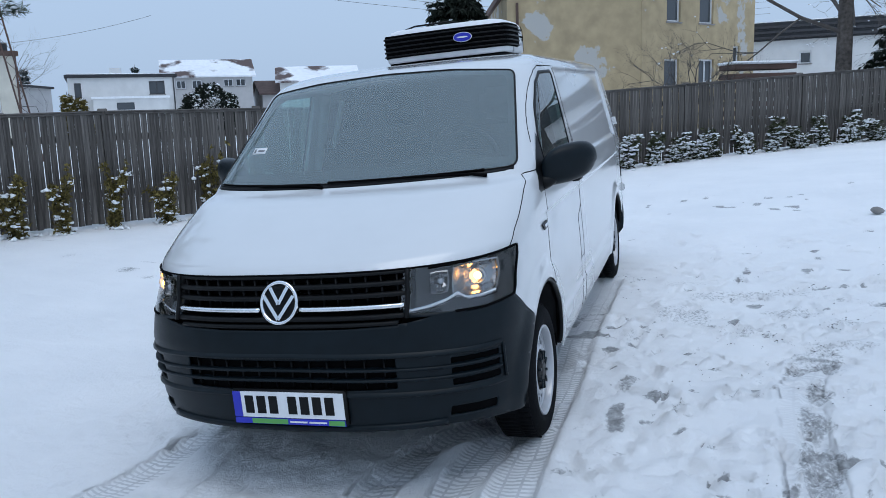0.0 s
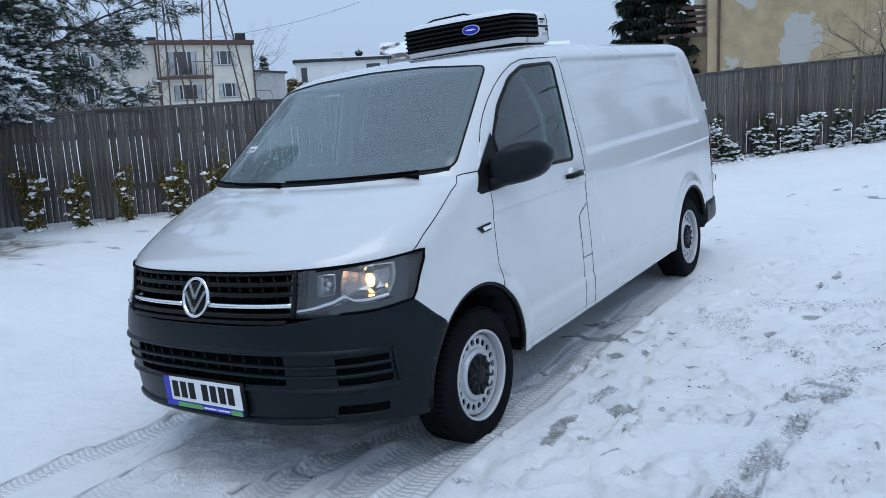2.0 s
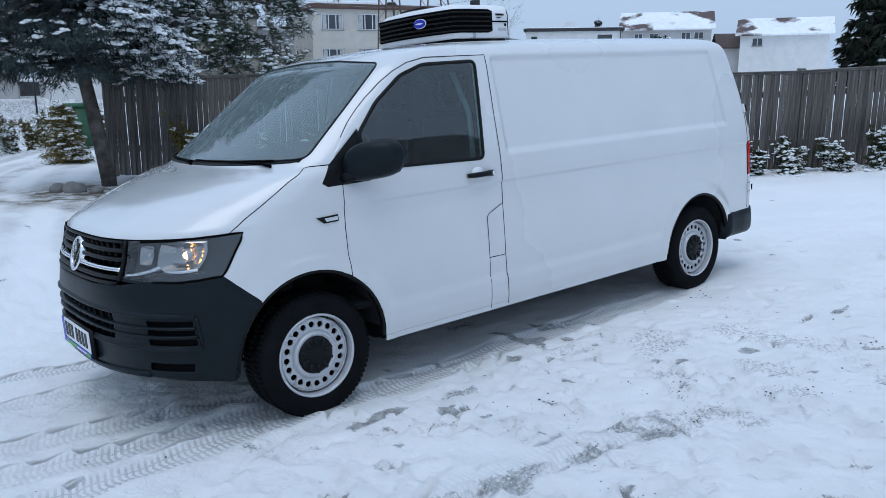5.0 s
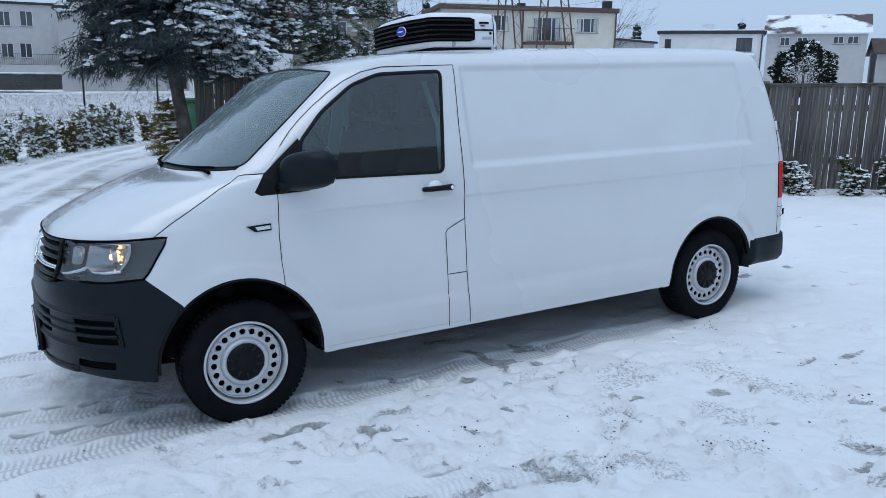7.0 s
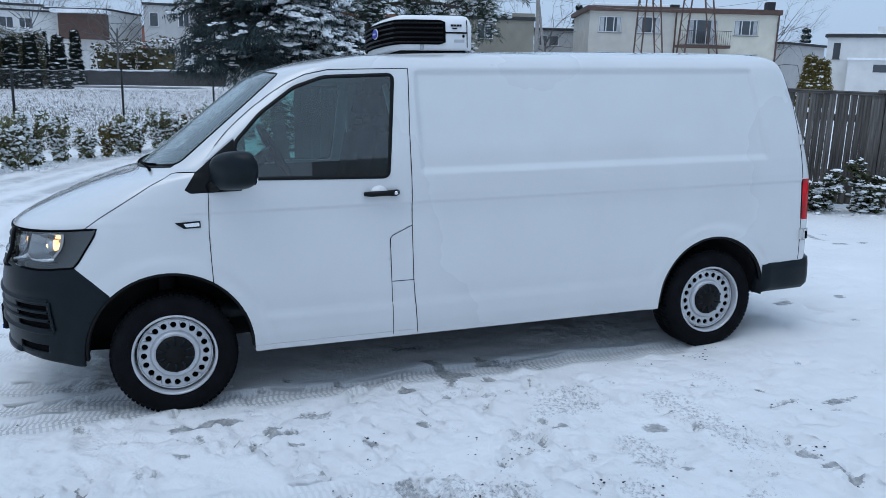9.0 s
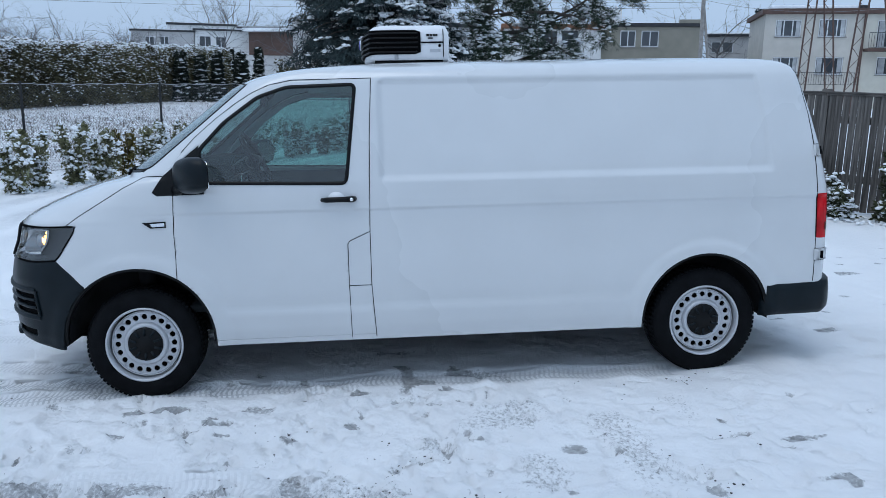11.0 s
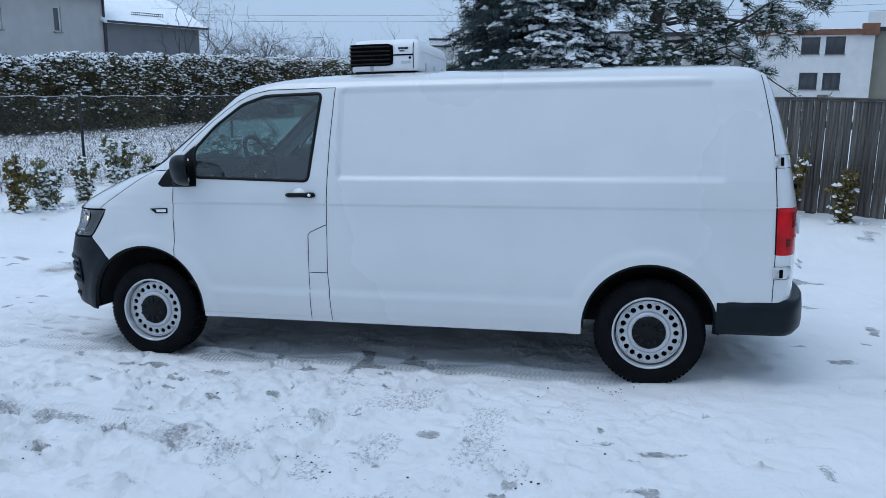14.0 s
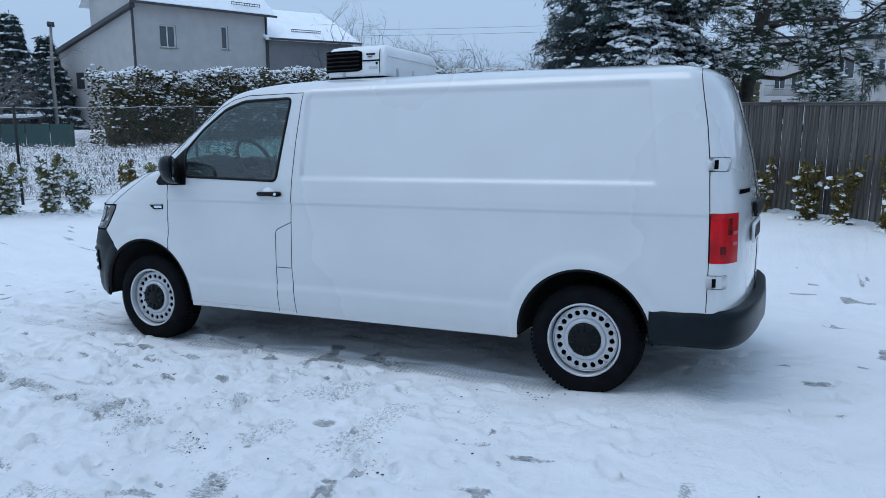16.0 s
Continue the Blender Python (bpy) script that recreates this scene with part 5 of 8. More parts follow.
def van_rear():
    # bumper: a swept section from arch to arch
    path = [(float(half_width(y, 0.5)), y) for y in (3.77, 3.85, 3.93, 4.00)]
    for k in range(1, 12):
        t = math.pi / 2 * k / 12
        y = float(TAIL(0.5)) - TAIL_D + TAIL_D * math.sin(t) ** (2 / TAIL_N)
        x = math.cos(t) ** (2 / TAIL_N) * float(half_width(y, 0.5))
        if y > 4.05:
            path.append((x, y + 0.055 * float(smoothstep(4.05, 4.25, y))))
    path = path + [(0, path[-1][1] + 0.01)] + [(-x, y) for x, y in path[::-1]]
    sec = [(-0.05, 0.548), (-0.004, 0.552), (0.010, 0.540), (0.015, 0.500), (0.015, 0.43), (0.010, 0.385), (-0.015, 0.352), (-0.08, 0.340)]
    b = bmesh.new()
    prev = None
    for k, (x, y) in enumerate(path):
        p0, p1 = path[max(0, k - 1)], path[min(len(path) - 1, k + 1)]
        t = Vector((p1[0] - p0[0], p1[1] - p0[1], 0)).normalized()
        nrm = Vector((t.y, -t.x, 0))
        if nrm.dot(Vector((x, y - 3.4, 0))) < 0:
            nrm = -nrm
        lift = 0.02 * smoothstep(3.8, 4.3, y)
        row = [b.verts.new(Vector((x, y, z + lift * (z > 0.5))) + nrm * d) for d, z in sec]
        if prev:
            for i in range(len(sec) - 1):
                b.faces.new((prev[i], row[i], row[i + 1], prev[i + 1]))
        else:
            b.faces.new(row)
        prev = row
    b.faces.new(prev[::-1])
    bmesh.ops.recalc_face_normals(b, faces=b.faces)
    part("rear_bumper", b, M_PLASTIC, van, "dark grey plastic rear bumper")
    b = bmesh.new()
    tube(b, [(0, tail_y(0, z) + 0.001, z) for z in np.linspace(0.57, 1.86, 30)], 0.002, 5)
    part("panel_gap", b, M_GAP, van)
    b = bmesh.new()
    g = [[b.verts.new((x, tail_y(x, z) + 0.012, z)) for x in np.linspace(-0.42, 0.42, 18)] for z in (1.055, 1.075, 1.125, 1.140)]
    for r0, r1 in zip(g, g[1:]):
        for k in range(17):
            b.faces.new((r0[k], r0[k + 1], r1[k + 1], r1[k]))
    part("rear_handle_bar", thicken(b, 0.015), M_BLACK, van, "black rear door grip strip")
    b = bmesh.new()
    box(b, (0.0, tail_y(0.26, 1.0) + 0.002, 0.91), (0.52, tail_y(0.26, 1.0) + 0.018, 1.025), None, 0.004)
    pl = part("rear_plate", b, M_PLATE, van, "white rear number plate")
    for k in range(7):
        b = bmesh.new()
        box(b, (0.05 + k * 0.062, tail_y(0.26, 1.0) + 0.017, 0.93), (0.09 + k * 0.062, tail_y(0.26, 1.0) + 0.021, 1.005))
        part("plate_bar", b, M_BLACK, pl, smooth=False)


def rear_lettering():
    for k in range(6):
        b = bmesh.new()
        x0 = 0.44 + 0.048 * k
        box(b, (x0, tail_y(x0, 1.21) - 0.002, 1.200), (x0 + 0.034, tail_y(x0, 1.21) + 0.006, 1.224))
        part("lettering_bar", b, M_GAP, van, smooth=False)


def patch(bm, x0, x1, z0, z1, lift):
    """A thin sheet lying on the windscreen's outside."""
    g = [[bm.verts.new((x, nose_y(x, z) - lift, z)) for x in np.linspace(x0, x1, 4)] for z in (z0, z1)]
    for k in range(3):
        bm.faces.new((g[0][k], g[0][k + 1], g[1][k + 1], g[1][k]))
    thicken(bm, 0.001)


def van_screen():
    b = bmesh.new()
    ring = [(x, nose_y(x, z) - 0.002, z) for x, z in dense(WSCREEN + [WSCREEN[0]], 0.03)]
    tube(b, ring[:-1], 0.006, 6, True)
    part("screen_seal", b, M_BLACK, van, "black windscreen seal")
    b = bmesh.new()
    edge = dense(WSCREEN + [WSCREEN[0]], 0.03)[:-1]
    inset = [(x * 0.955, 1.575 + (z - 1.575) * 0.90) for x, z in edge]
    ra, rb = [[b.verts.new((x, nose_y(x, z) + 0.006, z)) for x, z in line_] for line_ in (edge, inset)]
    for k in range(len(edge)):
        b.faces.new((ra[k], ra[(k + 1) % len(edge)], rb[(k + 1) % len(edge)], rb[k]))
    part("screen_border", b, M_SEAT, van, "dark printed border of the windscreen")
    b = bmesh.new()
    foot = lambda x: 1.3275 + 0.0145 * abs(x / 0.836) ** 1.6
    g = [[b.verts.new((x, nose_y(x, foot(x) + z) + o, foot(x) + z)) for x in np.linspace(-0.825, 0.825, 44)] for z, o in ((-0.017, -0.001), (-0.010, -0.005), (0.004, -0.005))]
    for r0, r1 in zip(g, g[1:]):
        for k in range(43):
            b.faces.new((r0[k], r0[k + 1], r1[k + 1], r1[k]))
    part("cowl", thicken(b, 0.008), M_BLACK, van, "black cowl at the foot of the windscreen")
    for xs in ((-0.775, -0.12), (-0.08, 0.70)):
        b = bmesh.new()
        pts = [(x, nose_y(x, z) - 0.014, z) for x, z in [(xs[0] + (xs[1] - xs[0]) * t, foot(xs[0] + (xs[1] - xs[0]) * t) + 0.009 - 0.006 * t) for t in np.linspace(0, 1, 12)]]
        tube(b, pts, 0.006, 6)
        x = xs[1]
        tube(b, [(x + 0.02, nose_y(x, 1.315) - 0.010, 1.315), (x - 0.06, nose_y(x - 0.06, 1.328) - 0.018, 1.328), (x - 0.36, nose_y(x - 0.36, 1.338) - 0.022, 1.338)], [0.009, 0.007, 0.005], 6)
        part("wiper", b, M_GAP, van, "black windscreen wiper")
    b = bmesh.new()
    patch(b, -0.665, -0.565, 1.492, 1.522, 0.0022)
    st = part("windscreen_sticker", b, M_PLATE, van, "small white windscreen sticker with dark print")
    for x0, x1, z0, z1 in ((-0.655, -0.642, 1.498, 1.517), (-0.628, -0.578, 1.503, 1.512)):
        b = bmesh.new()
        patch(b, x0, x1, z0, z1, 0.0035)
        part("lettering_bar", b, M_DGREY, st)


def van_cabin():
    # bulkhead, floor, headlining
    b = bmesh.new()
    xs = [(HALF(z) - 0.05, z) for z in np.linspace(0.36, 1.86, 14)]
    prism(b, [(x, z) for x, z in xs] + [(-x, z) for x, z in xs[::-1]], lambda u, v, d: (u, 1.46 + d, v), 0.03)
    part("bulkhead", b, M_CABIN, van, "grey partition behind the seats", False)
    b = bmesh.new()
    box(b, (-0.85, -0.1, 0.50), (0.85, 1.46, 0.54))
    part("cabin_floor", b, M_SEAT, van)
    # unseen panel, added to stop headlamp light leaking into the cab
    b = bmesh.new()
    box(b, (-0.90, 0.445, 0.32), (0.90, 0.465, 1.10))
    part("firewall", b, M_GAP, van)
    b = bmesh.new()
    g = [[b.verts.new((x, y, 1.868 - 0.05 * (abs(x) / 0.7) ** 3 - 0.02 * max(0, 1.0 - y))) for x in np.linspace(-0.72, 0.72, 12)] for y in np.linspace(0.92, 1.46, 6)]
    for r0, r1 in zip(g, g[1:]):
        for k in range(11):
            b.faces.new((r0[k], r0[k + 1], r1[k + 1], r1[k]))
    part("headlining", b, M_LINING, van)
    # dashboard with a hump before the driver
    b = bmesh.new()
    prof = [(-0.09, 1.285), (0.12, 1.355), (0.26, 1.375), (0.42, 1.355), (0.50, 1.29), (0.54, 1.17), (0.50, 0.95), (0.48, 0.70), (0.30, 0.62)]
    prev = None
    for x in np.linspace(-0.84, 0.84, 30):
        hump = 0.045 * math.exp(-((x - 0.42) / 0.20) ** 2)
        bow = nose_y(x, 1.34) - nose_y(0, 1.34)
        row = [b.verts.new((x, max(y, bow - 0.085) if y < 0.1 else max(y, bow + 0.02), z + hump * (z > 1.2))) for y, z in prof]
        if prev:
            for k in range(len(prof) - 1):
                b.faces.new((prev[k], row[k], row[k + 1], prev[k + 1]))
        prev = row
    da = part("dashboard", b, M_SEAT, van, "dark grey dashboard")
    b = bmesh.new()
    m = Matrix.Translation((0.42, 0.66, 1.365)) @ Matrix.Rotation(radians(-62), 4, "X")
    tube(b, [m @ Vector((0.185 * math.cos(t), 0.185 * math.sin(t), 0)) for t in [2 * math.pi * k / 36 for k in range(36)]], 0.016, 8, True)
    tube(b, [m @ Vector((-0.18, 0, 0)), m @ Vector((0, -0.01, -0.03)), m @ Vector((0.18, 0, 0))], [0.018, 0.05, 0.018], 8)
    tube(b, [m @ Vector((0, -0.02, -0.02)), m @ Vector((0, 0.0, -0.30))], 0.035, 8)
    part("steering_wheel", b, M_BLACK, van, "black steering wheel")
    b = bmesh.new()
    box(b, (0.28, 0.535, 1.19), (0.02, 0.55, 1.27), None, 0.004)
    part("dash_vent", b, M_CHROME, da)
    for x, wd in ((0.45, 0.25), (-0.20, 0.21), (-0.62, 0.21)):
        b = bmesh.new()
        box(b, (x - wd, 0.78, 0.78), (x + wd, 1.28, 0.95), None, 0.05)
        st = part("seat", b, M_SEAT, van, "dark grey cloth cab seat")
        b = bmesh.new()
        mb = Matrix.Translation((x, 1.26, 0.90)) @ Matrix.Rotation(radians(-12), 4, "X")
        box(b, (-wd, -0.06, 0.0), (wd, 0.08, 0.62), mb, 0.05)
        part("backrest", b, M_SEAT, st)
        b = bmesh.new()
        box(b, (-0.13, -0.05, 0.66), (0.13, 0.05, 0.86), mb, 0.04)
        part("headrest", b, M_SEAT, st)
        b = bmesh.new()
        box(b, (x - wd + 0.03, 0.85, 0.53), (x + wd - 0.03, 1.25, 0.80), None, 0.02)
        part("seat_base", b, M_BLACK, st)
    for s in (1, -1):
        b = bmesh.new()
        g = [[b.verts.new((s * (hull_x(y, z) - 0.07), y, z)) for y in np.linspace(0.26, 1.40, 20)] for z in np.linspace(0.82, 1.225, 8)]
        for r0, r1 in zip(g, g[1:]):
            for k in range(19):
                b.faces.new((r0[k], r0[k + 1], r1[k + 1], r1[k]))
        part("door_card", b, M_CABIN, van)
        b = bmesh.new()
        tube(b, [(s * (hull_x(1.37, z) - 0.06), 1.36 + 0.02 * (z - 1.2), z) for z in np.linspace(1.2, 1.80, 8)], 0.04, 8)
        part("pillar_trim", b, M_LINING, van, "pale pillar trim")
        b = bmesh.new()
        tube(b, [(s * 0.60, 1.30, 1.75), (s * 0.70, 1.33, 1.50), (s * 0.72, 1.34, 1.0)], 0.018, 6)
        part("seat_belt", b, M_LINING, van)
    b = bmesh.new()
    box(b, (-0.13, 0.66, 1.70), (0.13, 0.685, 1.77), None, 0.008)
    part("inner_mirror", b, M_BLACK, van)


def roof_unit():
    """Flat refrigeration unit on the roof: white shell, black slatted mouth that wraps round both ends."""
    u = new("roof_cooling_unit")
    u.parent = van
    u.location, u.scale = (0.12, 0, -0.027), (0.70, 1, 1)
    tagged(u, "white roof refrigeration unit with black slatted front")
    W, z0 = 0.60, 1.975
    b = bmesh.new()
    outline = [(-0.60, 1.47), (-0.575, 1.40), (-0.30, 1.365), (0, 1.355), (0.30, 1.365), (0.575, 1.40), (0.60, 1.47), (0.606, 1.75), (0.604, 1.875), (-0.604, 1.875), (-0.606, 1.75)]
    outline = rounded(outline, 0.04, 3)
    levels = [(1.985, 0.985), (2.0, 1.0), (2.08, 1.0), (2.13, 0.99), (2.165, 0.965), (2.188, 0.91), (2.197, 0.82), (2.202, 0.5), (2.203, 0.02)]
    prev = None
    for z, k in levels:
        row = []
        for x, y in outline:
            drop = 0.0
            row.append(b.verts.new((x * k, 1.66 + (y - 1.66) * (k if k < 0.99 else 1), z - drop)))
        if prev:
            for i in range(len(row)):
                b.faces.new((prev[i], prev[(i + 1) % len(row)], row[(i + 1) % len(row)], row[i]))
        else:
            b.faces.new(row[::-1])
        prev = row
    b.faces.new(prev)
    part("unit_shell", b, M_WHITEPL, u, "white moulded plastic shell")
    # mouth
    def around(t):
        """Path of the mouth from the right end round the front to the left end."""
        pts = [(-0.612, 1.70), (-0.612, 1.50), (-0.600, 1.43), (-0.57, 1.392), (-0.30, 1.357), (0, 1.347), (0.30, 1.357), (0.57, 1.392), (0.600, 1.43), (0.612, 1.50), (0.612, 1.70)]
        ln = [0]
        for p, q in zip(pts, pts[1:]):
            ln.append(ln[-1] + math.hypot(q[0] - p[0], q[1] - p[1]))
        s = t * ln[-1]
        return float(np.interp(s, ln, [p[0] for p in pts])), float(np.interp(s, ln, [p[1] for p in pts]))
    b = bmesh.new()
    n = 60
    g = []
    for z in (2.018, 2.03, 2.15, 2.162):
        row = []
        for k in range(n + 1):
            t = k / n
            inset = 0.02 if z in (2.018, 2.162) else 0.0
            x, y = around(inset + t * (1 - 2 * inset))
            row.append(b.verts.new((x * 1.002, y - 0.001, z)))
        g.append(row)
    for r0, r1 in zip(g, g[1:]):
        for k in range(n):
            b.faces.new((r0[k], r0[k + 1], r1[k + 1], r1[k]))
    part("unit_mouth", thicken(b, 0.01), M_GAP, u, "black recessed mouth")
    for z in (2.032, 2.060, 2.088, 2.116, 2.144):
        b = bmesh.new()
        prev = None
        for k in range(n + 1):
            x, y = around(0.01 + 0.98 * k / n)
            e = Vector((x, (y - 1.75) * 0.8, 0)).normalized() * 0.014
            row = [b.verts.new(q) for q in (Vector((x, y, z - 0.005)), Vector((x, y, z - 0.007)) + e, Vector((x, y, z + 0.002)) + e, Vector((x, y, z + 0.005)))]
            if prev:
                for i in range(4):
                    b.faces.new((prev[i], prev[(i + 1) % 4], row[(i + 1) % 4], row[i]))
            prev = row
        bmesh.ops.recalc_face_normals(b, faces=b.faces)
        part("unit_slat", b, M_BLACK, u)
    x, y = 0.0, 1.328
    for nm, ra, rb, m, o in (("emblem_rim", 0.062, 0.031, M_PLATE, 0.0), ("emblem", 0.058, 0.027, M_BLUE, 0.003), ("emblem_bar", 0.036, 0.005, M_PLATE, 0.006)):
        b = bmesh.new()
        prism(b, [(ra * math.cos(t), rb * math.sin(t)) for t in [2 * math.pi * k / 28 for k in range(28)]], lambda p, q, d: (0.21 + p / 0.70, y + 0.006 - o - d, 2.098 + q), 0.006)
        part(nm, b, m, u, "blue oval emblem" if nm == "emblem" else "", smooth=False)
    for s in (1, -1):
        b = bmesh.new()
        box(b, (s * 0.606, 1.70, 2.083), (s * 0.614, 1.835, 2.092))
        part("shell_gap", b, M_GAP, u, smooth=False)
        b = bmesh.new()
        tube(b, [(s * 0.607, 1.838, 2.0), (s * 0.607, 1.838, 2.13), (s * 0.59, 1.838, 2.165)], 0.003, 5)
        part("shell_gap", b, M_GAP, u)
        for y0, y1, z0, z1 in ((1.735, 1.752, 2.125, 2.137), (1.756, 1.770, 2.125, 2.137), (1.774, 1.788, 2.125, 2.137), (1.791, 1.803, 2.125, 2.137), (1.745, 1.775, 2.110, 2.116)):
            b = bmesh.new()
            box(b, (s * 0.603, y0, z0), (s * 0.611, y1, z1))
            part("lettering_bar", b, M_BLACK, u, smooth=False)
        b = bmesh.new()
        box(b, (s * 0.606, 1.755, 2.03), (s * 0.610, 1.82, 2.048))
        part("rating_label", b, M_STEEL, u, smooth=False)
        b = bmesh.new()
        lathe(b, [(s * 0.606, 0.009), (s * 0.612, 0.008), (s * 0.612, 0.0001)], "x", 14, (0, 1.815, 2.068))
        part("latch", b, M_GAP, u)
        for yy in (1.55,):
            b = bmesh.new()
            box(b, (s * 0.575, yy - 0.012, 1.985), (s * (0.607 - 0.10 * max(0, yy - 1.95)), yy + 0.012, 2.03), None, 0.004)
            part("shell_foot", b, M_STEEL, u)
    b = bmesh.new()
    box(b, (-0.56, 1.42, 1.960), (0.56, 1.84, 1.990), None, 0.004)
    part("unit_base", b, M_BLACK, u, "dark mounting base")
    # moulded ribs at the foot of the back
    for x in (-0.34, 0.0, 0.34):
        b = bmesh.new()
        box(b, (x - 0.018, 1.870, 1.992), (x + 0.018, 1.884, 2.045), None, 0.005)
        part("shell_rib", b, M_STEEL, u)
    b = bmesh.new()
    tube(b, [(-0.55, 1.878, 2.118), (0, 1.880, 2.120), (0.55, 1.878, 2.118)], 0.006, 5)
    part("shell_crease", b, M_WHITEPL, u)
    b = bmesh.new()
    tube(b, [(-0.45, 1.50, 2.195), (-0.3, 1.46, 2.212), (0.05, 1.45, 2.215), (0.1, 1.5, 2.2)], 0.006, 5)
    part("cable", b, M_BLACK, u, "thin black cable on top")


van_seams()
van_front()
van_underside()
for side_sign in (1, -1):
    for axle_y in (0.027, 3.392):
        build_wheel(side_sign, axle_y)
van_side_fittings()
van_rear()
rear_lettering()
van_screen()
van_cabin()
roof_unit()

# ---- plants ----
def sprays(name, centres, dirs, length, width, material, parent=None, droop=0.25, seed=0):
    """Many small bent leaf blades: centres and directions as arrays."""
    rng = np.random.RandomState(seed)
    c, d = np.asarray(centres, float), np.asarray(dirs, float)
    n = len(c)
    d = d / (np.linalg.norm(d, axis=1, keepdims=True) + 1e-9)
    r = rng.normal(size=(n, 3))
    s = np.cross(d, r)
    s /= np.linalg.norm(s, axis=1, keepdims=True) + 1e-9
    L = length * rng.uniform(0.6, 1.3, (n, 1))
    Wd = width * rng.uniform(0.6, 1.3, (n, 1))
    tip = c + d * L - np.array([0, 0, 1]) * L * droop
    mid = c + d * L * 0.45
    v = np.stack([c, mid + s * Wd, tip, mid - s * Wd], 1).reshape(-1, 3)
    f = np.arange(n * 4).reshape(n, 4)
    me = bpy.data.meshes.new(name)
    me.from_pydata(v.tolist(), [], f.tolist())
    me.materials.append(material)
    ob = new(name, me)
    ob.parent = parent
    return ob


def puffs(name, centres, sizes, material, parent=None, flat=0.55, seed=0):
    """Small lumps of snow, each an uneven eight-sided dome."""
    rng = np.random.RandomState(seed)
    c = np.asarray(centres, float)
    n = len(c)
    base = np.array([[0, 0, 1]] + [[math.cos(t), math.sin(t), 0.25] for t in np.arange(6) * math.pi / 3] + [[0.75 * math.cos(t + 0.5), 0.75 * math.sin(t + 0.5), -0.55] for t in np.arange(6) * math.pi / 3])
    v = base[None] * rng.uniform(0.7, 1.3, (n, 13, 1)) * np.asarray(sizes, float).reshape(n, 1, 1)
    v[:, :, 2] *= flat
    v = v + c[:, None]
    f = []
    for k in range(6):
        f.append((0, 1 + k, 1 + (k + 1) % 6))
        f.append((1 + k, 7 + k, 1 + (k + 1) % 6))
        f.append((7 + k, 7 + (k + 1) % 6, 1 + (k + 1) % 6))
    F = (np.array(f)[None] + (np.arange(n) * 13)[:, None, None]).reshape(-1, 3)
    me = bpy.data.meshes.new(name)
    me.from_pydata(v.reshape(-1, 3).tolist(), [], F.tolist())
    me.polygons.foreach_set("use_smooth", [True] * len(me.polygons))
    me.materials.append(material)
    ob = new(name, me)
    ob.parent = parent
    return ob


def shrub(seed, height, leaf, snow_share, spread):
    """A young garden shrub: a few stems, leafy sprays and caps of snow."""
    rng = np.random.RandomState(seed)
    o = new("shrub")
    b = bmesh.new()
    cs, ds, tops = [], [], []
    for k in range(rng.randint(5, 8)):
        a = rng.uniform(0, 6.28)
        h = height * rng.uniform(0.55, 1.0)
        lean = spread * rng.uniform(0.3, 1.0)
        pts = [Vector((lean * t ** 1.3 * math.cos(a), lean * t ** 1.3 * math.sin(a), h * t)) for t in (0, 0.35, 0.7, 1.0)]
        tube(b, pts, [0.010, 0.008, 0.006, 0.003], 4)
        for q in range(30 if leaf is M_THUJA else 40):
            t = rng.uniform(0.06, 1.0)
            p = np.array([lean * t ** 1.3 * math.cos(a), lean * t ** 1.3 * math.sin(a), h * t])
            tw = rng.normal(size=3) * np.array([1, 1, 0.5])
            tw = tw / np.linalg.norm(tw) * spread * 0.5 * (1.15 - t * 0.75) * rng.uniform(0.3, 1.0)
            for w in range(8 if leaf is M_THUJA else 14):
                s = rng.uniform(0.2, 1.0)
                cs.append(p + tw * s + rng.normal(size=3) * 0.012)
                ds.append(tw + rng.normal(size=3) * 0.12 + np.array([0, 0, 0.10]))
            heap = math.sin(7.3 * a + 11.0 * t) + 0.6 * math.sin(3.1 * a + 23.0 * t + seed)
            if rng.rand() < snow_share * (0.25 + 0.75 * (heap > 0.35)):
                c0 = p + tw * rng.uniform(0.5, 1.05) + np.array([0, 0, 0.025])
                for w in range(6):
                    tops.append(c0 + rng.normal(size=3) * np.array([0.030, 0.030, 0.010]))
    part("stem", b, M_TWIG, o)
    tagged(sprays("foliage", cs, ds, 0.060, 0.015, leaf, o, 0.2, seed), kind="stuff")
    tops += [np.array([rng.normal() * spread * 0.5, rng.normal() * spread * 0.5, 0.02]) for _ in range(int(40 * snow_share) + 22)]
    tagged(puffs("snow_cap", tops, rng.uniform(0.22, 1.0, len(tops)) ** 1.4 * 0.040, M_SNOW, o, 0.6, seed), kind="stuff")
    return o


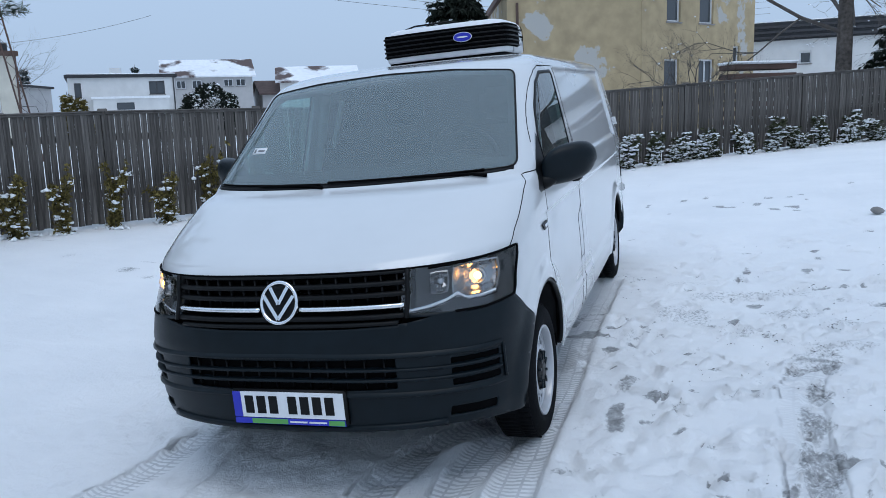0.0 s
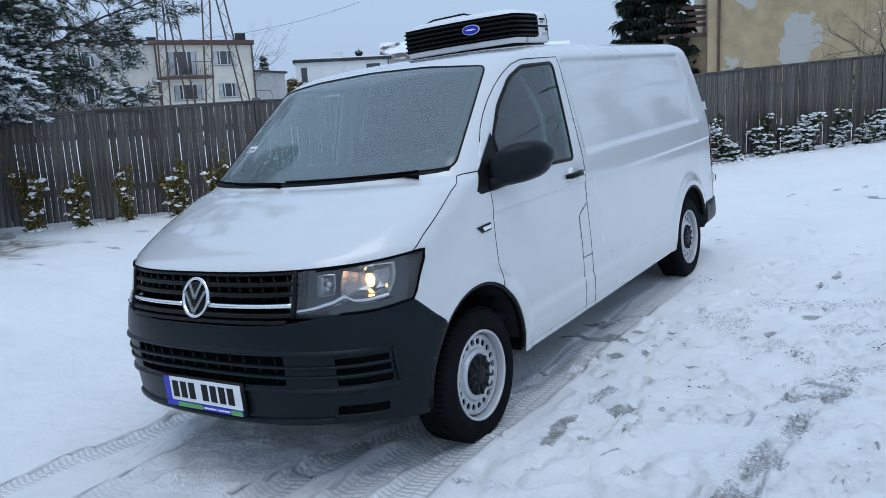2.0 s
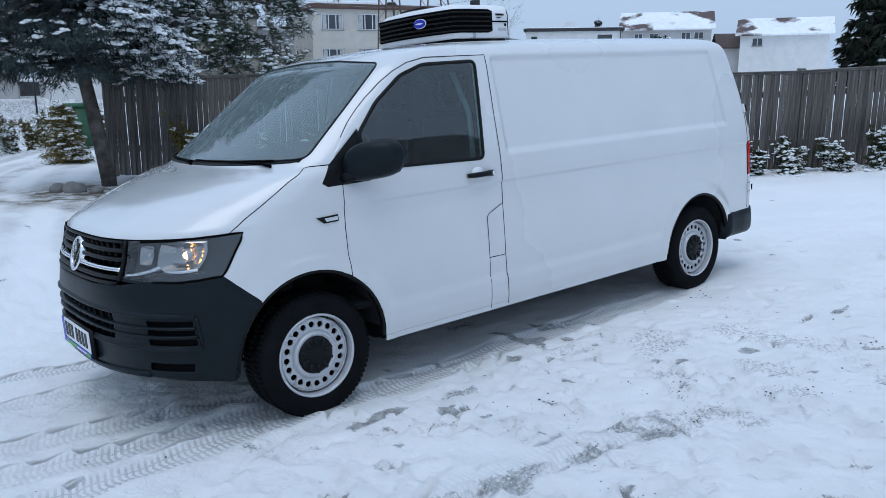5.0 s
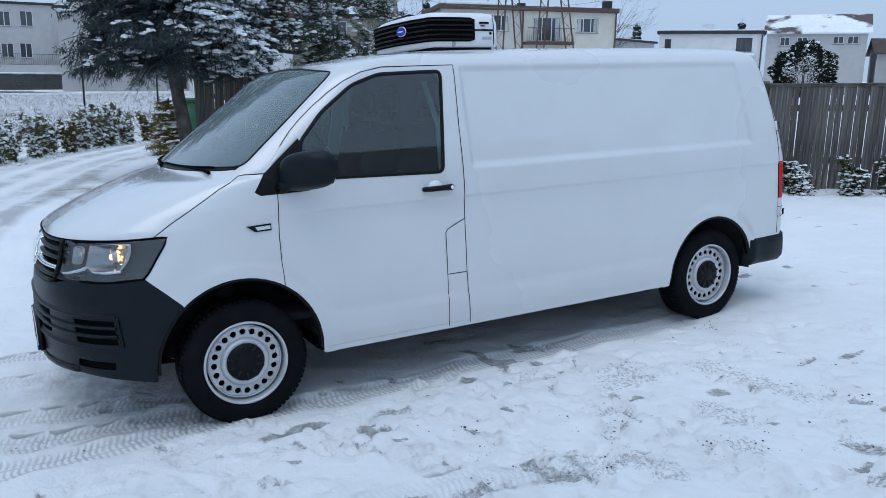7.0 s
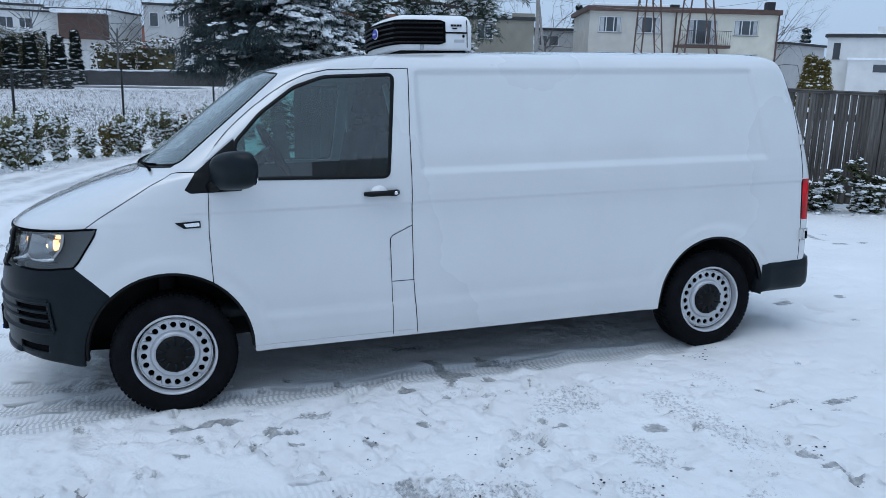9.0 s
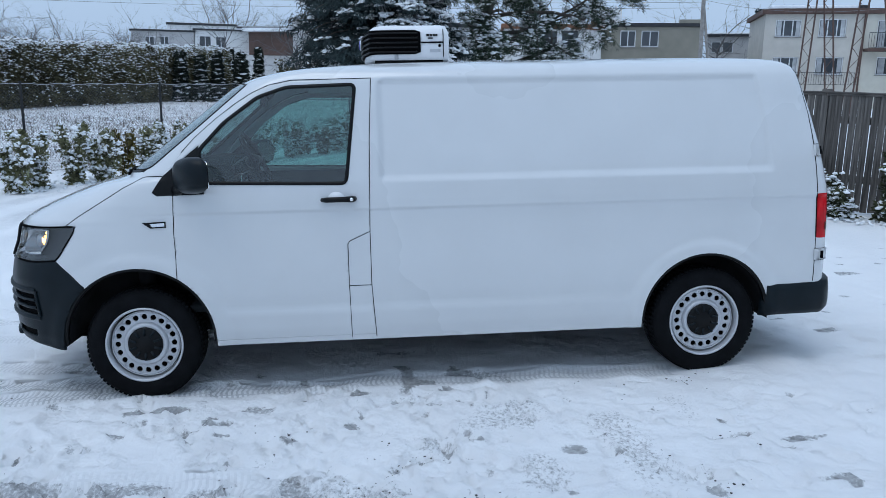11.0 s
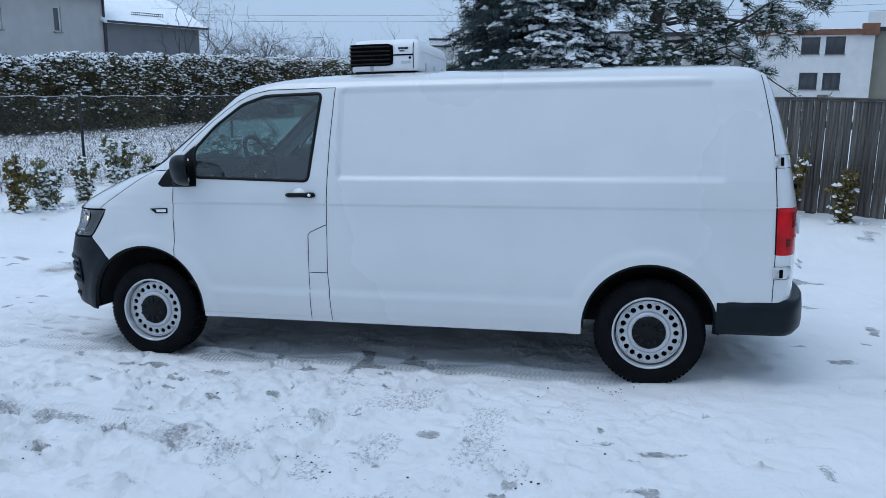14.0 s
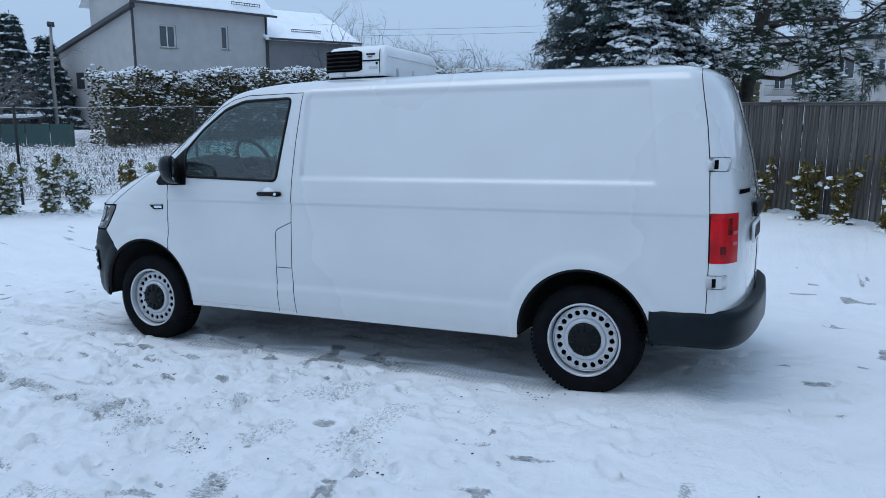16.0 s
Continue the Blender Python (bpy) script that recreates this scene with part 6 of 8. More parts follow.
def conifer(base, height, radius, first, seed, needles, name, label, snow=1.0, layers=24, per=11, blade=0.13, girth=0.17, lean=(0, 0), fine=1):
    """A spruce: straight trunk, tiers of drooping boughs, hanging needle sprays and snow on the boughs."""
    rng = np.random.RandomState(seed)
    o = thing(name, label, "tree", Matrix.Translation(base))
    b = bmesh.new()
    zs = np.linspace(-0.3, height, 22)
    tube(b, [(0.03 * math.sin(z) + lean[0] * max(0, 1 - max(0, z) / 2.2), 0.03 * math.cos(z * 1.3) + lean[1] * max(0, 1 - max(0, z) / 2.2), z) for z in zs], [girth * (1 - 0.93 * max(0, z) / height) for z in zs], 10)
    part("trunk", b, M_BARK, o)
    b = bmesh.new()
    cs, ds, sn, ss = [], [], [], []
    for i in range(layers):
        z = first + (height - first) * (i / layers) ** 1.15
        R = radius * (1 - ((z - first) / (height - first)) ** 1.1) + 0.12
        for k in range(per):
            a = 2 * math.pi * (k + rng.uniform(-0.35, 0.35)) / per + i * 0.7
            ln = R * rng.uniform(0.72, 1.12)
            rise, sag = (rng.uniform(0.0, 0.12), rng.uniform(0.12, 0.26)) if fine == 1 else (rng.uniform(0.0, 0.16), rng.uniform(0.16, 0.36))
            zz = z + rng.uniform(-0.12, 0.12) * fine
            f = lambda t: np.array([ln * t * math.cos(a), ln * t * math.sin(a), zz + rise * ln * t - sag * ln * t * t])
            tube(b, [f(t) for t in (0, 0.35, 0.7, 1.0)], [0.022, 0.016, 0.010, 0.004], 4)
            side = np.array([-math.sin(a), math.cos(a), 0])
            m = int(22 * ln) + 5
            for q in range(m):
                t = rng.uniform(0.16, 1.02)
                w = (0.34 * ln * (1.1 - t) + 0.06) * rng.uniform(-1, 1)
                p = f(t) + side * w + np.array([0, 0, -abs(w) * 0.25 - (fine - 1) * 0.16 * rng.rand() ** 2])
                out = (f(min(1, t + 0.05)) - f(t)) * 6 + side * np.sign(w) * 0.5
                for r in range(11 if fine == 1 else 20):
                    cs.append(p + rng.normal(size=3) * np.array([0.055, 0.055, 0.03]))
                    ds.append(out + rng.normal(size=3) * 0.35 + np.array([0, 0, -0.15]))
                if rng.rand() < 0.5 * snow * (0.35 + t) * (0.4 + 1.2 * (math.sin(a * 3.1 + z * 2.3) > 0)) * (1.0 if fine == 1 else 0.18 + 2.2 * max(0.0, math.sin(a))):
                    for r in range(4 if fine == 1 else 12):
                        sn.append(p + np.array([0, 0, 0.03]) + out * rng.uniform(-0.10, 0.16) + rng.normal(size=3) * np.array([0.03, 0.03, 0.010]))
                        ss.append((0.015 + (0.038 if fine == 1 else 0.042) * rng.rand() ** 2) * (1.0 if fine > 1 else max(1.0, blade / 0.10)))
    part("boughwork", b, M_BARK, o)
    tagged(sprays("needles", cs, ds, blade, blade * (0.13 if fine == 1 else 0.085), needles, o, 0.35, seed), kind="stuff")
    if sn:
        tagged(puffs("snow_load", sn, ss, M_SNOW, o, 0.45, seed), kind="stuff")
    return o


def round_bush(base, radius, height, seed):
    """A broad, round-headed evergreen with snow lying in its crown."""
    rng = np.random.RandomState(seed)
    o = thing("round_evergreen", "broad dark round evergreen with snow beside the pale house", "tree", Matrix.Translation(base))
    b = bmesh.new()
    tube(b, [(0, 0, -0.3), (0.05, 0, 1.2), (0, 0, height * 0.6)], [0.16, 0.14, 0.06], 8)
    part("trunk", b, M_BARK, o)
    n = 5200
    d = rng.normal(size=(n, 3))
    d /= np.linalg.norm(d, axis=1, keepdims=True)
    lump = 1 + 0.13 * np.sin(d[:, 0] * 6 + seed) * np.cos(d[:, 2] * 7) + 0.08 * np.sin(d[:, 1] * 11)
    c = d * np.array([radius, radius, height * 0.46]) * (lump * rng.uniform(0.72, 1.0, n) ** 0.5)[:, None] + np.array([0, 0, height * 0.52])
    c = c[c[:, 2] > 0.25]
    tagged(sprays("foliage", c, c - np.array([0, 0, height * 0.3]), 0.34, 0.09, M_FIR, o, 0.2, seed), kind="stuff")
    sn = c[(rng.rand(len(c)) < 0.16) & (c[:, 2] > height * 0.4) & (np.sin(c[:, 0] * 3.1 + c[:, 1] * 2.3) > -0.3)]
    tagged(puffs("snow_load", sn + np.array([0, 0, 0.12]), 0.08 + 0.16 * rng.rand(len(sn)) ** 2, M_SNOW, o, 0.5, seed), kind="stuff")
    return o


def limb(bm, p, d, length, r, depth, rng, tips, spread=0.55, bend=0.18):
    """One limb with its forks, for bare and pine crowns."""
    pts, rad = [Vector(p)], [r]
    d = Vector(d).normalized()
    for k in range(3):
        d = (d + Vector(rng.normal(size=3)) * bend).normalized()
        pts.append(pts[-1] + d * length / 3)
        rad.append(r * (1 - 0.16 * (k + 1)))
    tube(bm, pts, rad, 5 if r > 0.03 else 3, cap=False)
    tips.append((pts[-1], d, depth))
    if depth:
        for k in range(rng.randint(2, 4)):
            q = pts[rng.randint(1, 4)]
            nd = (d + Vector(rng.normal(size=3)) * spread).normalized()
            limb(bm, q, nd, length * rng.uniform(0.55, 0.8), r * rng.uniform(0.45, 0.62), depth - 1, rng, tips, spread, bend)


def bare_tree(base, height, seed, name, label, material, depth=5, girth=0.12, snow=True, limbs=6, category="tree"):
    rng = np.random.RandomState(seed)
    o = thing(name, label, category, Matrix.Translation(base))
    b, tips = bmesh.new(), []
    top = Vector((rng.normal() * 0.1, rng.normal() * 0.1, height * 0.5))
    tube(b, [(0, 0, -0.3), top * 0.5, top], [girth, girth * 0.85, girth * 0.6], 8)
    part("trunk", b, M_BARK if girth > 0.1 else material, o)
    b = bmesh.new()
    for k in range(limbs):
        a = 6.28 * k / limbs + rng.uniform(-0.4, 0.4)
        s = top * rng.uniform(0.45, 1.0)
        limb(b, s, (math.cos(a), math.sin(a), rng.uniform(0.4, 1.1)), height * rng.uniform(0.28, 0.42), girth * (0.45 if girth < 0.2 else 0.27), depth - 1, rng, tips)
    part("branchwork", b, material, o)
    if snow:
        pick = [t for t in tips if rng.rand() < 0.5]
        tagged(puffs("snow_load", [np.array(t[0]) for t in pick], rng.uniform(0.02, 0.05, len(pick)), M_SNOW, o, 0.5, seed), kind="stuff")
    return o


def pine(base, seed):
    """A spreading pine with needle tufts at the ends of long snowy limbs."""
    rng = np.random.RandomState(seed)
    o = thing("pine_tree", "broad pine with snow-dusted needle tufts behind the fence", "tree", Matrix.Translation(base))
    b, tips = bmesh.new(), []
    tube(b, [(0, 0, -0.3), (0.05, 0.05, 1.5), (0.02, 0.25, 3.0), (-0.15, 0.65, 4.6), (-0.2, 0.8, 6.2)], [0.15, 0.13, 0.11, 0.08, 0.04], 9)
    part("trunk", b, M_BARK, o)
    b = bmesh.new()
    for z, a, ln, up in ((2.1, 1.35, 2.4, 0.15), (2.3, 0.7, 1.5, 0.1), (2.35, 2.0, 1.6, 0.18), (2.6, 1.6, 2.8, 0.22), (2.6, -0.4, 1.3, 0.2), (2.9, 1.2, 2.9, 0.32), (3.0, 2.6, 1.6, 0.3), (3.2, -1.4, 1.8, 0.2), (3.3, 1.7, 2.2, 0.4), (3.5, 0.4, 1.9, 0.35), (3.6, 1.45, 2.8, 0.35), (3.9, -0.9, 2.0, 0.3), (4.2, 2.4, 1.9, 0.4), (4.3, 1.1, 2.4, 0.4), (4.7, -1.7, 2.0, 0.4), (5.0, 0.6, 1.9, 0.5), (5.3, 3.0, 1.8, 0.5), (5.6, 1.6, 1.7, 0.6)):
        limb(b, (0.03, 0.13 * z - 0.1, z), (math.cos(a), math.sin(a), up), ln * 0.62, 0.042, 4, rng, tips, 0.55, 0.14)
    part("branchwork", b, M_BARK, o)
    cs, ds, sn = [], [], []
    for p, d, dep in tips:
        if dep > 2:
            continue
        for k in range((78, 66, 54)[dep]):
            q = Vector(p) - d * rng.uniform(0, (0.25, 0.40, 0.55)[dep]) + Vector(rng.normal(size=3)) * 0.03
            cs.append(np.array(q))
            ds.append(np.array(d * 0.9) + rng.normal(size=3) * 0.55 + np.array([0, 0, 0.2]))
        for k in range(10):
            if rng.rand() < 0.6:
                sn.append(np.array(Vector(p) - d * rng.uniform(0, 0.35)) + np.array([0, 0, 0.03]) + rng.normal(size=3) * 0.05)
    tagged(sprays("needles", cs, ds, 0.13, 0.0055, M_PINE, o, 0.1, seed), kind="stuff")
    tagged(puffs("snow_load", sn, 0.018 + 0.05 * rng.rand(len(sn)) ** 2, M_SNOW, o, 0.45, seed), kind="stuff")
    return o


def hedge(name, line, height, depth, seed, material, label, density=150, snow=1.0, blade=0.22, rows=1):
    """A clipped hedge along a line of (x, y, extra height): a leafy body with snow on its crown."""
    rng = np.random.RandomState(seed)
    o = thing(name, label, "hedge")
    cs, ds, sn, ss = [], [], [], []
    core = bmesh.new()
    for (x0, y0, h0), (x1, y1, h1) in zip(line, line[1:]):
        ln = math.hypot(x1 - x0, y1 - y0)
        tx, ty = (x1 - x0) / ln, (y1 - y0) / ln
        nx, ny = -ty, tx
        g = float(ground_z(x0, y0))
        for k in range(int(ln * density)):
            u, face = rng.uniform(0, ln), rng.rand()
            H = height + h0 + (h1 - h0) * u / ln + 0.12 * math.sin(u * 1.9 + seed) + 0.08 * math.sin(u * 5.3)
            if face < 0.22:
                v, z, n = rng.uniform(-depth / 2, depth / 2), H + rng.normal() * 0.06, np.array([0, 0, 1.0])
            else:
                sg = -1 if rng.rand() < 0.85 else 1
                z = H * rng.uniform(0.02, 1.0)
                v, n = sg * (depth / 2 + rng.normal() * 0.07 + 0.05 * math.sin(u * 3 + z * 4)), np.array([nx * sg, ny * sg, 0.25])
            if k % 25 == 0 and (x0, y0) == line[0][:2]:
                u, v, n = rng.normal() * 0.07, rng.uniform(-depth / 2, depth / 2), np.array([-tx, -ty, 0.2])
            p = np.array([x0 + tx * u + nx * v, y0 + ty * u + ny * v, g + z])
            cs.append(p)
            ds.append(n + rng.normal(size=3) * 0.6)
            lump = 0.5 + 0.5 * math.sin(u * 2.3 + 3 * math.sin(z * 3.1) + seed)
            if rng.rand() < snow * (0.70 if face < 0.22 else 0.50 * (0.25 + 0.75 * lump) * (z / H) ** 1.5):
                sn.append(p + n * 0.05 + np.array([0, 0, 0.04]))
                ss.append((0.022 + 0.090 * rng.rand() ** 2) * (blade / 0.16))
        m = Matrix.Translation((x0, y0, g)) @ Matrix.Rotation(math.atan2(ty, tx), 4, "Z")
        box(core, (0.25, -depth / 2 + 0.42, 0), (ln, depth / 2 - 0.42, height + min(h0, h1) - 0.35), m, 0.05)
    part("hedge_core", core, material, o)
    tagged(sprays("foliage", cs, ds, blade, blade * 0.27, material, o, 0.15, seed), kind="stuff")
    tagged(puffs("snow_load", sn, ss, M_SNOW, o, 0.5, seed), kind="stuff")
    return o

# ---- fences and the planting along them ----


def along(line, step, start=0.0):
    """Points (x, y, direction) every step metres along a line."""
    out, left = [], start
    for (x0, y0), (x1, y1) in zip(line, line[1:]):
        ln, s = math.hypot(x1 - x0, y1 - y0), left
        while s < ln:
            out.append((x0 + (x1 - x0) * s / ln, y0 + (y1 - y0) * s / ln, math.atan2(y1 - y0, x1 - x0)))
            s += step
        left = s - ln
    return out


def wooden_fence():
    f = thing("wooden_fence", "weathered grey vertical board fence with a capped top", "fence")
    rng = random.Random(3)
    shapes = []
    for k in range(7):
        b = bmesh.new()
        w = rng.uniform(0.0402, 0.0444)
        box(b, (-w, -0.011, 0), (w, 0.011, 1.58), None, 0.004)
        for v in b.verts:
            v.co.x += 0.002 * math.sin(v.co.z * rng.uniform(1.5, 4) + k)
        me = bpy.data.meshes.new("board")
        b.to_mesh(me)
        b.free()
        me.materials.append(M_BOARD)
        shapes.append(me)
    for i, (x, y, a) in enumerate(along(FENCE_LINE, 0.0895)):
        ob = new("board", rng.choice(shapes))
        off = rng.uniform(-0.014, 0.014)
        z = float(ground_z(x, y)) + 0.04 + rng.uniform(-0.01, 0.012)
        ob.matrix_world = Matrix.Translation((x + off * math.sin(a), y - off * math.cos(a), z)) @ Matrix.Rotation(a, 4, "Z") @ Matrix.Rotation(rng.uniform(-0.006, 0.006), 4, "Y") @ Matrix.Diagonal((0.96 if x > -1.2 else 1.0, 1, 1, 1))
        ob.parent = f
    posts = []
    for (x0, y0), (x1, y1) in zip(FENCE_LINE, FENCE_LINE[1:]):
        n = max(1, round(math.hypot(x1 - x0, y1 - y0) / 2.5))
        posts += [(x0 + (x1 - x0) * k / n, y0 + (y1 - y0) * k / n, math.atan2(y1 - y0, x1 - x0)) for k in range(n)]
    posts.append((*FENCE_LINE[-1], posts[-1][2]))
    for (x, y, a), nxt in zip(posts, posts[1:] + [None]):
        b = bmesh.new()
        z = float(ground_z(x, y))
        box(b, (-0.06, -0.05, -0.1), (0.06, 0.05, 1.68), Matrix.Translation((x - 0.10 * math.sin(a), y + 0.10 * math.cos(a), z)) @ Matrix.Rotation(a, 4, "Z"), 0.008)
        part("post", b, M_RAIL, f)
        if nxt:
            z1 = float(ground_z(nxt[0], nxt[1]))
            ln = math.hypot(nxt[0] - x, nxt[1] - y)
            aa = math.atan2(nxt[1] - y, nxt[0] - x)
            pitch = math.atan2(z1 - z, ln)
            m = Matrix.Translation((x, y, z)) @ Matrix.Rotation(aa, 4, "Z") @ Matrix.Rotation(-pitch, 4, "Y")
            for lo, hi, nm in (((0, -0.045, 1.625), (ln, 0.045, 1.648), "cap_board"), ((0, -0.034, 1.595), (ln, -0.014, 1.626), "fascia_board"), ((0, 0.024, 0.42), (ln, 0.066, 0.52), "rail"), ((0, 0.024, 1.22), (ln, 0.066, 1.32), "rail")):
                b = bmesh.new()
                box(b, lo, hi, m, 0.004)
                part(nm, b, M_RAIL, f)
    return f


def wire_fence():
    f = thing("wire_fence", "dark chain-link garden fence with snow on its top wire", "fence")
    top = 1.60
    for x, y, a in along(NET_LINE, 3.0, 0.0):
        b = bmesh.new()
        z = float(ground_z(x, y))
        tube(b, [(x, y, z - 0.1), (x, y, z + top + 0.05)], 0.024, 8)
        part("post", b, M_POST, f)
    b = bmesh.new()
    cell = 0.062
    vs, fs = [], []
    for (x0, y0), (x1, y1) in zip(NET_LINE, NET_LINE[1:]):
        ln = math.hypot(x1 - x0, y1 - y0)
        tx, ty = (x1 - x0) / ln, (y1 - y0) / ln
        z0, z1 = float(ground_z(x0, y0)), float(ground_z(x1, y1))
        pt = lambda u, z: (x0 + tx * u, y0 + ty * u, z0 + (z1 - z0) * u / ln + z)
        tube(b, [pt(u, 0.08) for u in (0, ln)], 0.003, 4)
        bs = bmesh.new()
        tube(bs, [pt(u, top + 0.010 * math.sin(u * 9)) for u in np.arange(0, ln + 0.1, 0.12)], 0.006, 5)
        part("top_wire", bs, M_SNOWWIRE, f, "snow-crusted top wire")
        n = int((ln + top) / cell)
        for k in range(n):
            for s in (1, -1):
                u0 = k * cell - top if s == 1 else k * cell
                a, c = (u0, 0.06), (u0 + s * (top - 0.06), top)
                ua, za, uc, zc = a[0], a[1], c[0], c[1]
                if ua > uc:
                    ua, za, uc, zc = uc, zc, ua, za
                if uc <= 0 or ua >= ln:
                    continue
                if ua < 0:
                    za += (zc - za) * (-ua) / (uc - ua)
                    ua = 0
                if uc > ln:
                    zc = za + (zc - za) * (ln - ua) / (uc - ua)
                    uc = ln
                i = len(vs)
                for (u, z) in ((ua, za), (uc, zc)):
                    p = pt(u, z)
                    for dz, dn in ((0.0018, 0), (-0.0011, 0.0017), (-0.0011, -0.0017)):
                        vs.append((p[0] - ty * dn, p[1] + tx * dn, p[2] + dz))
                fs += [(i, i + 1, i + 4, i + 3), (i + 1, i + 2, i + 5, i + 4), (i + 2, i, i + 3, i + 5)]
    part("bottom_wire", b, M_WIRE, f)
    me = bpy.data.meshes.new("wire_mesh")
    me.from_pydata(vs, [], fs)
    me.materials.append(M_NET)
    ob = new("wire_mesh", me)
    ob.parent = f
    tagged(ob, "diamond wire mesh", kind="stuff")


def plant_rows():
    rng = random.Random(11)
    kinds = []
    for s, h, leaf, snow, sp in ((1, 0.80, M_BOX, 0.85, 0.34), (2, 0.70, M_BOX, 1.0, 0.40), (3, 0.88, M_THUJA, 0.14, 0.26), (4, 1.0, M_THUJA, 0.10, 0.22), (5, 0.75, M_THUJA, 0.20, 0.30), (6, 0.66, M_BOX, 1.0, 0.42), (7, 0.85, M_BOX, 0.8, 0.30), (8, 0.82, M_PALEBOX, 0.95, 0.30), (9, 0.66, M_PALEBOX, 1.2, 0.36)):
        kinds.append(shrub(s, h, leaf, snow, sp))
    used = set()

    def put(k, x, y, size, label, group):
        m = Matrix.Translation((x, y, float(ground_z(x, y)) - 0.01)) @ Matrix.Rotation(rng.uniform(0, 6.28), 4, "Z")
        if k in used:
            o = copy_thing(kinds[k], m)
        else:
            used.add(k)
            o = kinds[k]
            o.matrix_world = m
        tall = k in (2, 3, 4, 7, 8)
        o.scale = (size * (0.95 if tall else 1.12), size * (0.95 if tall else 1.12), size * rng.uniform(1.0, 1.2) if tall else size * rng.uniform(0.78, 1.02))
        tagged(o, label, "shrub", group)

    for i, (x, y, a) in enumerate(along(FENCE_LINE[:-1], 0.66, 1.35)):
        x, y = x + 0.36 * math.sin(a) + rng.uniform(-0.06, 0.06), y - 0.36 * math.cos(a) + rng.uniform(-0.06, 0.06)
        if i < 9:
            k = (2, 4, 3, 4, 2, 3, 4, 2, 3)[i]
            put(k, x, y, rng.uniform(0.9, 1.15), "young yellowed evergreen shrub dusted with snow", "shrubs along the wooden fence")
        else:
            put((0, 1, 5, 6, 1, 0, 5)[i % 7], x, y, rng.uniform(0.85, 1.15), "small green shrub heavy with snow by the board fence", "shrubs along the wooden fence")
    for i, (x, y, a) in enumerate(along(NET_LINE, 0.56, 0.3)):
        x, y = x + 0.50 * math.sin(a) + rng.uniform(-0.1, 0.1), y + 0.95 - 0.50 * math.cos(a) + rng.uniform(-0.1, 0.1)
        put((7, 8, 4, 8, 7)[i % 5], x, y, rng.uniform(0.85, 1.2), "low snowy evergreen shrub beside the wire fence", "shrubs along the wire fence")
    for k in range(len(kinds)):
        if k not in used:
            put(k, -9.5 - k, 8.0, 0.8, "small green shrub heavy with snow", "shrubs along the wooden fence")


wooden_fence()
wire_fence()
plant_rows()

# trees at the end of the board fence
conifer((-8.60, 1.50, 0.12), 8.5, 1.50, 2.0, 21, M_SPRUCE, "spruce_tree", "large blue spruce with snow lying on its boughs", 1.0, 32, 14, 0.085, 0.12, (0.20, 0.20), 2)
pine((-9.75, 3.3, 0.15), 8)
# small conifer before the gap
far_small = conifer((-12.3, 2.1, 0.15), 1.15, 0.36, 0.12, 33, M_THUJA, "young_conifer", "knee-high young conifer beside the driveway", 0.6, 9, 8, 0.06)


def meadow():
    """Dry grass that stands through the snow beyond the wire fence."""
    rng = np.random.RandomState(4)
    cs, ds, sn = [], [], []
    n = 0
    while n < 10000:
        x, y = rng.uniform(-50, 4), rng.uniform(-24, 14)
        side = np.interp(x, [p[0] for p in NET_LINE[::-1]], [p[1] for p in NET_LINE[::-1]]) + max(0.0, -18.6 - x) * 0.94
        if y > side - 0.4 or rng.rand() < 0.7 * (x < -28):
            continue
        n += 1
        z = float(ground_z(x, y))
        for k in range(3):
            cs.append((x + rng.normal() * 0.06, y + rng.normal() * 0.06, z))
            ds.append((rng.normal() * 0.35, rng.normal() * 0.35, 1.0))
        if rng.rand() < 0.8:
            sn.append((x, y, z + rng.uniform(0.0, 0.16)))
    o = sprays("dry_grass", cs, ds, 0.21, 0.008, M_STRAW, None, 0.05, 4)
    tagged(o, "dry grass stalks standing through snow", "grass", kind="stuff")
    q = puffs("snow_on_grass", sn, 0.018 + 0.06 * rng.rand(len(sn)) ** 2, M_SNOW, None, 0.5, 5)
    tagged(q, "lumps of snow on grass tufts", "snow", kind="stuff")


meadow()
hedge("tall_hedge", [(-15.9, -19.0, 0.0), (-21.0, -17.2, 0.15), (-33.0, -17.6, 0.6), (-47.0, -13.5, 0.9), (-59.6, -9.8, 1.2)], 2.45, 1.4, 5, M_HEDGE, "tall clipped evergreen hedge covered with snow", 2300, 1.0, 0.14)

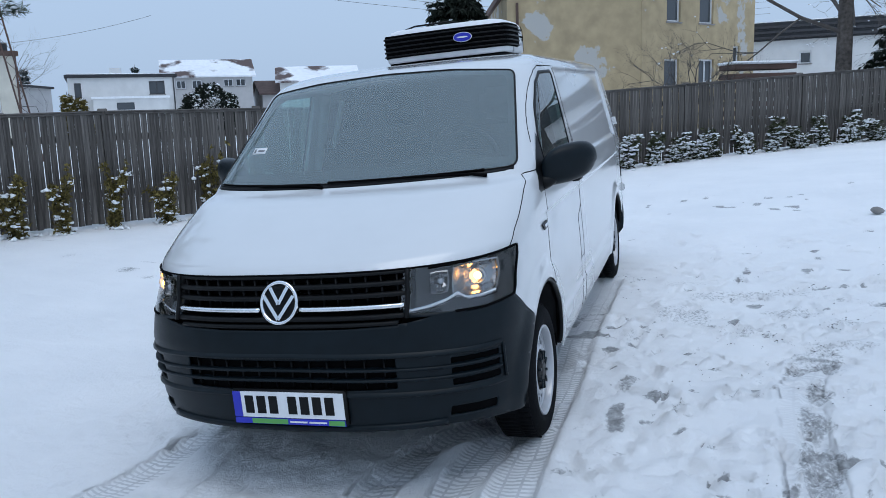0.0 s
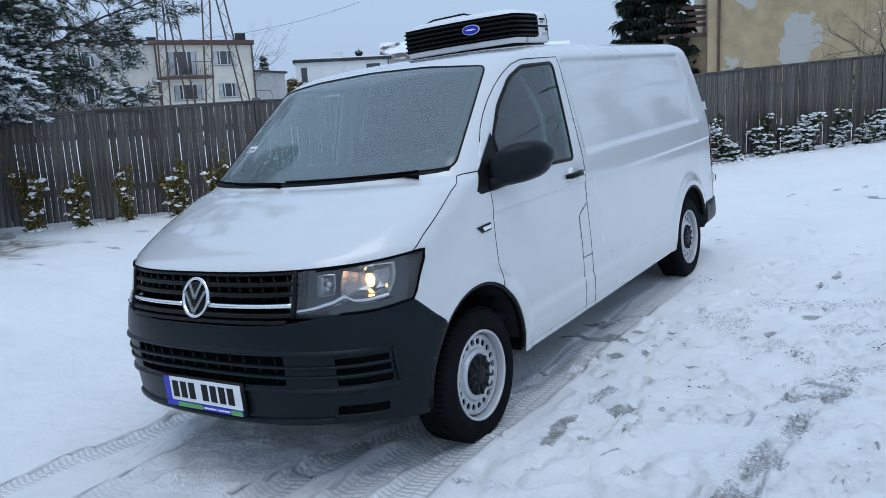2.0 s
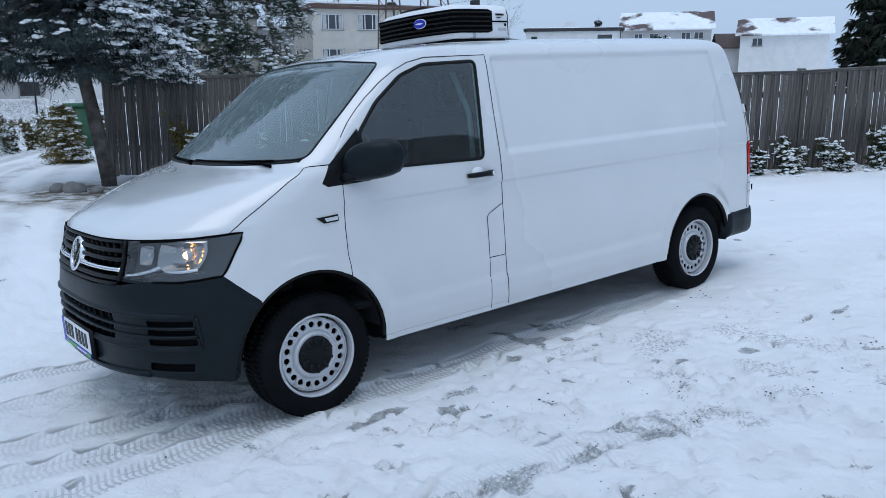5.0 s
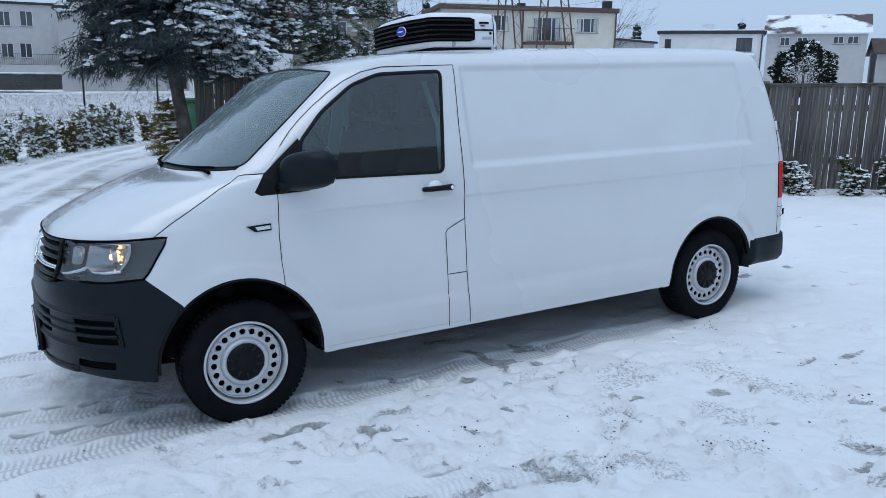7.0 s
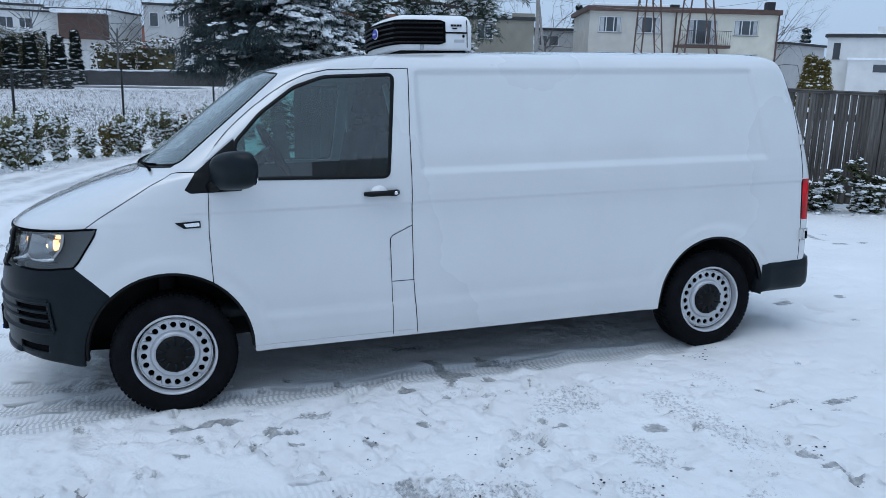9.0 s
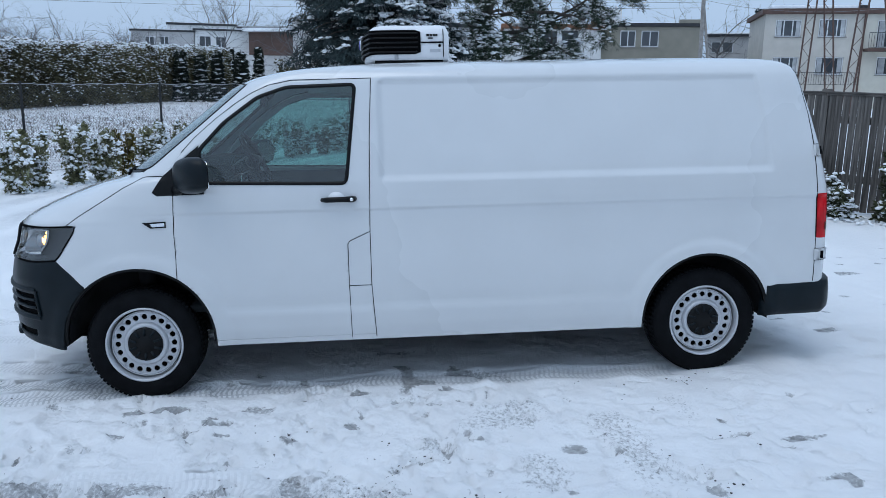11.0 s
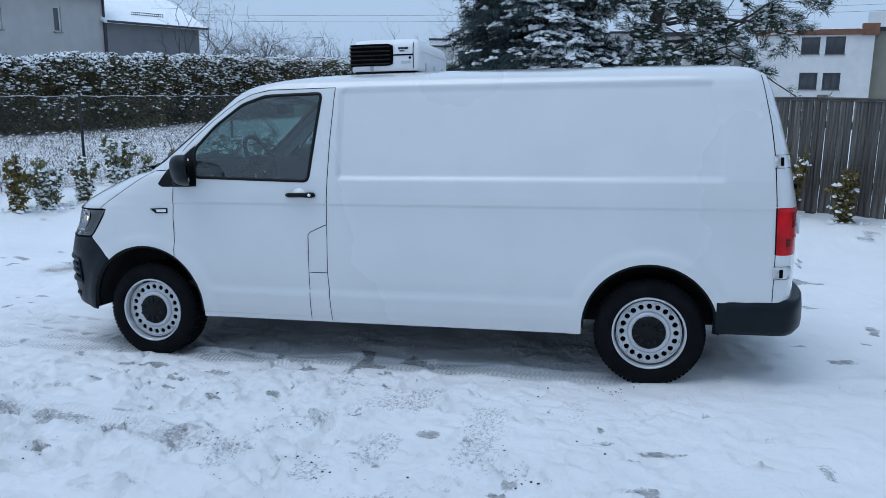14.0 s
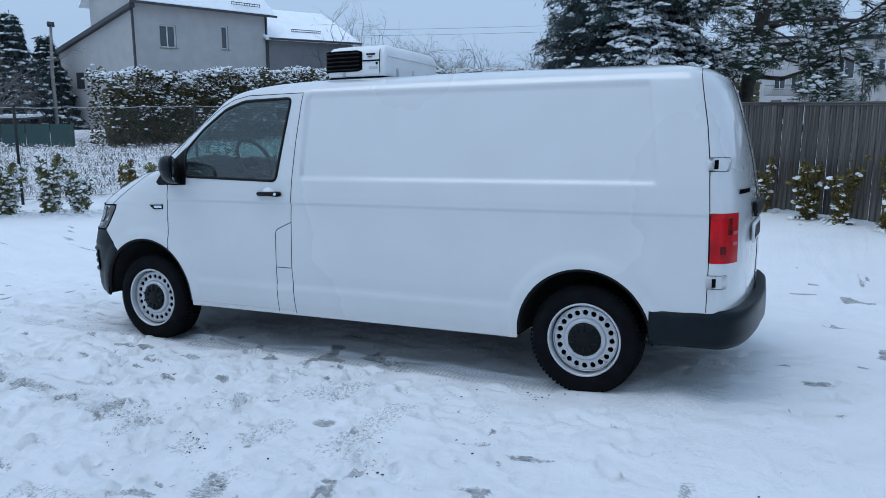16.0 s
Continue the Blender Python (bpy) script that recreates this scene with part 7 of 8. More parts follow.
# ---- houses round the yard ----
def house(name, label, A, B, depth, top, wall, wins, roof="flat", roof_mat=None, overhang=0.25, band=0.3, snow=0.06, ridge=2.0, casing=None, pitch_along=True, base=-0.6, split=None, mid=True):
    """A house by its nearer wall from A to B (plan), with openings cut through that wall. wins: (u0, z0, u1, z1)."""
    A, B = Vector((*A, 0)), Vector((*B, 0))
    ln = (B - A).length
    t = (B - A).normalized()
    n = Vector((t.y, -t.x, 0))
    if n.dot(Vector((1.5, 1, 0)) - A) < 0:
        n = -n
    casing = casing or M_FRAME
    h = thing(name, label, "house")
    P = lambda u, z, d=0.0: A + t * u - n * d + Vector((0, 0, z))
    wins = [w for w in wins if w[0] > 0.05 and w[2] < ln - 0.05]
    us = sorted({0, ln, *[w[0] for w in wins], *[w[2] for w in wins], *([split[0]] if split else [])})
    zs = sorted({base, top, *[w[1] for w in wins], *[w[3] for w in wins]})
    for piece in ((0, ln, wall),) if not split else ((0, split[0], wall), (split[0], ln, split[1])):
        b = bmesh.new()
        for u0, u1 in zip(us, us[1:]):
            for z0, z1 in zip(zs, zs[1:]):
                cu, cz = (u0 + u1) / 2, (z0 + z1) / 2
                if not piece[0] <= cu <= piece[1] or any(w[0] < cu < w[2] and w[1] < cz < w[3] for w in wins):
                    continue
                b.faces.new([b.verts.new(P(*q)) for q in ((u0, z0), (u1, z0), (u1, z1), (u0, z1))])
        for w in wins:
            if piece[0] <= (w[0] + w[2]) / 2 <= piece[1]:
                c = [(w[0], w[1]), (w[2], w[1]), (w[2], w[3]), (w[0], w[3])]
                for (ua, za), (ub, zb) in zip(c, c[1:] + c[:1]):
                    b.faces.new([b.verts.new(q) for q in (P(ua, za), P(ub, zb), P(ub, zb, 0.18), P(ua, za, 0.18))])
        e0, e1 = piece[0], piece[1]
        if e0 == 0:
            b.faces.new([b.verts.new(q) for q in (P(0, base), P(0, top), P(0, top, depth), P(0, base, depth))])
        if e1 == ln:
            b.faces.new([b.verts.new(q) for q in (P(ln, base), P(ln, base, depth), P(ln, top, depth), P(ln, top))])
        b.faces.new([b.verts.new(q) for q in (P(e0, base, depth), P(e0, top, depth), P(e1, top, depth), P(e1, base, depth))])
        if roof == "gable" and not pitch_along:
            for d in (0, depth):
                b.faces.new([b.verts.new(q) for q in (P(0, top, d), P(ln, top, d), P(ln / 2, top + ridge, d))])
        if roof == "gable" and pitch_along:
            for u in (0, ln):
                b.faces.new([b.verts.new(q) for q in (P(u, top), P(u, top, depth), P(u, top + ridge, depth / 2))])
        bmesh.ops.remove_doubles(b, verts=b.verts, dist=0.001)
        part("wall", b, piece[2], h, smooth=False)
    R = Matrix((( t.x, -n.x, 0, A.x), (t.y, -n.y, 0, A.y), (0, 0, 1, 0), (0, 0, 0, 1)))
    o = overhang
    if roof == "flat":
        b = bmesh.new()
        box(b, (-o, -o, top), (ln + o, depth + o, top + band), R, 0.02)
        rf = part("roof", b, roof_mat or M_BROWN, h, smooth=False)
        if snow:
            b = bmesh.new()
            box(b, (-o + 0.15, -o + 0.12, top + band - 0.01), (ln + o - 0.15, depth + o - 0.1, top + band + snow), R, 0.03)
            part("roof_snow", b, M_SNOW, rf)
    else:
        b = bmesh.new()
        th = 0.16
        if pitch_along:
            k = ridge / (depth / 2)
            for s0, s1 in ((-o, depth / 2), (depth + o, depth / 2)):
                z0 = top - o * k
                vs = [(-o, s0, z0), (ln + o, s0, z0), (ln + o, s1, top + ridge), (-o, s1, top + ridge)]
                lo = [b.verts.new(R @ Vector(v)) for v in vs]
                hi = [b.verts.new(R @ (Vector(v) + Vector((0, 0, th)))) for v in vs]
                b.faces.new(lo[::-1])
                b.faces.new(hi)
                for i in range(4):
                    b.faces.new((lo[i], lo[(i + 1) % 4], hi[(i + 1) % 4], hi[i]))
        else:
            k = ridge / (ln / 2)
            for s0, s1 in ((-o, ln / 2), (ln + o, ln / 2)):
                z0 = top - o * k
                vs = [(s0, -o, z0), (s1, -o, top + ridge), (s1, depth + o, top + ridge), (s0, depth + o, z0)]
                lo = [b.verts.new(R @ Vector(v)) for v in vs]
                hi = [b.verts.new(R @ (Vector(v) + Vector((0, 0, th)))) for v in vs]
                b.faces.new(lo[::-1])
                b.faces.new(hi)
                for i in range(4):
                    b.faces.new((lo[i], lo[(i + 1) % 4], hi[(i + 1) % 4], hi[i]))
        bmesh.ops.recalc_face_normals(b, faces=b.faces)
        part("roof", b, roof_mat or M_SNOWROOF, h, smooth=False)
    for u0, z0, u1, z1 in wins:
        b = bmesh.new()
        w = 0.07
        rings = [[b.verts.new(R @ Vector(q)) for q in ((u0 + e, d, z0 + e), (u1 - e, d, z0 + e), (u1 - e, d, z1 - e), (u0 + e, d, z1 - e))] for e, d in ((0, 0.16), (0, 0.10), (w, 0.10), (w, 0.16))]
        for ra, rb in zip(rings, rings[1:] + rings[:1]):
            for i in range(4):
                b.faces.new((ra[i], ra[(i + 1) % 4], rb[(i + 1) % 4], rb[i]))
        bmesh.ops.recalc_face_normals(b, faces=b.faces)
        wn_ = part("window", b, casing, h, smooth=False)
        if mid and u1 - u0 > 0.95:
            for q in ((0.5,) if u1 - u0 < 1.5 else (0.33, 0.67)):
                c = u0 + (u1 - u0) * q
                b = bmesh.new()
                box(b, (c - w / 2, 0.10, z0 + w), (c + w / 2, 0.16, z1 - w), R)
                part("mullion", b, casing, wn_, smooth=False)
        b = bmesh.new()
        box(b, (u0 + 0.02, 0.135, z0 + 0.02), (u1 - 0.02, 0.150, z1 - 0.02), R)
        part("pane", b, M_PANE, wn_, smooth=False)
        if u1 - u0 > 1.4:
            for c0, c1 in ((0.06, 0.24), (0.80, 0.95)):
                b = bmesh.new()
                box(b, (u0 + (u1 - u0) * c0, 0.128, z0 + 0.08), (u0 + (u1 - u0) * c1, 0.134, z1 - 0.08), R)
                part("curtain", b, M_CURTAIN, wn_, smooth=False)
        b = bmesh.new()
        box(b, (u0 - 0.06, -0.06, z0 - 0.06), (u1 + 0.06, 0.12, z0), R)
        part("sill", b, M_STONE, wn_, smooth=False)
    return h, R, ln


def railing(parent, R, u0, u1, d, z0, z1, material, step=0.16):
    b = bmesh.new()
    box(b, (u0, d - 0.02, z1 - 0.04), (u1, d + 0.02, z1), R)
    box(b, (u0, d - 0.015, z0), (u1, d + 0.015, z0 + 0.03), R)
    k = u0
    while k <= u1:
        box(b, (k - 0.01, d - 0.01, z0), (k + 0.01, d + 0.01, z1), R)
        k += step
    part("railing", b, material, parent, smooth=False)


def slab(parent, name, R, lo, hi, material, bevel=0.0):
    b = bmesh.new()
    box(b, lo, hi, R, bevel)
    return part(name, b, material, parent, smooth=False)


# two-storey twin house with a balcony
h1, R1, L1 = house("apartment_house", "cream two-storey flat-roofed house with a balcony", (-50.5, 29.6), (-45.8, 42.8), 9, 6.72, M_BEIGE,
    [(0.72, 5.18, 2.42, 6.35), (3.56, 5.18, 5.34, 6.4), (7.3, 4.45, 9.6, 6.3), (10.84, 5.19, 12.66, 6.32), (0.72, 2.6, 2.44, 3.78), (3.58, 2.6, 5.38, 3.8), (7.5, 2.62, 9.8, 3.83), (11.03, 2.7, 12.77, 3.85)], roof_mat=M_BROWN, band=0.36, split=(6.5, M_CREAM), snow=0.0)
slab(h1, "roof_snow", R1, (0.3, -0.1, 7.05), (5.9, 8.6, 7.32), M_SNOW, 0.05)
slab(h1, "chimney", R1, (13.5, 1.0, 7.0), (14.1, 1.7, 7.75), M_DARK)
slab(h1, "chimney", R1, (6.2, 0.6, 7.0), (6.8, 1.2, 7.35), M_DARK)
slab(h1, "balcony_floor", R1, (6.55, -1.3, 4.18), (10.3, 0, 4.38), M_BROWN)
railing(h1, R1, 6.55, 10.3, -1.28, 4.40, 5.42, M_TRIM)
railing(h1, R1, 0.2, 6.3, -1.0, 1.9, 2.75, M_TRIM)
slab(h1, "downpipe", R1, (14.02, -0.12, 0), (14.12, -0.02, 7.0), M_BROWN)
slab(h1, "downpipe", R1, (6.40, -0.12, 0), (6.50, -0.02, 7.0), M_BROWN)
slab(h1, "aerial", R1, (4.28, 3.0, 7.2), (4.34, 3.06, 9.6), M_DARK)
# white flat-roofed house behind the board fence
h2, R2, L2 = house("white_house", "white flat-roofed house with a low front wing", (-45.6, 47.5), (-39.6, 52.8), 8, 5.30, M_WHITE, [(6.0, 3.95, 7.2, 5.0), (0.45, 3.7, 0.95, 4.9)], roof_mat=M_DARK, band=0.24, overhang=0.2, snow=0.10, casing=M_TRIM)
slab(h2, "front_wing", R2, (1.7, -1.4, -0.6), (7.3, 0.0, 3.62), M_WHITE)
slab(h2, "wing_roof", R2, (1.6, -1.5, 3.62), (7.4, 0.0, 3.78), M_SNOW)
slab(h2, "wing_window", R2, (3.4, -1.43, 2.75), (4.7, -1.36, 3.30), M_PANE)
slab(h2, "chimney", R2, (3.2, 2.0, 5.4), (4.1, 2.8, 6.2), M_WHITE)
slab(h2, "downpipe", R2, (7.85, -0.1, 0.0), (7.95, -0.01, 5.3), M_TRIM)
# small houses further off
house("grey_block", "low grey house with roof aerials", (-60.5, 50.0), (-55.6, 52.0), 8, 5.2, M_GREY, [(2.6, 3.2, 4.0, 4.3)], roof_mat=M_DARK, band=0.2, casing=M_FRAME)
house("gabled_house", "pale house with a brown snow-patched tiled roof", (-55.4, 72.5), (-47.6, 78.2), 8, 6.7, M_GREY, [(1.32, 5.3, 2.3, 6.2), (3.0, 5.3, 4.03, 6.2), (6.46, 5.49, 7.47, 6.3), (7.81, 5.49, 8.86, 6.3)], "gable", M_SNOWROOF, 0.4, ridge=1.9)
house("brown_roofed_house", "low house with a dark brown roof", (-47.2, 79.5), (-44.0, 82.0), 8, 4.6, M_GREY, [], "gable", M_ROOF, 0.4, ridge=1.5)
house("snowy_gabled_house", "house with a snow-covered gabled roof", (-44.6, 79.1), (-36.9, 83.3), 8, 5.9, M_WHITE, [(1.2, 4.6, 2.3, 5.5)], "gable", M_SNOWROOF, 0.5, ridge=1.7)
house("distant_cottage", "small distant house with a snowy roof", (-14.0, 62.0), (-7.5, 62.5), 7, 3.6, M_WHITE, [], "gable", M_ROOF, 0.4, ridge=2.0)
# old yellow house behind the shrubs
h6, R6, L6 = house("yellow_house", "old yellow rendered house with peeling walls", (-5.9, 28.4), (-0.8, 30.2), 9, 6.3, M_YELLOW, [], roof_mat=M_BROWN, band=0.3, overhang=0.15, snow=0.05)
h7, R7, L7 = house("yellow_house_wing", "peeling yellow house wing with dark windows", (-0.78, 30.2), (3.8, 36.2), 8, 6.9, M_YELLOW, [(1.52, 5.1, 2.39, 6.5), (3.63, 5.1, 4.57, 6.5), (1.4, 2.45, 2.34, 3.58), (3.64, 2.45, 4.67, 3.6), (6.03, 3.3, 6.49, 4.2)], roof_mat=M_BROWN, band=0.3, overhang=0.1, snow=0.05)
slab(h6, "downpipe", R6, (0.35, -0.1, 0), (0.45, -0.01, 5.9), M_BROWN)
slab(h6, "porch", R6, (-1.6, 0.8, 0), (0.0, 3.2, 3.55), M_YELLOW)
slab(h6, "porch_roof", R6, (-1.8, 0.6, 3.55), (0.05, 3.4, 3.7), M_BROWN)
for k in range(4):
    slab(h6, "porch_slat", R6, (-1.5, 0.9, 3.95 + 0.22 * k), (0.0, 0.96, 4.09 + 0.22 * k), M_BROWN)
# white shed-like building with a dark ribbed parapet
h8, R8, L8 = house("white_building", "white low building with a dark ribbed roof edge", (3.5, 44.3), (10.5, 43.5), 9, 4.95, M_WHITE, [(3.06, 3.67, 3.65, 4.3)], roof_mat=M_DARK, band=0.95, overhang=0.2, snow=0.08)
for k in range(3):
    slab(h8, "roof_rib", R8, (-0.2, -0.26, 5.05 + 0.28 * k), (L8 + 0.2, -0.2, 5.17 + 0.28 * k), M_TRIM)
# wood stack behind the fence
stack = thing("timber_stack", "snow-topped stack of dark boards behind the fence", "timber", Matrix.Translation((3.0, 19.6, float(ground_z(3.0, 19.6)))) @ Matrix.Rotation(0.5, 4, "Z"))
for k in range(9):
    b = bmesh.new()
    box(b, (-0.9, -0.4, k * 0.24), (0.9, 0.4, k * 0.24 + 0.14), None, 0.01)
    part("stacked_plank", b, M_BROWN, stack, smooth=False)
b = bmesh.new()
box(b, (-0.95, -0.45, 2.06), (0.95, 0.45, 2.14), None, 0.03)
part("snow_cap", b, M_SNOW, stack)
# houses across the road
hg, Rg, Lg = house("grey_house", "pale grey flat-roofed house across the road", (-89.9, -3.4), (-89.8, 5.7), 10, 8.1, M_GREY, [(0.56, 5.85, 1.5, 7.35), (3.55, 5.9, 4.7, 7.4), (5.55, 5.95, 6.75, 7.5), (3.6, 2.8, 4.75, 4.25), (5.3, 2.8, 6.45, 4.3)], roof_mat=M_DARK, band=0.25, overhang=0.15, snow=0.05, casing=M_FRAME)
railing(hg, Rg, 2.8, 8.8, -1.0, 2.1, 3.2, M_TRIM, 0.2)
slab(hg, "terrace", Rg, (2.8, -1.05, 1.2), (8.9, 0, 2.1), M_GREY)
ha, Ra, La = house("grey_house_wing", "grey house wing with a balcony", (-88.0, 5.8), (-87.1, 13.6), 9, 5.6, M_GREY, [(2.95, 2.5, 4.16, 4.08), (4.92, 2.5, 6.06, 4.05)], roof_mat=M_DARK, band=0.2, snow=0.05)
railing(ha, Ra, 0, 7.9, -0.2, 5.85, 6.8, M_TRIM, 0.2)
house("white_flat_house", "white flat-roofed house with small windows", (-92.5, -21.5), (-93.9, -13.8), 10, 7.6, M_WHITE, [(0.95, 5.3, 2.16, 6.45), (3.6, 5.4, 4.74, 6.56), (5.5, 5.5, 6.79, 6.67)], roof_mat=M_DARK, band=0.25, overhang=0.1, snow=0.06)
hb, Rb, Lb = house("balcony_house", "white house with a timber loggia under a snowy canopy", (-93.9, -13.7), (-91.6, -7.0), 9, 7.4, M_WHITE, [], roof_mat=M_DARK, band=0.2, overhang=0.1)
slab(hb, "loggia", Rb, (2.2, -1.6, 4.3), (7.0, 0, 6.9), M_BROWN)
slab(hb, "canopy", Rb, (1.7, -2.3, 6.95), (7.3, 0.1, 7.35), M_SNOW, 0.05)
house("brick_building", "plain red brick building beyond the gardens", (-109.5, -8.5), (-109.8, -3.9), 8, 6.6, M_BRICK, [], roof_mat=M_DARK, band=0.15, overhang=0.1, snow=0.1)
ho, Ro, Lo = house("olive_house", "olive-grey flat-roofed house with white windows", (-53.3, 18.5), (-51.0, 25.3), 9, 5.8, M_OLIVE, [(1.42, 4.39, 2.53, 5.55), (2.92, 4.4, 4.16, 5.54), (1.42, 2.15, 2.53, 3.25), (2.92, 2.15, 4.16, 3.25)], roof_mat=M_DARK, band=0.25, overhang=0.12, snow=0.05)
slab(ho, "parapet", Ro, (5.5, -0.1, 5.8), (7.2, 0.3, 6.3), M_OLIVE)
slab(ho, "entrance_wing", Ro, (5.6, -2.5, -0.5), (8.4, 0.0, 3.0), M_OLIVE)
slab(ho, "entrance_roof", Ro, (5.5, -2.6, 3.0), (8.5, 0.0, 3.15), M_SNOW)
slab(ho, "chimney", Ro, (-0.6, 2.0, 5.9), (1.4, 3.2, 7.2), M_WHITE)
hw, Rw, Lw = house("brown_banded_house", "white house with a rusty brown roof band", (-53.7, 11.4), (-52.6, 18.4), 9, 5.55, M_WHITE, [(2.74, 4.31, 3.88, 5.42), (4.22, 4.29, 5.4, 5.45), (2.79, 2.0, 3.91, 3.11), (4.23, 2.0, 5.3, 3.1)], roof_mat=M_RUST, band=0.35, overhang=0.2, snow=0.05, casing=M_TRIM)
slab(hw, "parapet", Rw, (6.3, -0.25, 5.5), (7.3, 0.4, 6.25), M_RUST)
house("grey_twin_house", "pale grey house partly behind a pine", (-60.0, 3.5), (-58.5, 10.5), 9, 5.9, M_GREY, [(2.0, 3.2, 3.4, 4.6), (4.6, 3.2, 6.0, 4.6)], roof_mat=M_DARK, band=0.3, snow=0.08)
house("far_grey_house", "grey house with white balconies", (-63.7, 31.1), (-61.0, 37.2), 8, 5.85, M_GREY, [(0.4, 4.5, 1.2, 5.44), (1.31, 4.5, 2.22, 5.44), (0.51, 2.6, 1.42, 3.38), (1.47, 2.6, 2.37, 3.39), (3.5, 4.5, 4.8, 5.44)], roof_mat=M_DARK, band=0.2, snow=0.12)
house("low_white_house", "long low white flat-roofed house", (-90.7, -25.1), (-92.0, -18.4), 9, 6.75, M_GREY, [(1.2, 5.0, 2.67, 6.2), (3.03, 5.1, 4.04, 6.2)], roof_mat=M_DARK, band=0.2, overhang=0.2, snow=0.06)
house("low_white_house", "low white flat-roofed house", (-92.0, -18.3), (-93.8, -9.6), 9, 7.0, M_WHITE, [(0.45, 5.1, 1.8, 6.4), (2.3, 5.1, 3.5, 6.35)], roof_mat=M_DARK, band=0.2, overhang=0.2, snow=0.06)
# the big grey house over the hedge
hq, Rq, Lq = house("large_grey_house", "large pale grey house with a snowy roof and low back wing", (-26.9, -28.3), (-36.2, -26.7), 3.8, 7.15, M_GREY, [(1.63, 4.6, 2.7, 5.8), (5.86, 4.7, 6.36, 6.02), (1.55, 2.5, 2.8, 3.44)], "gable", M_SNOW, 0.40, ridge=1.9)
b = bmesh.new()
prism(b, [(0.0, -0.6), (7.7, -0.6), (7.7, 4.2), (0.0, 6.45)], lambda p, q, d: Rq @ Vector((-0.03 + d, p + 0.03, q)), 0.35)
bmesh.ops.recalc_face_normals(b, faces=b.faces)
part("back_wing", b, M_GREY, hq, smooth=False)
b = bmesh.new()
prism(b, [(-0.3, 6.54), (8.4, 4.00), (8.4, 4.22), (-0.3, 6.76)], lambda p, q, d: Rq @ Vector((-0.32 + d, p, q)), 0.30)
bmesh.ops.recalc_face_normals(b, faces=b.faces)
part("verge_board", b, M_TRIM, hq, smooth=False)
b = bmesh.new()
prism(b, [(3.9, 5.42), (8.4, 4.12), (8.4, 4.24), (3.9, 5.54)], lambda p, q, d: Rq @ Vector((-0.02 + d, p, q)), 9.2)
bmesh.ops.recalc_face_normals(b, faces=b.faces)
part("back_roof", b, M_SNOW, hq, smooth=False)
for z0, z1, d0, d1 in ((2.4, 3.3, 1.2, 1.9), (2.4, 3.3, 3.4, 4.1)):
    slab(hq, "side_window", Rq, (-0.07, d0 + 3.6, z0), (-0.01, d1 + 3.6, z1), M_PANE)
for u in (-0.05, 9.3):
    slab(hq, "downpipe", Rq, (u - 0.05, -0.12, 0), (u + 0.05, -0.02, 6.8), M_TRIM)
slab(hq, "gutter", Rq, (-0.4, -0.53, 6.74), (Lq + 0.4, -0.41, 6.86), M_TRIM)
for u in (0.5, 6.6):
    railing(hq, Rq, u, u + 2.2, -0.12, 7.30, 7.46, M_TRIM, 0.2)
he, Re, Le = house("garage", "dark grey garage with a snow-covered lean roof", (-36.25, -26.65), (-42.4, -24.3), 8, 5.60, M_DGREY, [], "gable", M_SNOW, 0.4, ridge=2.0)
slab(he, "gutter", Re, (-0.2, -0.50, 5.43), (Le + 0.4, -0.38, 5.55), M_TRIM)
railing(he, Re, 2.1, 4.4, 0.6, 6.08, 6.24, M_TRIM, 0.15)
# dark garden wall and roadside across the meadow
wall = thing("garden_wall", "dark low garden wall with a pale coping across the road", "wall", kind="structure")
for (x0, y0), (x1, y1), hh in (((-62, -19), (-66, -2), 1.25), ((-66, -2), (-66, 14), 1.35), ((-66, 14), (-60, 27), 1.3)):
    ln = math.hypot(x1 - x0, y1 - y0)
    m = Matrix.Translation((x0, y0, 0)) @ Matrix.Rotation(math.atan2(y1 - y0, x1 - x0), 4, "Z")
    b = bmesh.new()
    box(b, (0, -0.15, -0.3), (ln, 0.15, hh), m)
    part("wall_body", b, M_GRAVEL, wall, smooth=False)
    b = bmesh.new()
    box(b, (0, -0.2, hh), (ln, 0.2, hh + 0.12), m, 0.02)
    part("coping_snow", b, M_SNOW, wall)
road = bmesh.new()
g = [[road.verts.new((x + d, y, 0.145 + 0.03 * (d > 0))) for d in (-2.6, 0, 2.6)] for x, y in ((-57, -40), (-58.5, -18), (-60, -3), (-60, 12), (-55, 26), (-46, 40))]
for r0, r1 in zip(g, g[1:]):
    for k in range(2):
        road.faces.new((r0[k], r0[k + 1], r1[k + 1], r1[k]))
tagged(link_mesh("road", road, mat("slushy_road", (0.20, 0.20, 0.21), 0.8, 0, 0.3, 0.6, 0.3, 8)), "dark slushy village road", "road", kind="structure")


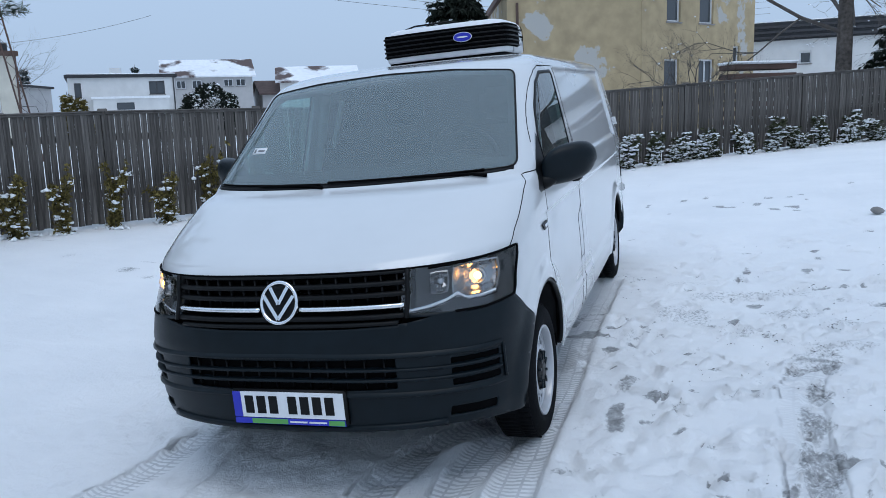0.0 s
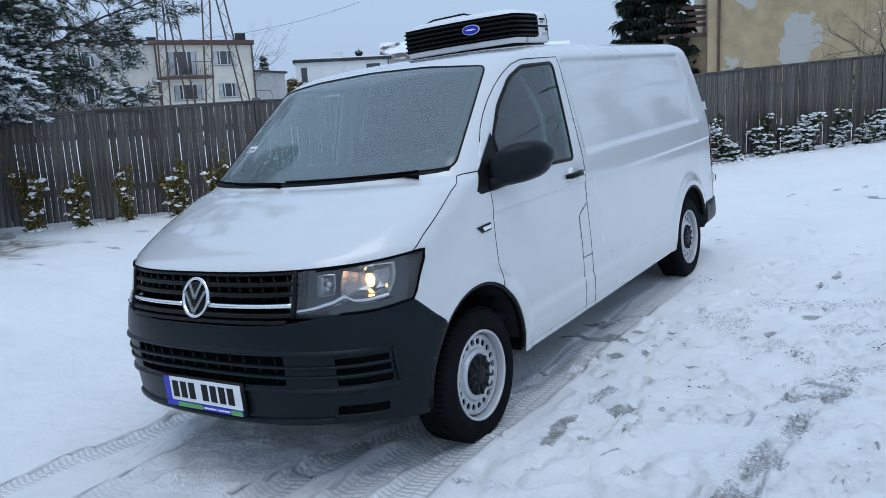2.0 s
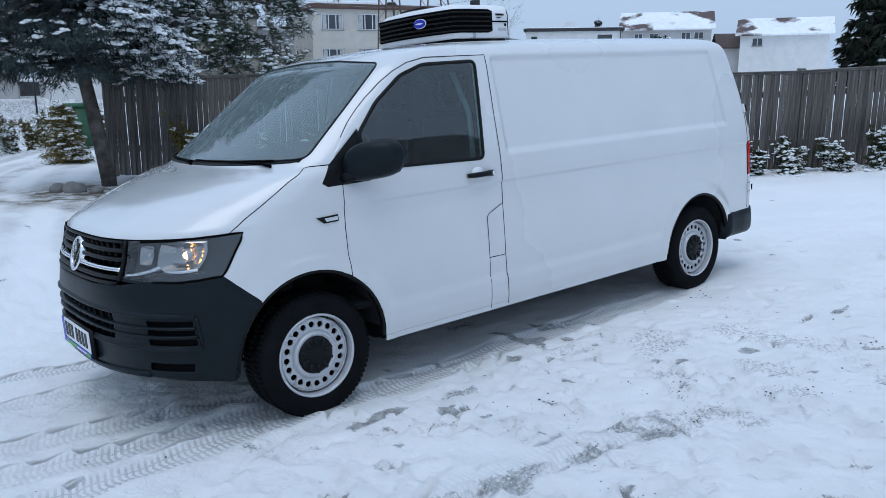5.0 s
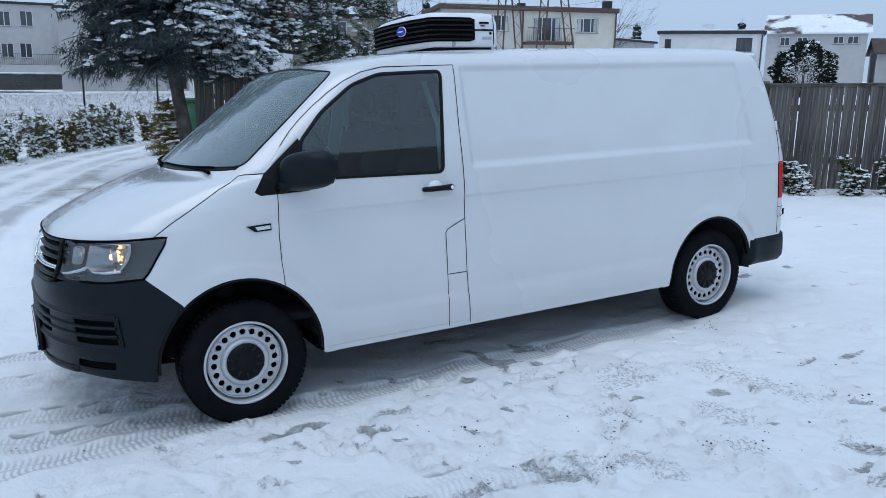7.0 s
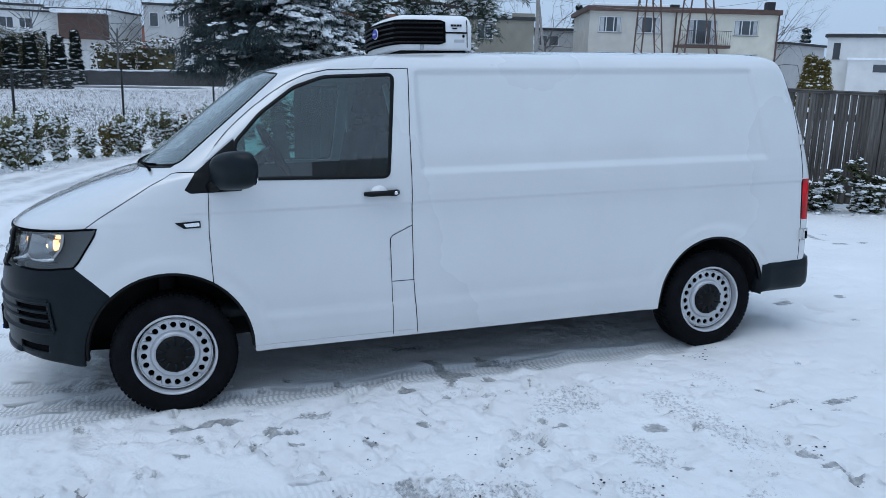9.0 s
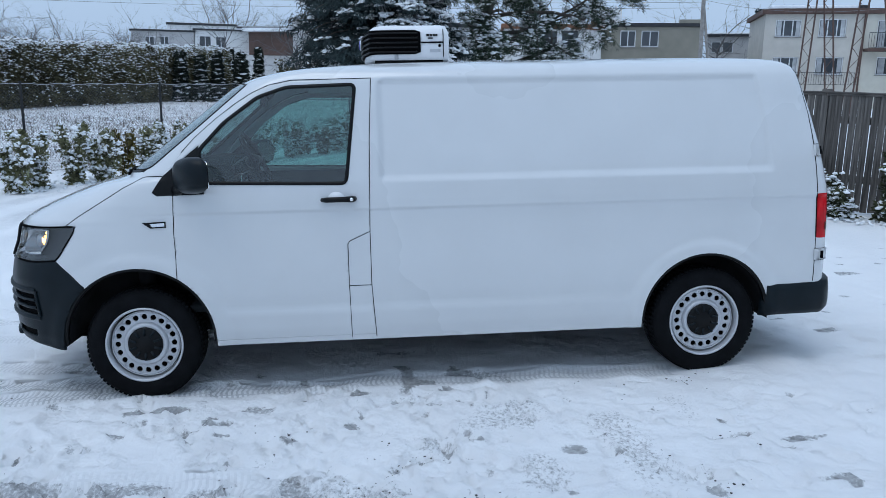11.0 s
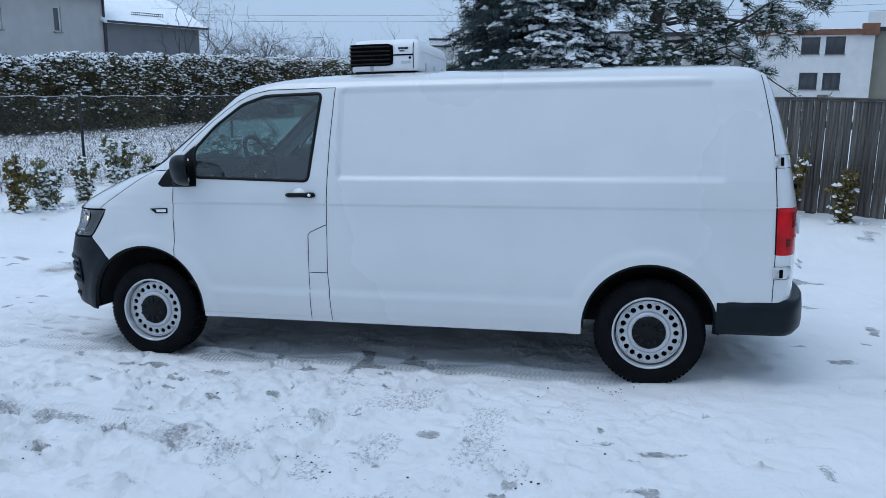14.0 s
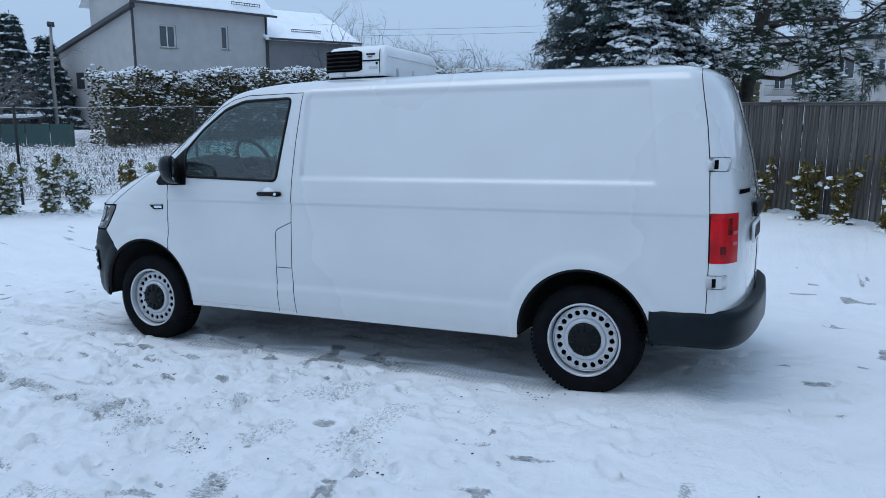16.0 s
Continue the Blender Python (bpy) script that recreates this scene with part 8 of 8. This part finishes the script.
def lattice_mast(x, y, dx, dy, top, seed):
    """One leaning leg of a ladder-like steel mast."""
    o = thing("lattice_mast", "rusty steel lattice power mast leg", "power mast", group="power mast legs")
    z0 = 0.0
    for s in (-0.16, 0.16):
        b = bmesh.new()
        box(b, (-0.024, -0.024, 0), (0.024, 0.024, top), Matrix(((1, 0, dx / top, x + s * 0.62), (0, 1, dy / top, y + s * 0.78), (0, 0, 1, z0), (0, 0, 0, 1))))
        part("chord", b, M_BROWN, o, smooth=False)
    b = bmesh.new()
    for k in range(int(top / 0.42)):
        f0, f1 = k * 0.42, k * 0.42 + 0.42
        s = 0.16 if k % 2 else -0.16
        tube(b, [(x + s * 0.62 + dx * f0 / top, y + s * 0.78 + dy * f0 / top, f0), (x - s * 0.62 + dx * f1 / top, y - s * 0.78 + dy * f1 / top, f1)], 0.011, 4)
    part("lacing", b, M_BROWN, o, smooth=False)


lattice_mast(-25.85, 18.82, 0.2, 0.3, 11, 1)
lattice_mast(-25.05, 19.85, -0.75, -0.95, 11, 2)
lattice_mast(-24.75, 20.15, 0.4, 0.5, 11, 3)
lattice_mast(-23.45, 21.6, -1.15, -1.3, 11, 4)
pole = thing("utility_pole", "grey utility pole with a lamp and wires", "utility pole", Matrix.Translation((-39.0, 20.2, 0)))
for pts, r in ((((0, 0, -0.3), (-0.05, -0.1, 6.6)), 0.12), (((0.35, 0.8, -0.3), (-0.03, -0.05, 6.0)), 0.08), (((-0.05, -0.1, 6.4), (-0.4, -0.5, 6.9), (-0.7, -0.9, 7.0)), 0.03)):
    b = bmesh.new()
    tube(b, pts, r, 8)
    part("pole_shaft", b, M_STONE, pole)
for k in range(3):
    b = bmesh.new()
    lathe(b, [(5.9 + 0.25 * k, 0.03), (5.95 + 0.25 * k, 0.06), (6.02 + 0.25 * k, 0.03)], "z", 10, (0.18, 0.1, 0))
    part("insulator", b, M_FRAME, pole)
# overhead lines
for i, (a, c, s) in enumerate((((-25.5, 19.0, 9.5), (6.0, 58.0, 8.6), 1.4), ((-25.5, 19.2, 9.0), (6.0, 58.0, 8.2), 1.4), ((-25.2, 19.4, 8.6), (6.0, 58.0, 7.8), 1.4), ((-39, 20.2, 6.3), (-52, -60, 8.8), 1.0), ((-39, 20.2, 6.0), (-52, -60, 8.3), 1.0), ((-39, 20.2, 6.4), (-24, 30, 6.8), 1.2))):
    b = bmesh.new()
    tube(b, [(a[0] + (c[0] - a[0]) * t, a[1] + (c[1] - a[1]) * t, a[2] + (c[2] - a[2]) * t - s * 4 * t * (1 - t)) for t in np.linspace(0, 1, 24)], 0.009, 4)
    tagged(link_mesh("overhead_wire", b, M_WIRE), "thin dark overhead power line", "power line", "overhead lines")

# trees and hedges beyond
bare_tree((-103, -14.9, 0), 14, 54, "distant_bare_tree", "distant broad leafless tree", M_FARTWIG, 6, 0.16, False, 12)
bare_tree((5.9, 25.0, 0.6), 13.5, 51, "bare_tree", "large bare broadleaf tree behind the fence", M_TWIG, 6, 0.27, True, 11)
bare_tree((8.6, 24.2, 0.6), 5.0, 55, "bare_bush", "dense leafless bush beside the large tree", M_TWIG, 6, 0.05, False, 12, "bush")
bare_tree((1.3, 19.2, 0.5), 3.2, 52, "bare_bush", "leafless branching bush with snowy twigs", M_TWIG, 6, 0.045, False, 13, "bush")
bare_tree((0.2, 18.6, 0.5), 2.4, 53, "bare_bush", "leafless low bush with snowy twigs", M_TWIG, 5, 0.04, False, 11, "bush")
conifer((-8.3, 29.5, 0.3), 9.5, 2.0, 1.5, 61, M_FIR, "dark_spruce", "dark tall spruce beyond the board fence", 0.15, 18, 9, 0.30)
conifer((8.0, 26.5, 0.6), 5.0, 1.6, 0.3, 62, M_FIR, "snowy_conifer", "dark conifer with heavy snow by the white building", 1.6, 13, 9, 0.22)
conifer((9.6, 25.5, 0.6), 6.5, 1.5, 0.4, 63, M_FIR, "snowy_conifer", "dark conifer with heavy snow by the white building", 1.0, 14, 9, 0.22)
round_bush((-43.3, 63.0, 0), 2.5, 4.9, 64)
for k, (x, y, hh) in enumerate(((-39.1, 40.3, 3.9), (-38.5, 40.8, 3.6))):
    conifer((x, y, 0), hh, 0.75, 0.2, 70 + k, M_THUJA, "golden_thuja", "golden-brown young conifer behind the fence", 0.5, 11, 8, 0.30)
for k, (x, y, hh) in enumerate(((-65.4, 63.1, 7.8), (-74.9, 41.2, 9.8), (-22.1, -31.4, 6.1), (-26.6, -34.6, 5.4), (-60.7, 74.5, 8.4))):
    conifer((x, y, 0), hh, 1.5, 0.5, 80 + k, M_SPRUCE, "distant_spruce", "distant dark spruce with some snow", 1.2, 16, 9, 0.30)
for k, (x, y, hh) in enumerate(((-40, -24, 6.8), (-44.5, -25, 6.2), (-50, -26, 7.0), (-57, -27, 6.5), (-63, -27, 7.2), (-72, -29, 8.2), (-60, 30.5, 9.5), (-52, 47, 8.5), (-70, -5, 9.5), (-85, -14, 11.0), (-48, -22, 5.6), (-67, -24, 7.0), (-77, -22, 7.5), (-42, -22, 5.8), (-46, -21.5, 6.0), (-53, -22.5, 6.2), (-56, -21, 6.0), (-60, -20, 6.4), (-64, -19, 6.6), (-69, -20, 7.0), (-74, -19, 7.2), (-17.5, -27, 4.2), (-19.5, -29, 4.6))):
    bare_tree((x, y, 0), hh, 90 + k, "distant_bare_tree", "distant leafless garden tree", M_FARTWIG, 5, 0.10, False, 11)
for k, (x, y, hh) in enumerate(((-63.5, -13.0, 4.2), (-63.6, -12.0, 3.9), (-63.8, -11.0, 4.3), (-64.0, -9.9, 4.4), (-64.4, -7.6, 4.5), (-64.1, -8.8, 3.4), (-50.5, -11.0, 3.6), (-51.5, -9.9, 3.4), (-52.3, -8.9, 3.6), (-53.0, -7.4, 3.7))):
    conifer((x, y, 0), hh, 0.48, 0.1, 120 + k, M_FIR, "columnar_thuja", "narrow dark thuja dusted with snow", 0.9, 12, 7, 0.28)
hedge("garden_hedge", [(-74.4, -7.2, 0), (-74.6, -3.8, 0.5), (-74.8, -0.3, 0.9)], 3.0, 2.0, 9, M_HEDGE, "dense dark hedge with snow before a grey house", 160, 1.0, 0.40)

sh = thing("garden_shelter", "low dark shelter with a snowy roof beyond the meadow", "shelter", Matrix.Translation((-19.2, -28.2, 0.1)) @ Matrix.Rotation(0.64, 4, "Z"))
for nm, lo, hi, mt in (("back_wall", (-2.2, -0.6, 0.0), (1.3, -0.5, 0.85), M_BROWN), ("roof", (-2.4, -0.8, 0.85), (1.5, 0.8, 0.93), M_DARK), ("roof_snow", (-2.35, -0.75, 0.93), (1.45, 0.75, 1.05), M_SNOW)):
    b = bmesh.new()
    box(b, lo, hi, None, 0.01)
    part(nm, b, mt, sh, smooth=False)
for x in (-2.1, -0.4, 1.2):
    b = bmesh.new()
    box(b, (x - 0.05, 0.6, 0.0), (x + 0.05, 0.7, 0.85))
    part("post", b, M_BROWN, sh, smooth=False)
gf = thing("green_sheet_fence", "low dark green sheet fence beyond the meadow", "fence")
for k in range(4):
    x0, y0, x1, y1 = -14.2 - 0.35 * k, -23.4 + 0.85 * k, -14.2 - 0.35 * (k + 1), -23.4 + 0.85 * (k + 1)
    m = Matrix.Translation((x0, y0, float(ground_z(x0, y0)))) @ Matrix.Rotation(math.atan2(y1 - y0, x1 - x0), 4, "Z")
    b = bmesh.new()
    box(b, (0.02, -0.02, 0.0), (0.90, 0.02, 0.82), m, 0.005)
    part("fence_panel", b, M_GREENPL, gf, smooth=False)
tp = thing("telegraph_pole", "slim grey pole beside the lean-to", "pole", Matrix.Translation((-23.3, -30.2, 0)))
b = bmesh.new()
tube(b, [(0, 0, -0.2), (0.03, 0.0, 3.0), (-0.14, 0, 5.6)], [0.10, 0.09, 0.06], 8)
part("pole_shaft", b, M_STONE, tp)
b = bmesh.new()
box(b, (-0.32, -0.06, 5.35), (0.06, 0.06, 5.6), None, 0.02)
part("pole_head", b, M_TRIM, tp)

# the owner's house behind the camera, seen only in the van's glass and paint
house("owner_house", "pale rendered house with a dark roof beside the yard", (15.5, 3.5), (14.0, 15.0), 9, 5.4, M_WHITE, [(2.0, 1.4, 3.6, 2.6), (6.5, 1.4, 8.0, 2.6), (4.2, 3.6, 5.6, 4.8)], "gable", M_ROOF, 0.6, ridge=3.2, casing=M_TRIM)

# small things in the yard
rk = bmesh.new()
bmesh.ops.create_icosphere(rk, subdivisions=2, radius=0.06)
for v in rk.verts:
    v.co = Vector((v.co.x * 1.2, v.co.y, v.co.z * 0.7)) * (1 + 0.35 * noise.noise(v.co * 14)) + Vector((3.5, 6.2, float(ground_z(3.5, 6.2)) + 0.03))
tagged(link_mesh("stone", rk, M_STONE), "fist-sized grey stone lying on the snow", "stone")
bin_ = thing("wheelie_bin", "dark green plastic wheeled bin by the fence", "bin", Matrix.Translation((-15.4, 3.15, 0.16)))
b = bmesh.new()
box(b, (-0.28, -0.3, 0.05), (0.28, 0.3, 0.95), None, 0.03)
part("bin_body", b, M_BIN, bin_)
b = bmesh.new()
box(b, (-0.31, -0.34, 0.95), (0.31, 0.34, 1.03), None, 0.03)
part("bin_lid", b, M_BIN, bin_)
for k, (x, y, r) in enumerate(((-8.0, 1.1, 0.16), (-7.75, 1.35, 0.10), (-8.3, 0.95, 0.13), (-7.9, 2.35, 0.09))):
    rk = bmesh.new()
    bmesh.ops.create_icosphere(rk, subdivisions=2, radius=r)
    for v in rk.verts:
        v.co = Vector((v.co.x * 1.2, v.co.y, v.co.z * 0.7)) * (1 + 0.3 * noise.noise(v.co * 9 + Vector((k, 0, 0)))) + Vector((x, y, float(ground_z(x, y)) + r * 0.3))
    tagged(link_mesh("stone", rk, M_STONE), "grey fieldstone at the foot of the spruce", "stone", "stones under the spruce")


def yard_litter():
    """Dark bits of gravel and leaf that show where feet have scuffed the snow."""
    rng = np.random.RandomState(77)
    bits, bs = [], []
    for k in range(44):
        cx, cy = rng.normal(2.3, 1.0), rng.normal(0.7, 1.9)
        if -1.1 < cx < 1.05 and -1.0 < cy < 4.4:
            continue
        r = rng.uniform(0.04, 0.14)
        for q in range(rng.randint(6, 26)):
            x, y = cx + rng.normal() * r, cy + rng.normal() * r
            bits.append((x, y, float(ground_z(x, y)) + rng.uniform(-0.008, 0.004)))
            bs.append(0.0025 + 0.005 * rng.rand() ** 2)
    tagged(puffs("gravel_bits", bits, bs, M_GRAVEL, None, 0.5, 2), "dark bits of gravel and leaf on the snow", "gravel", kind="stuff")


yard_litter()
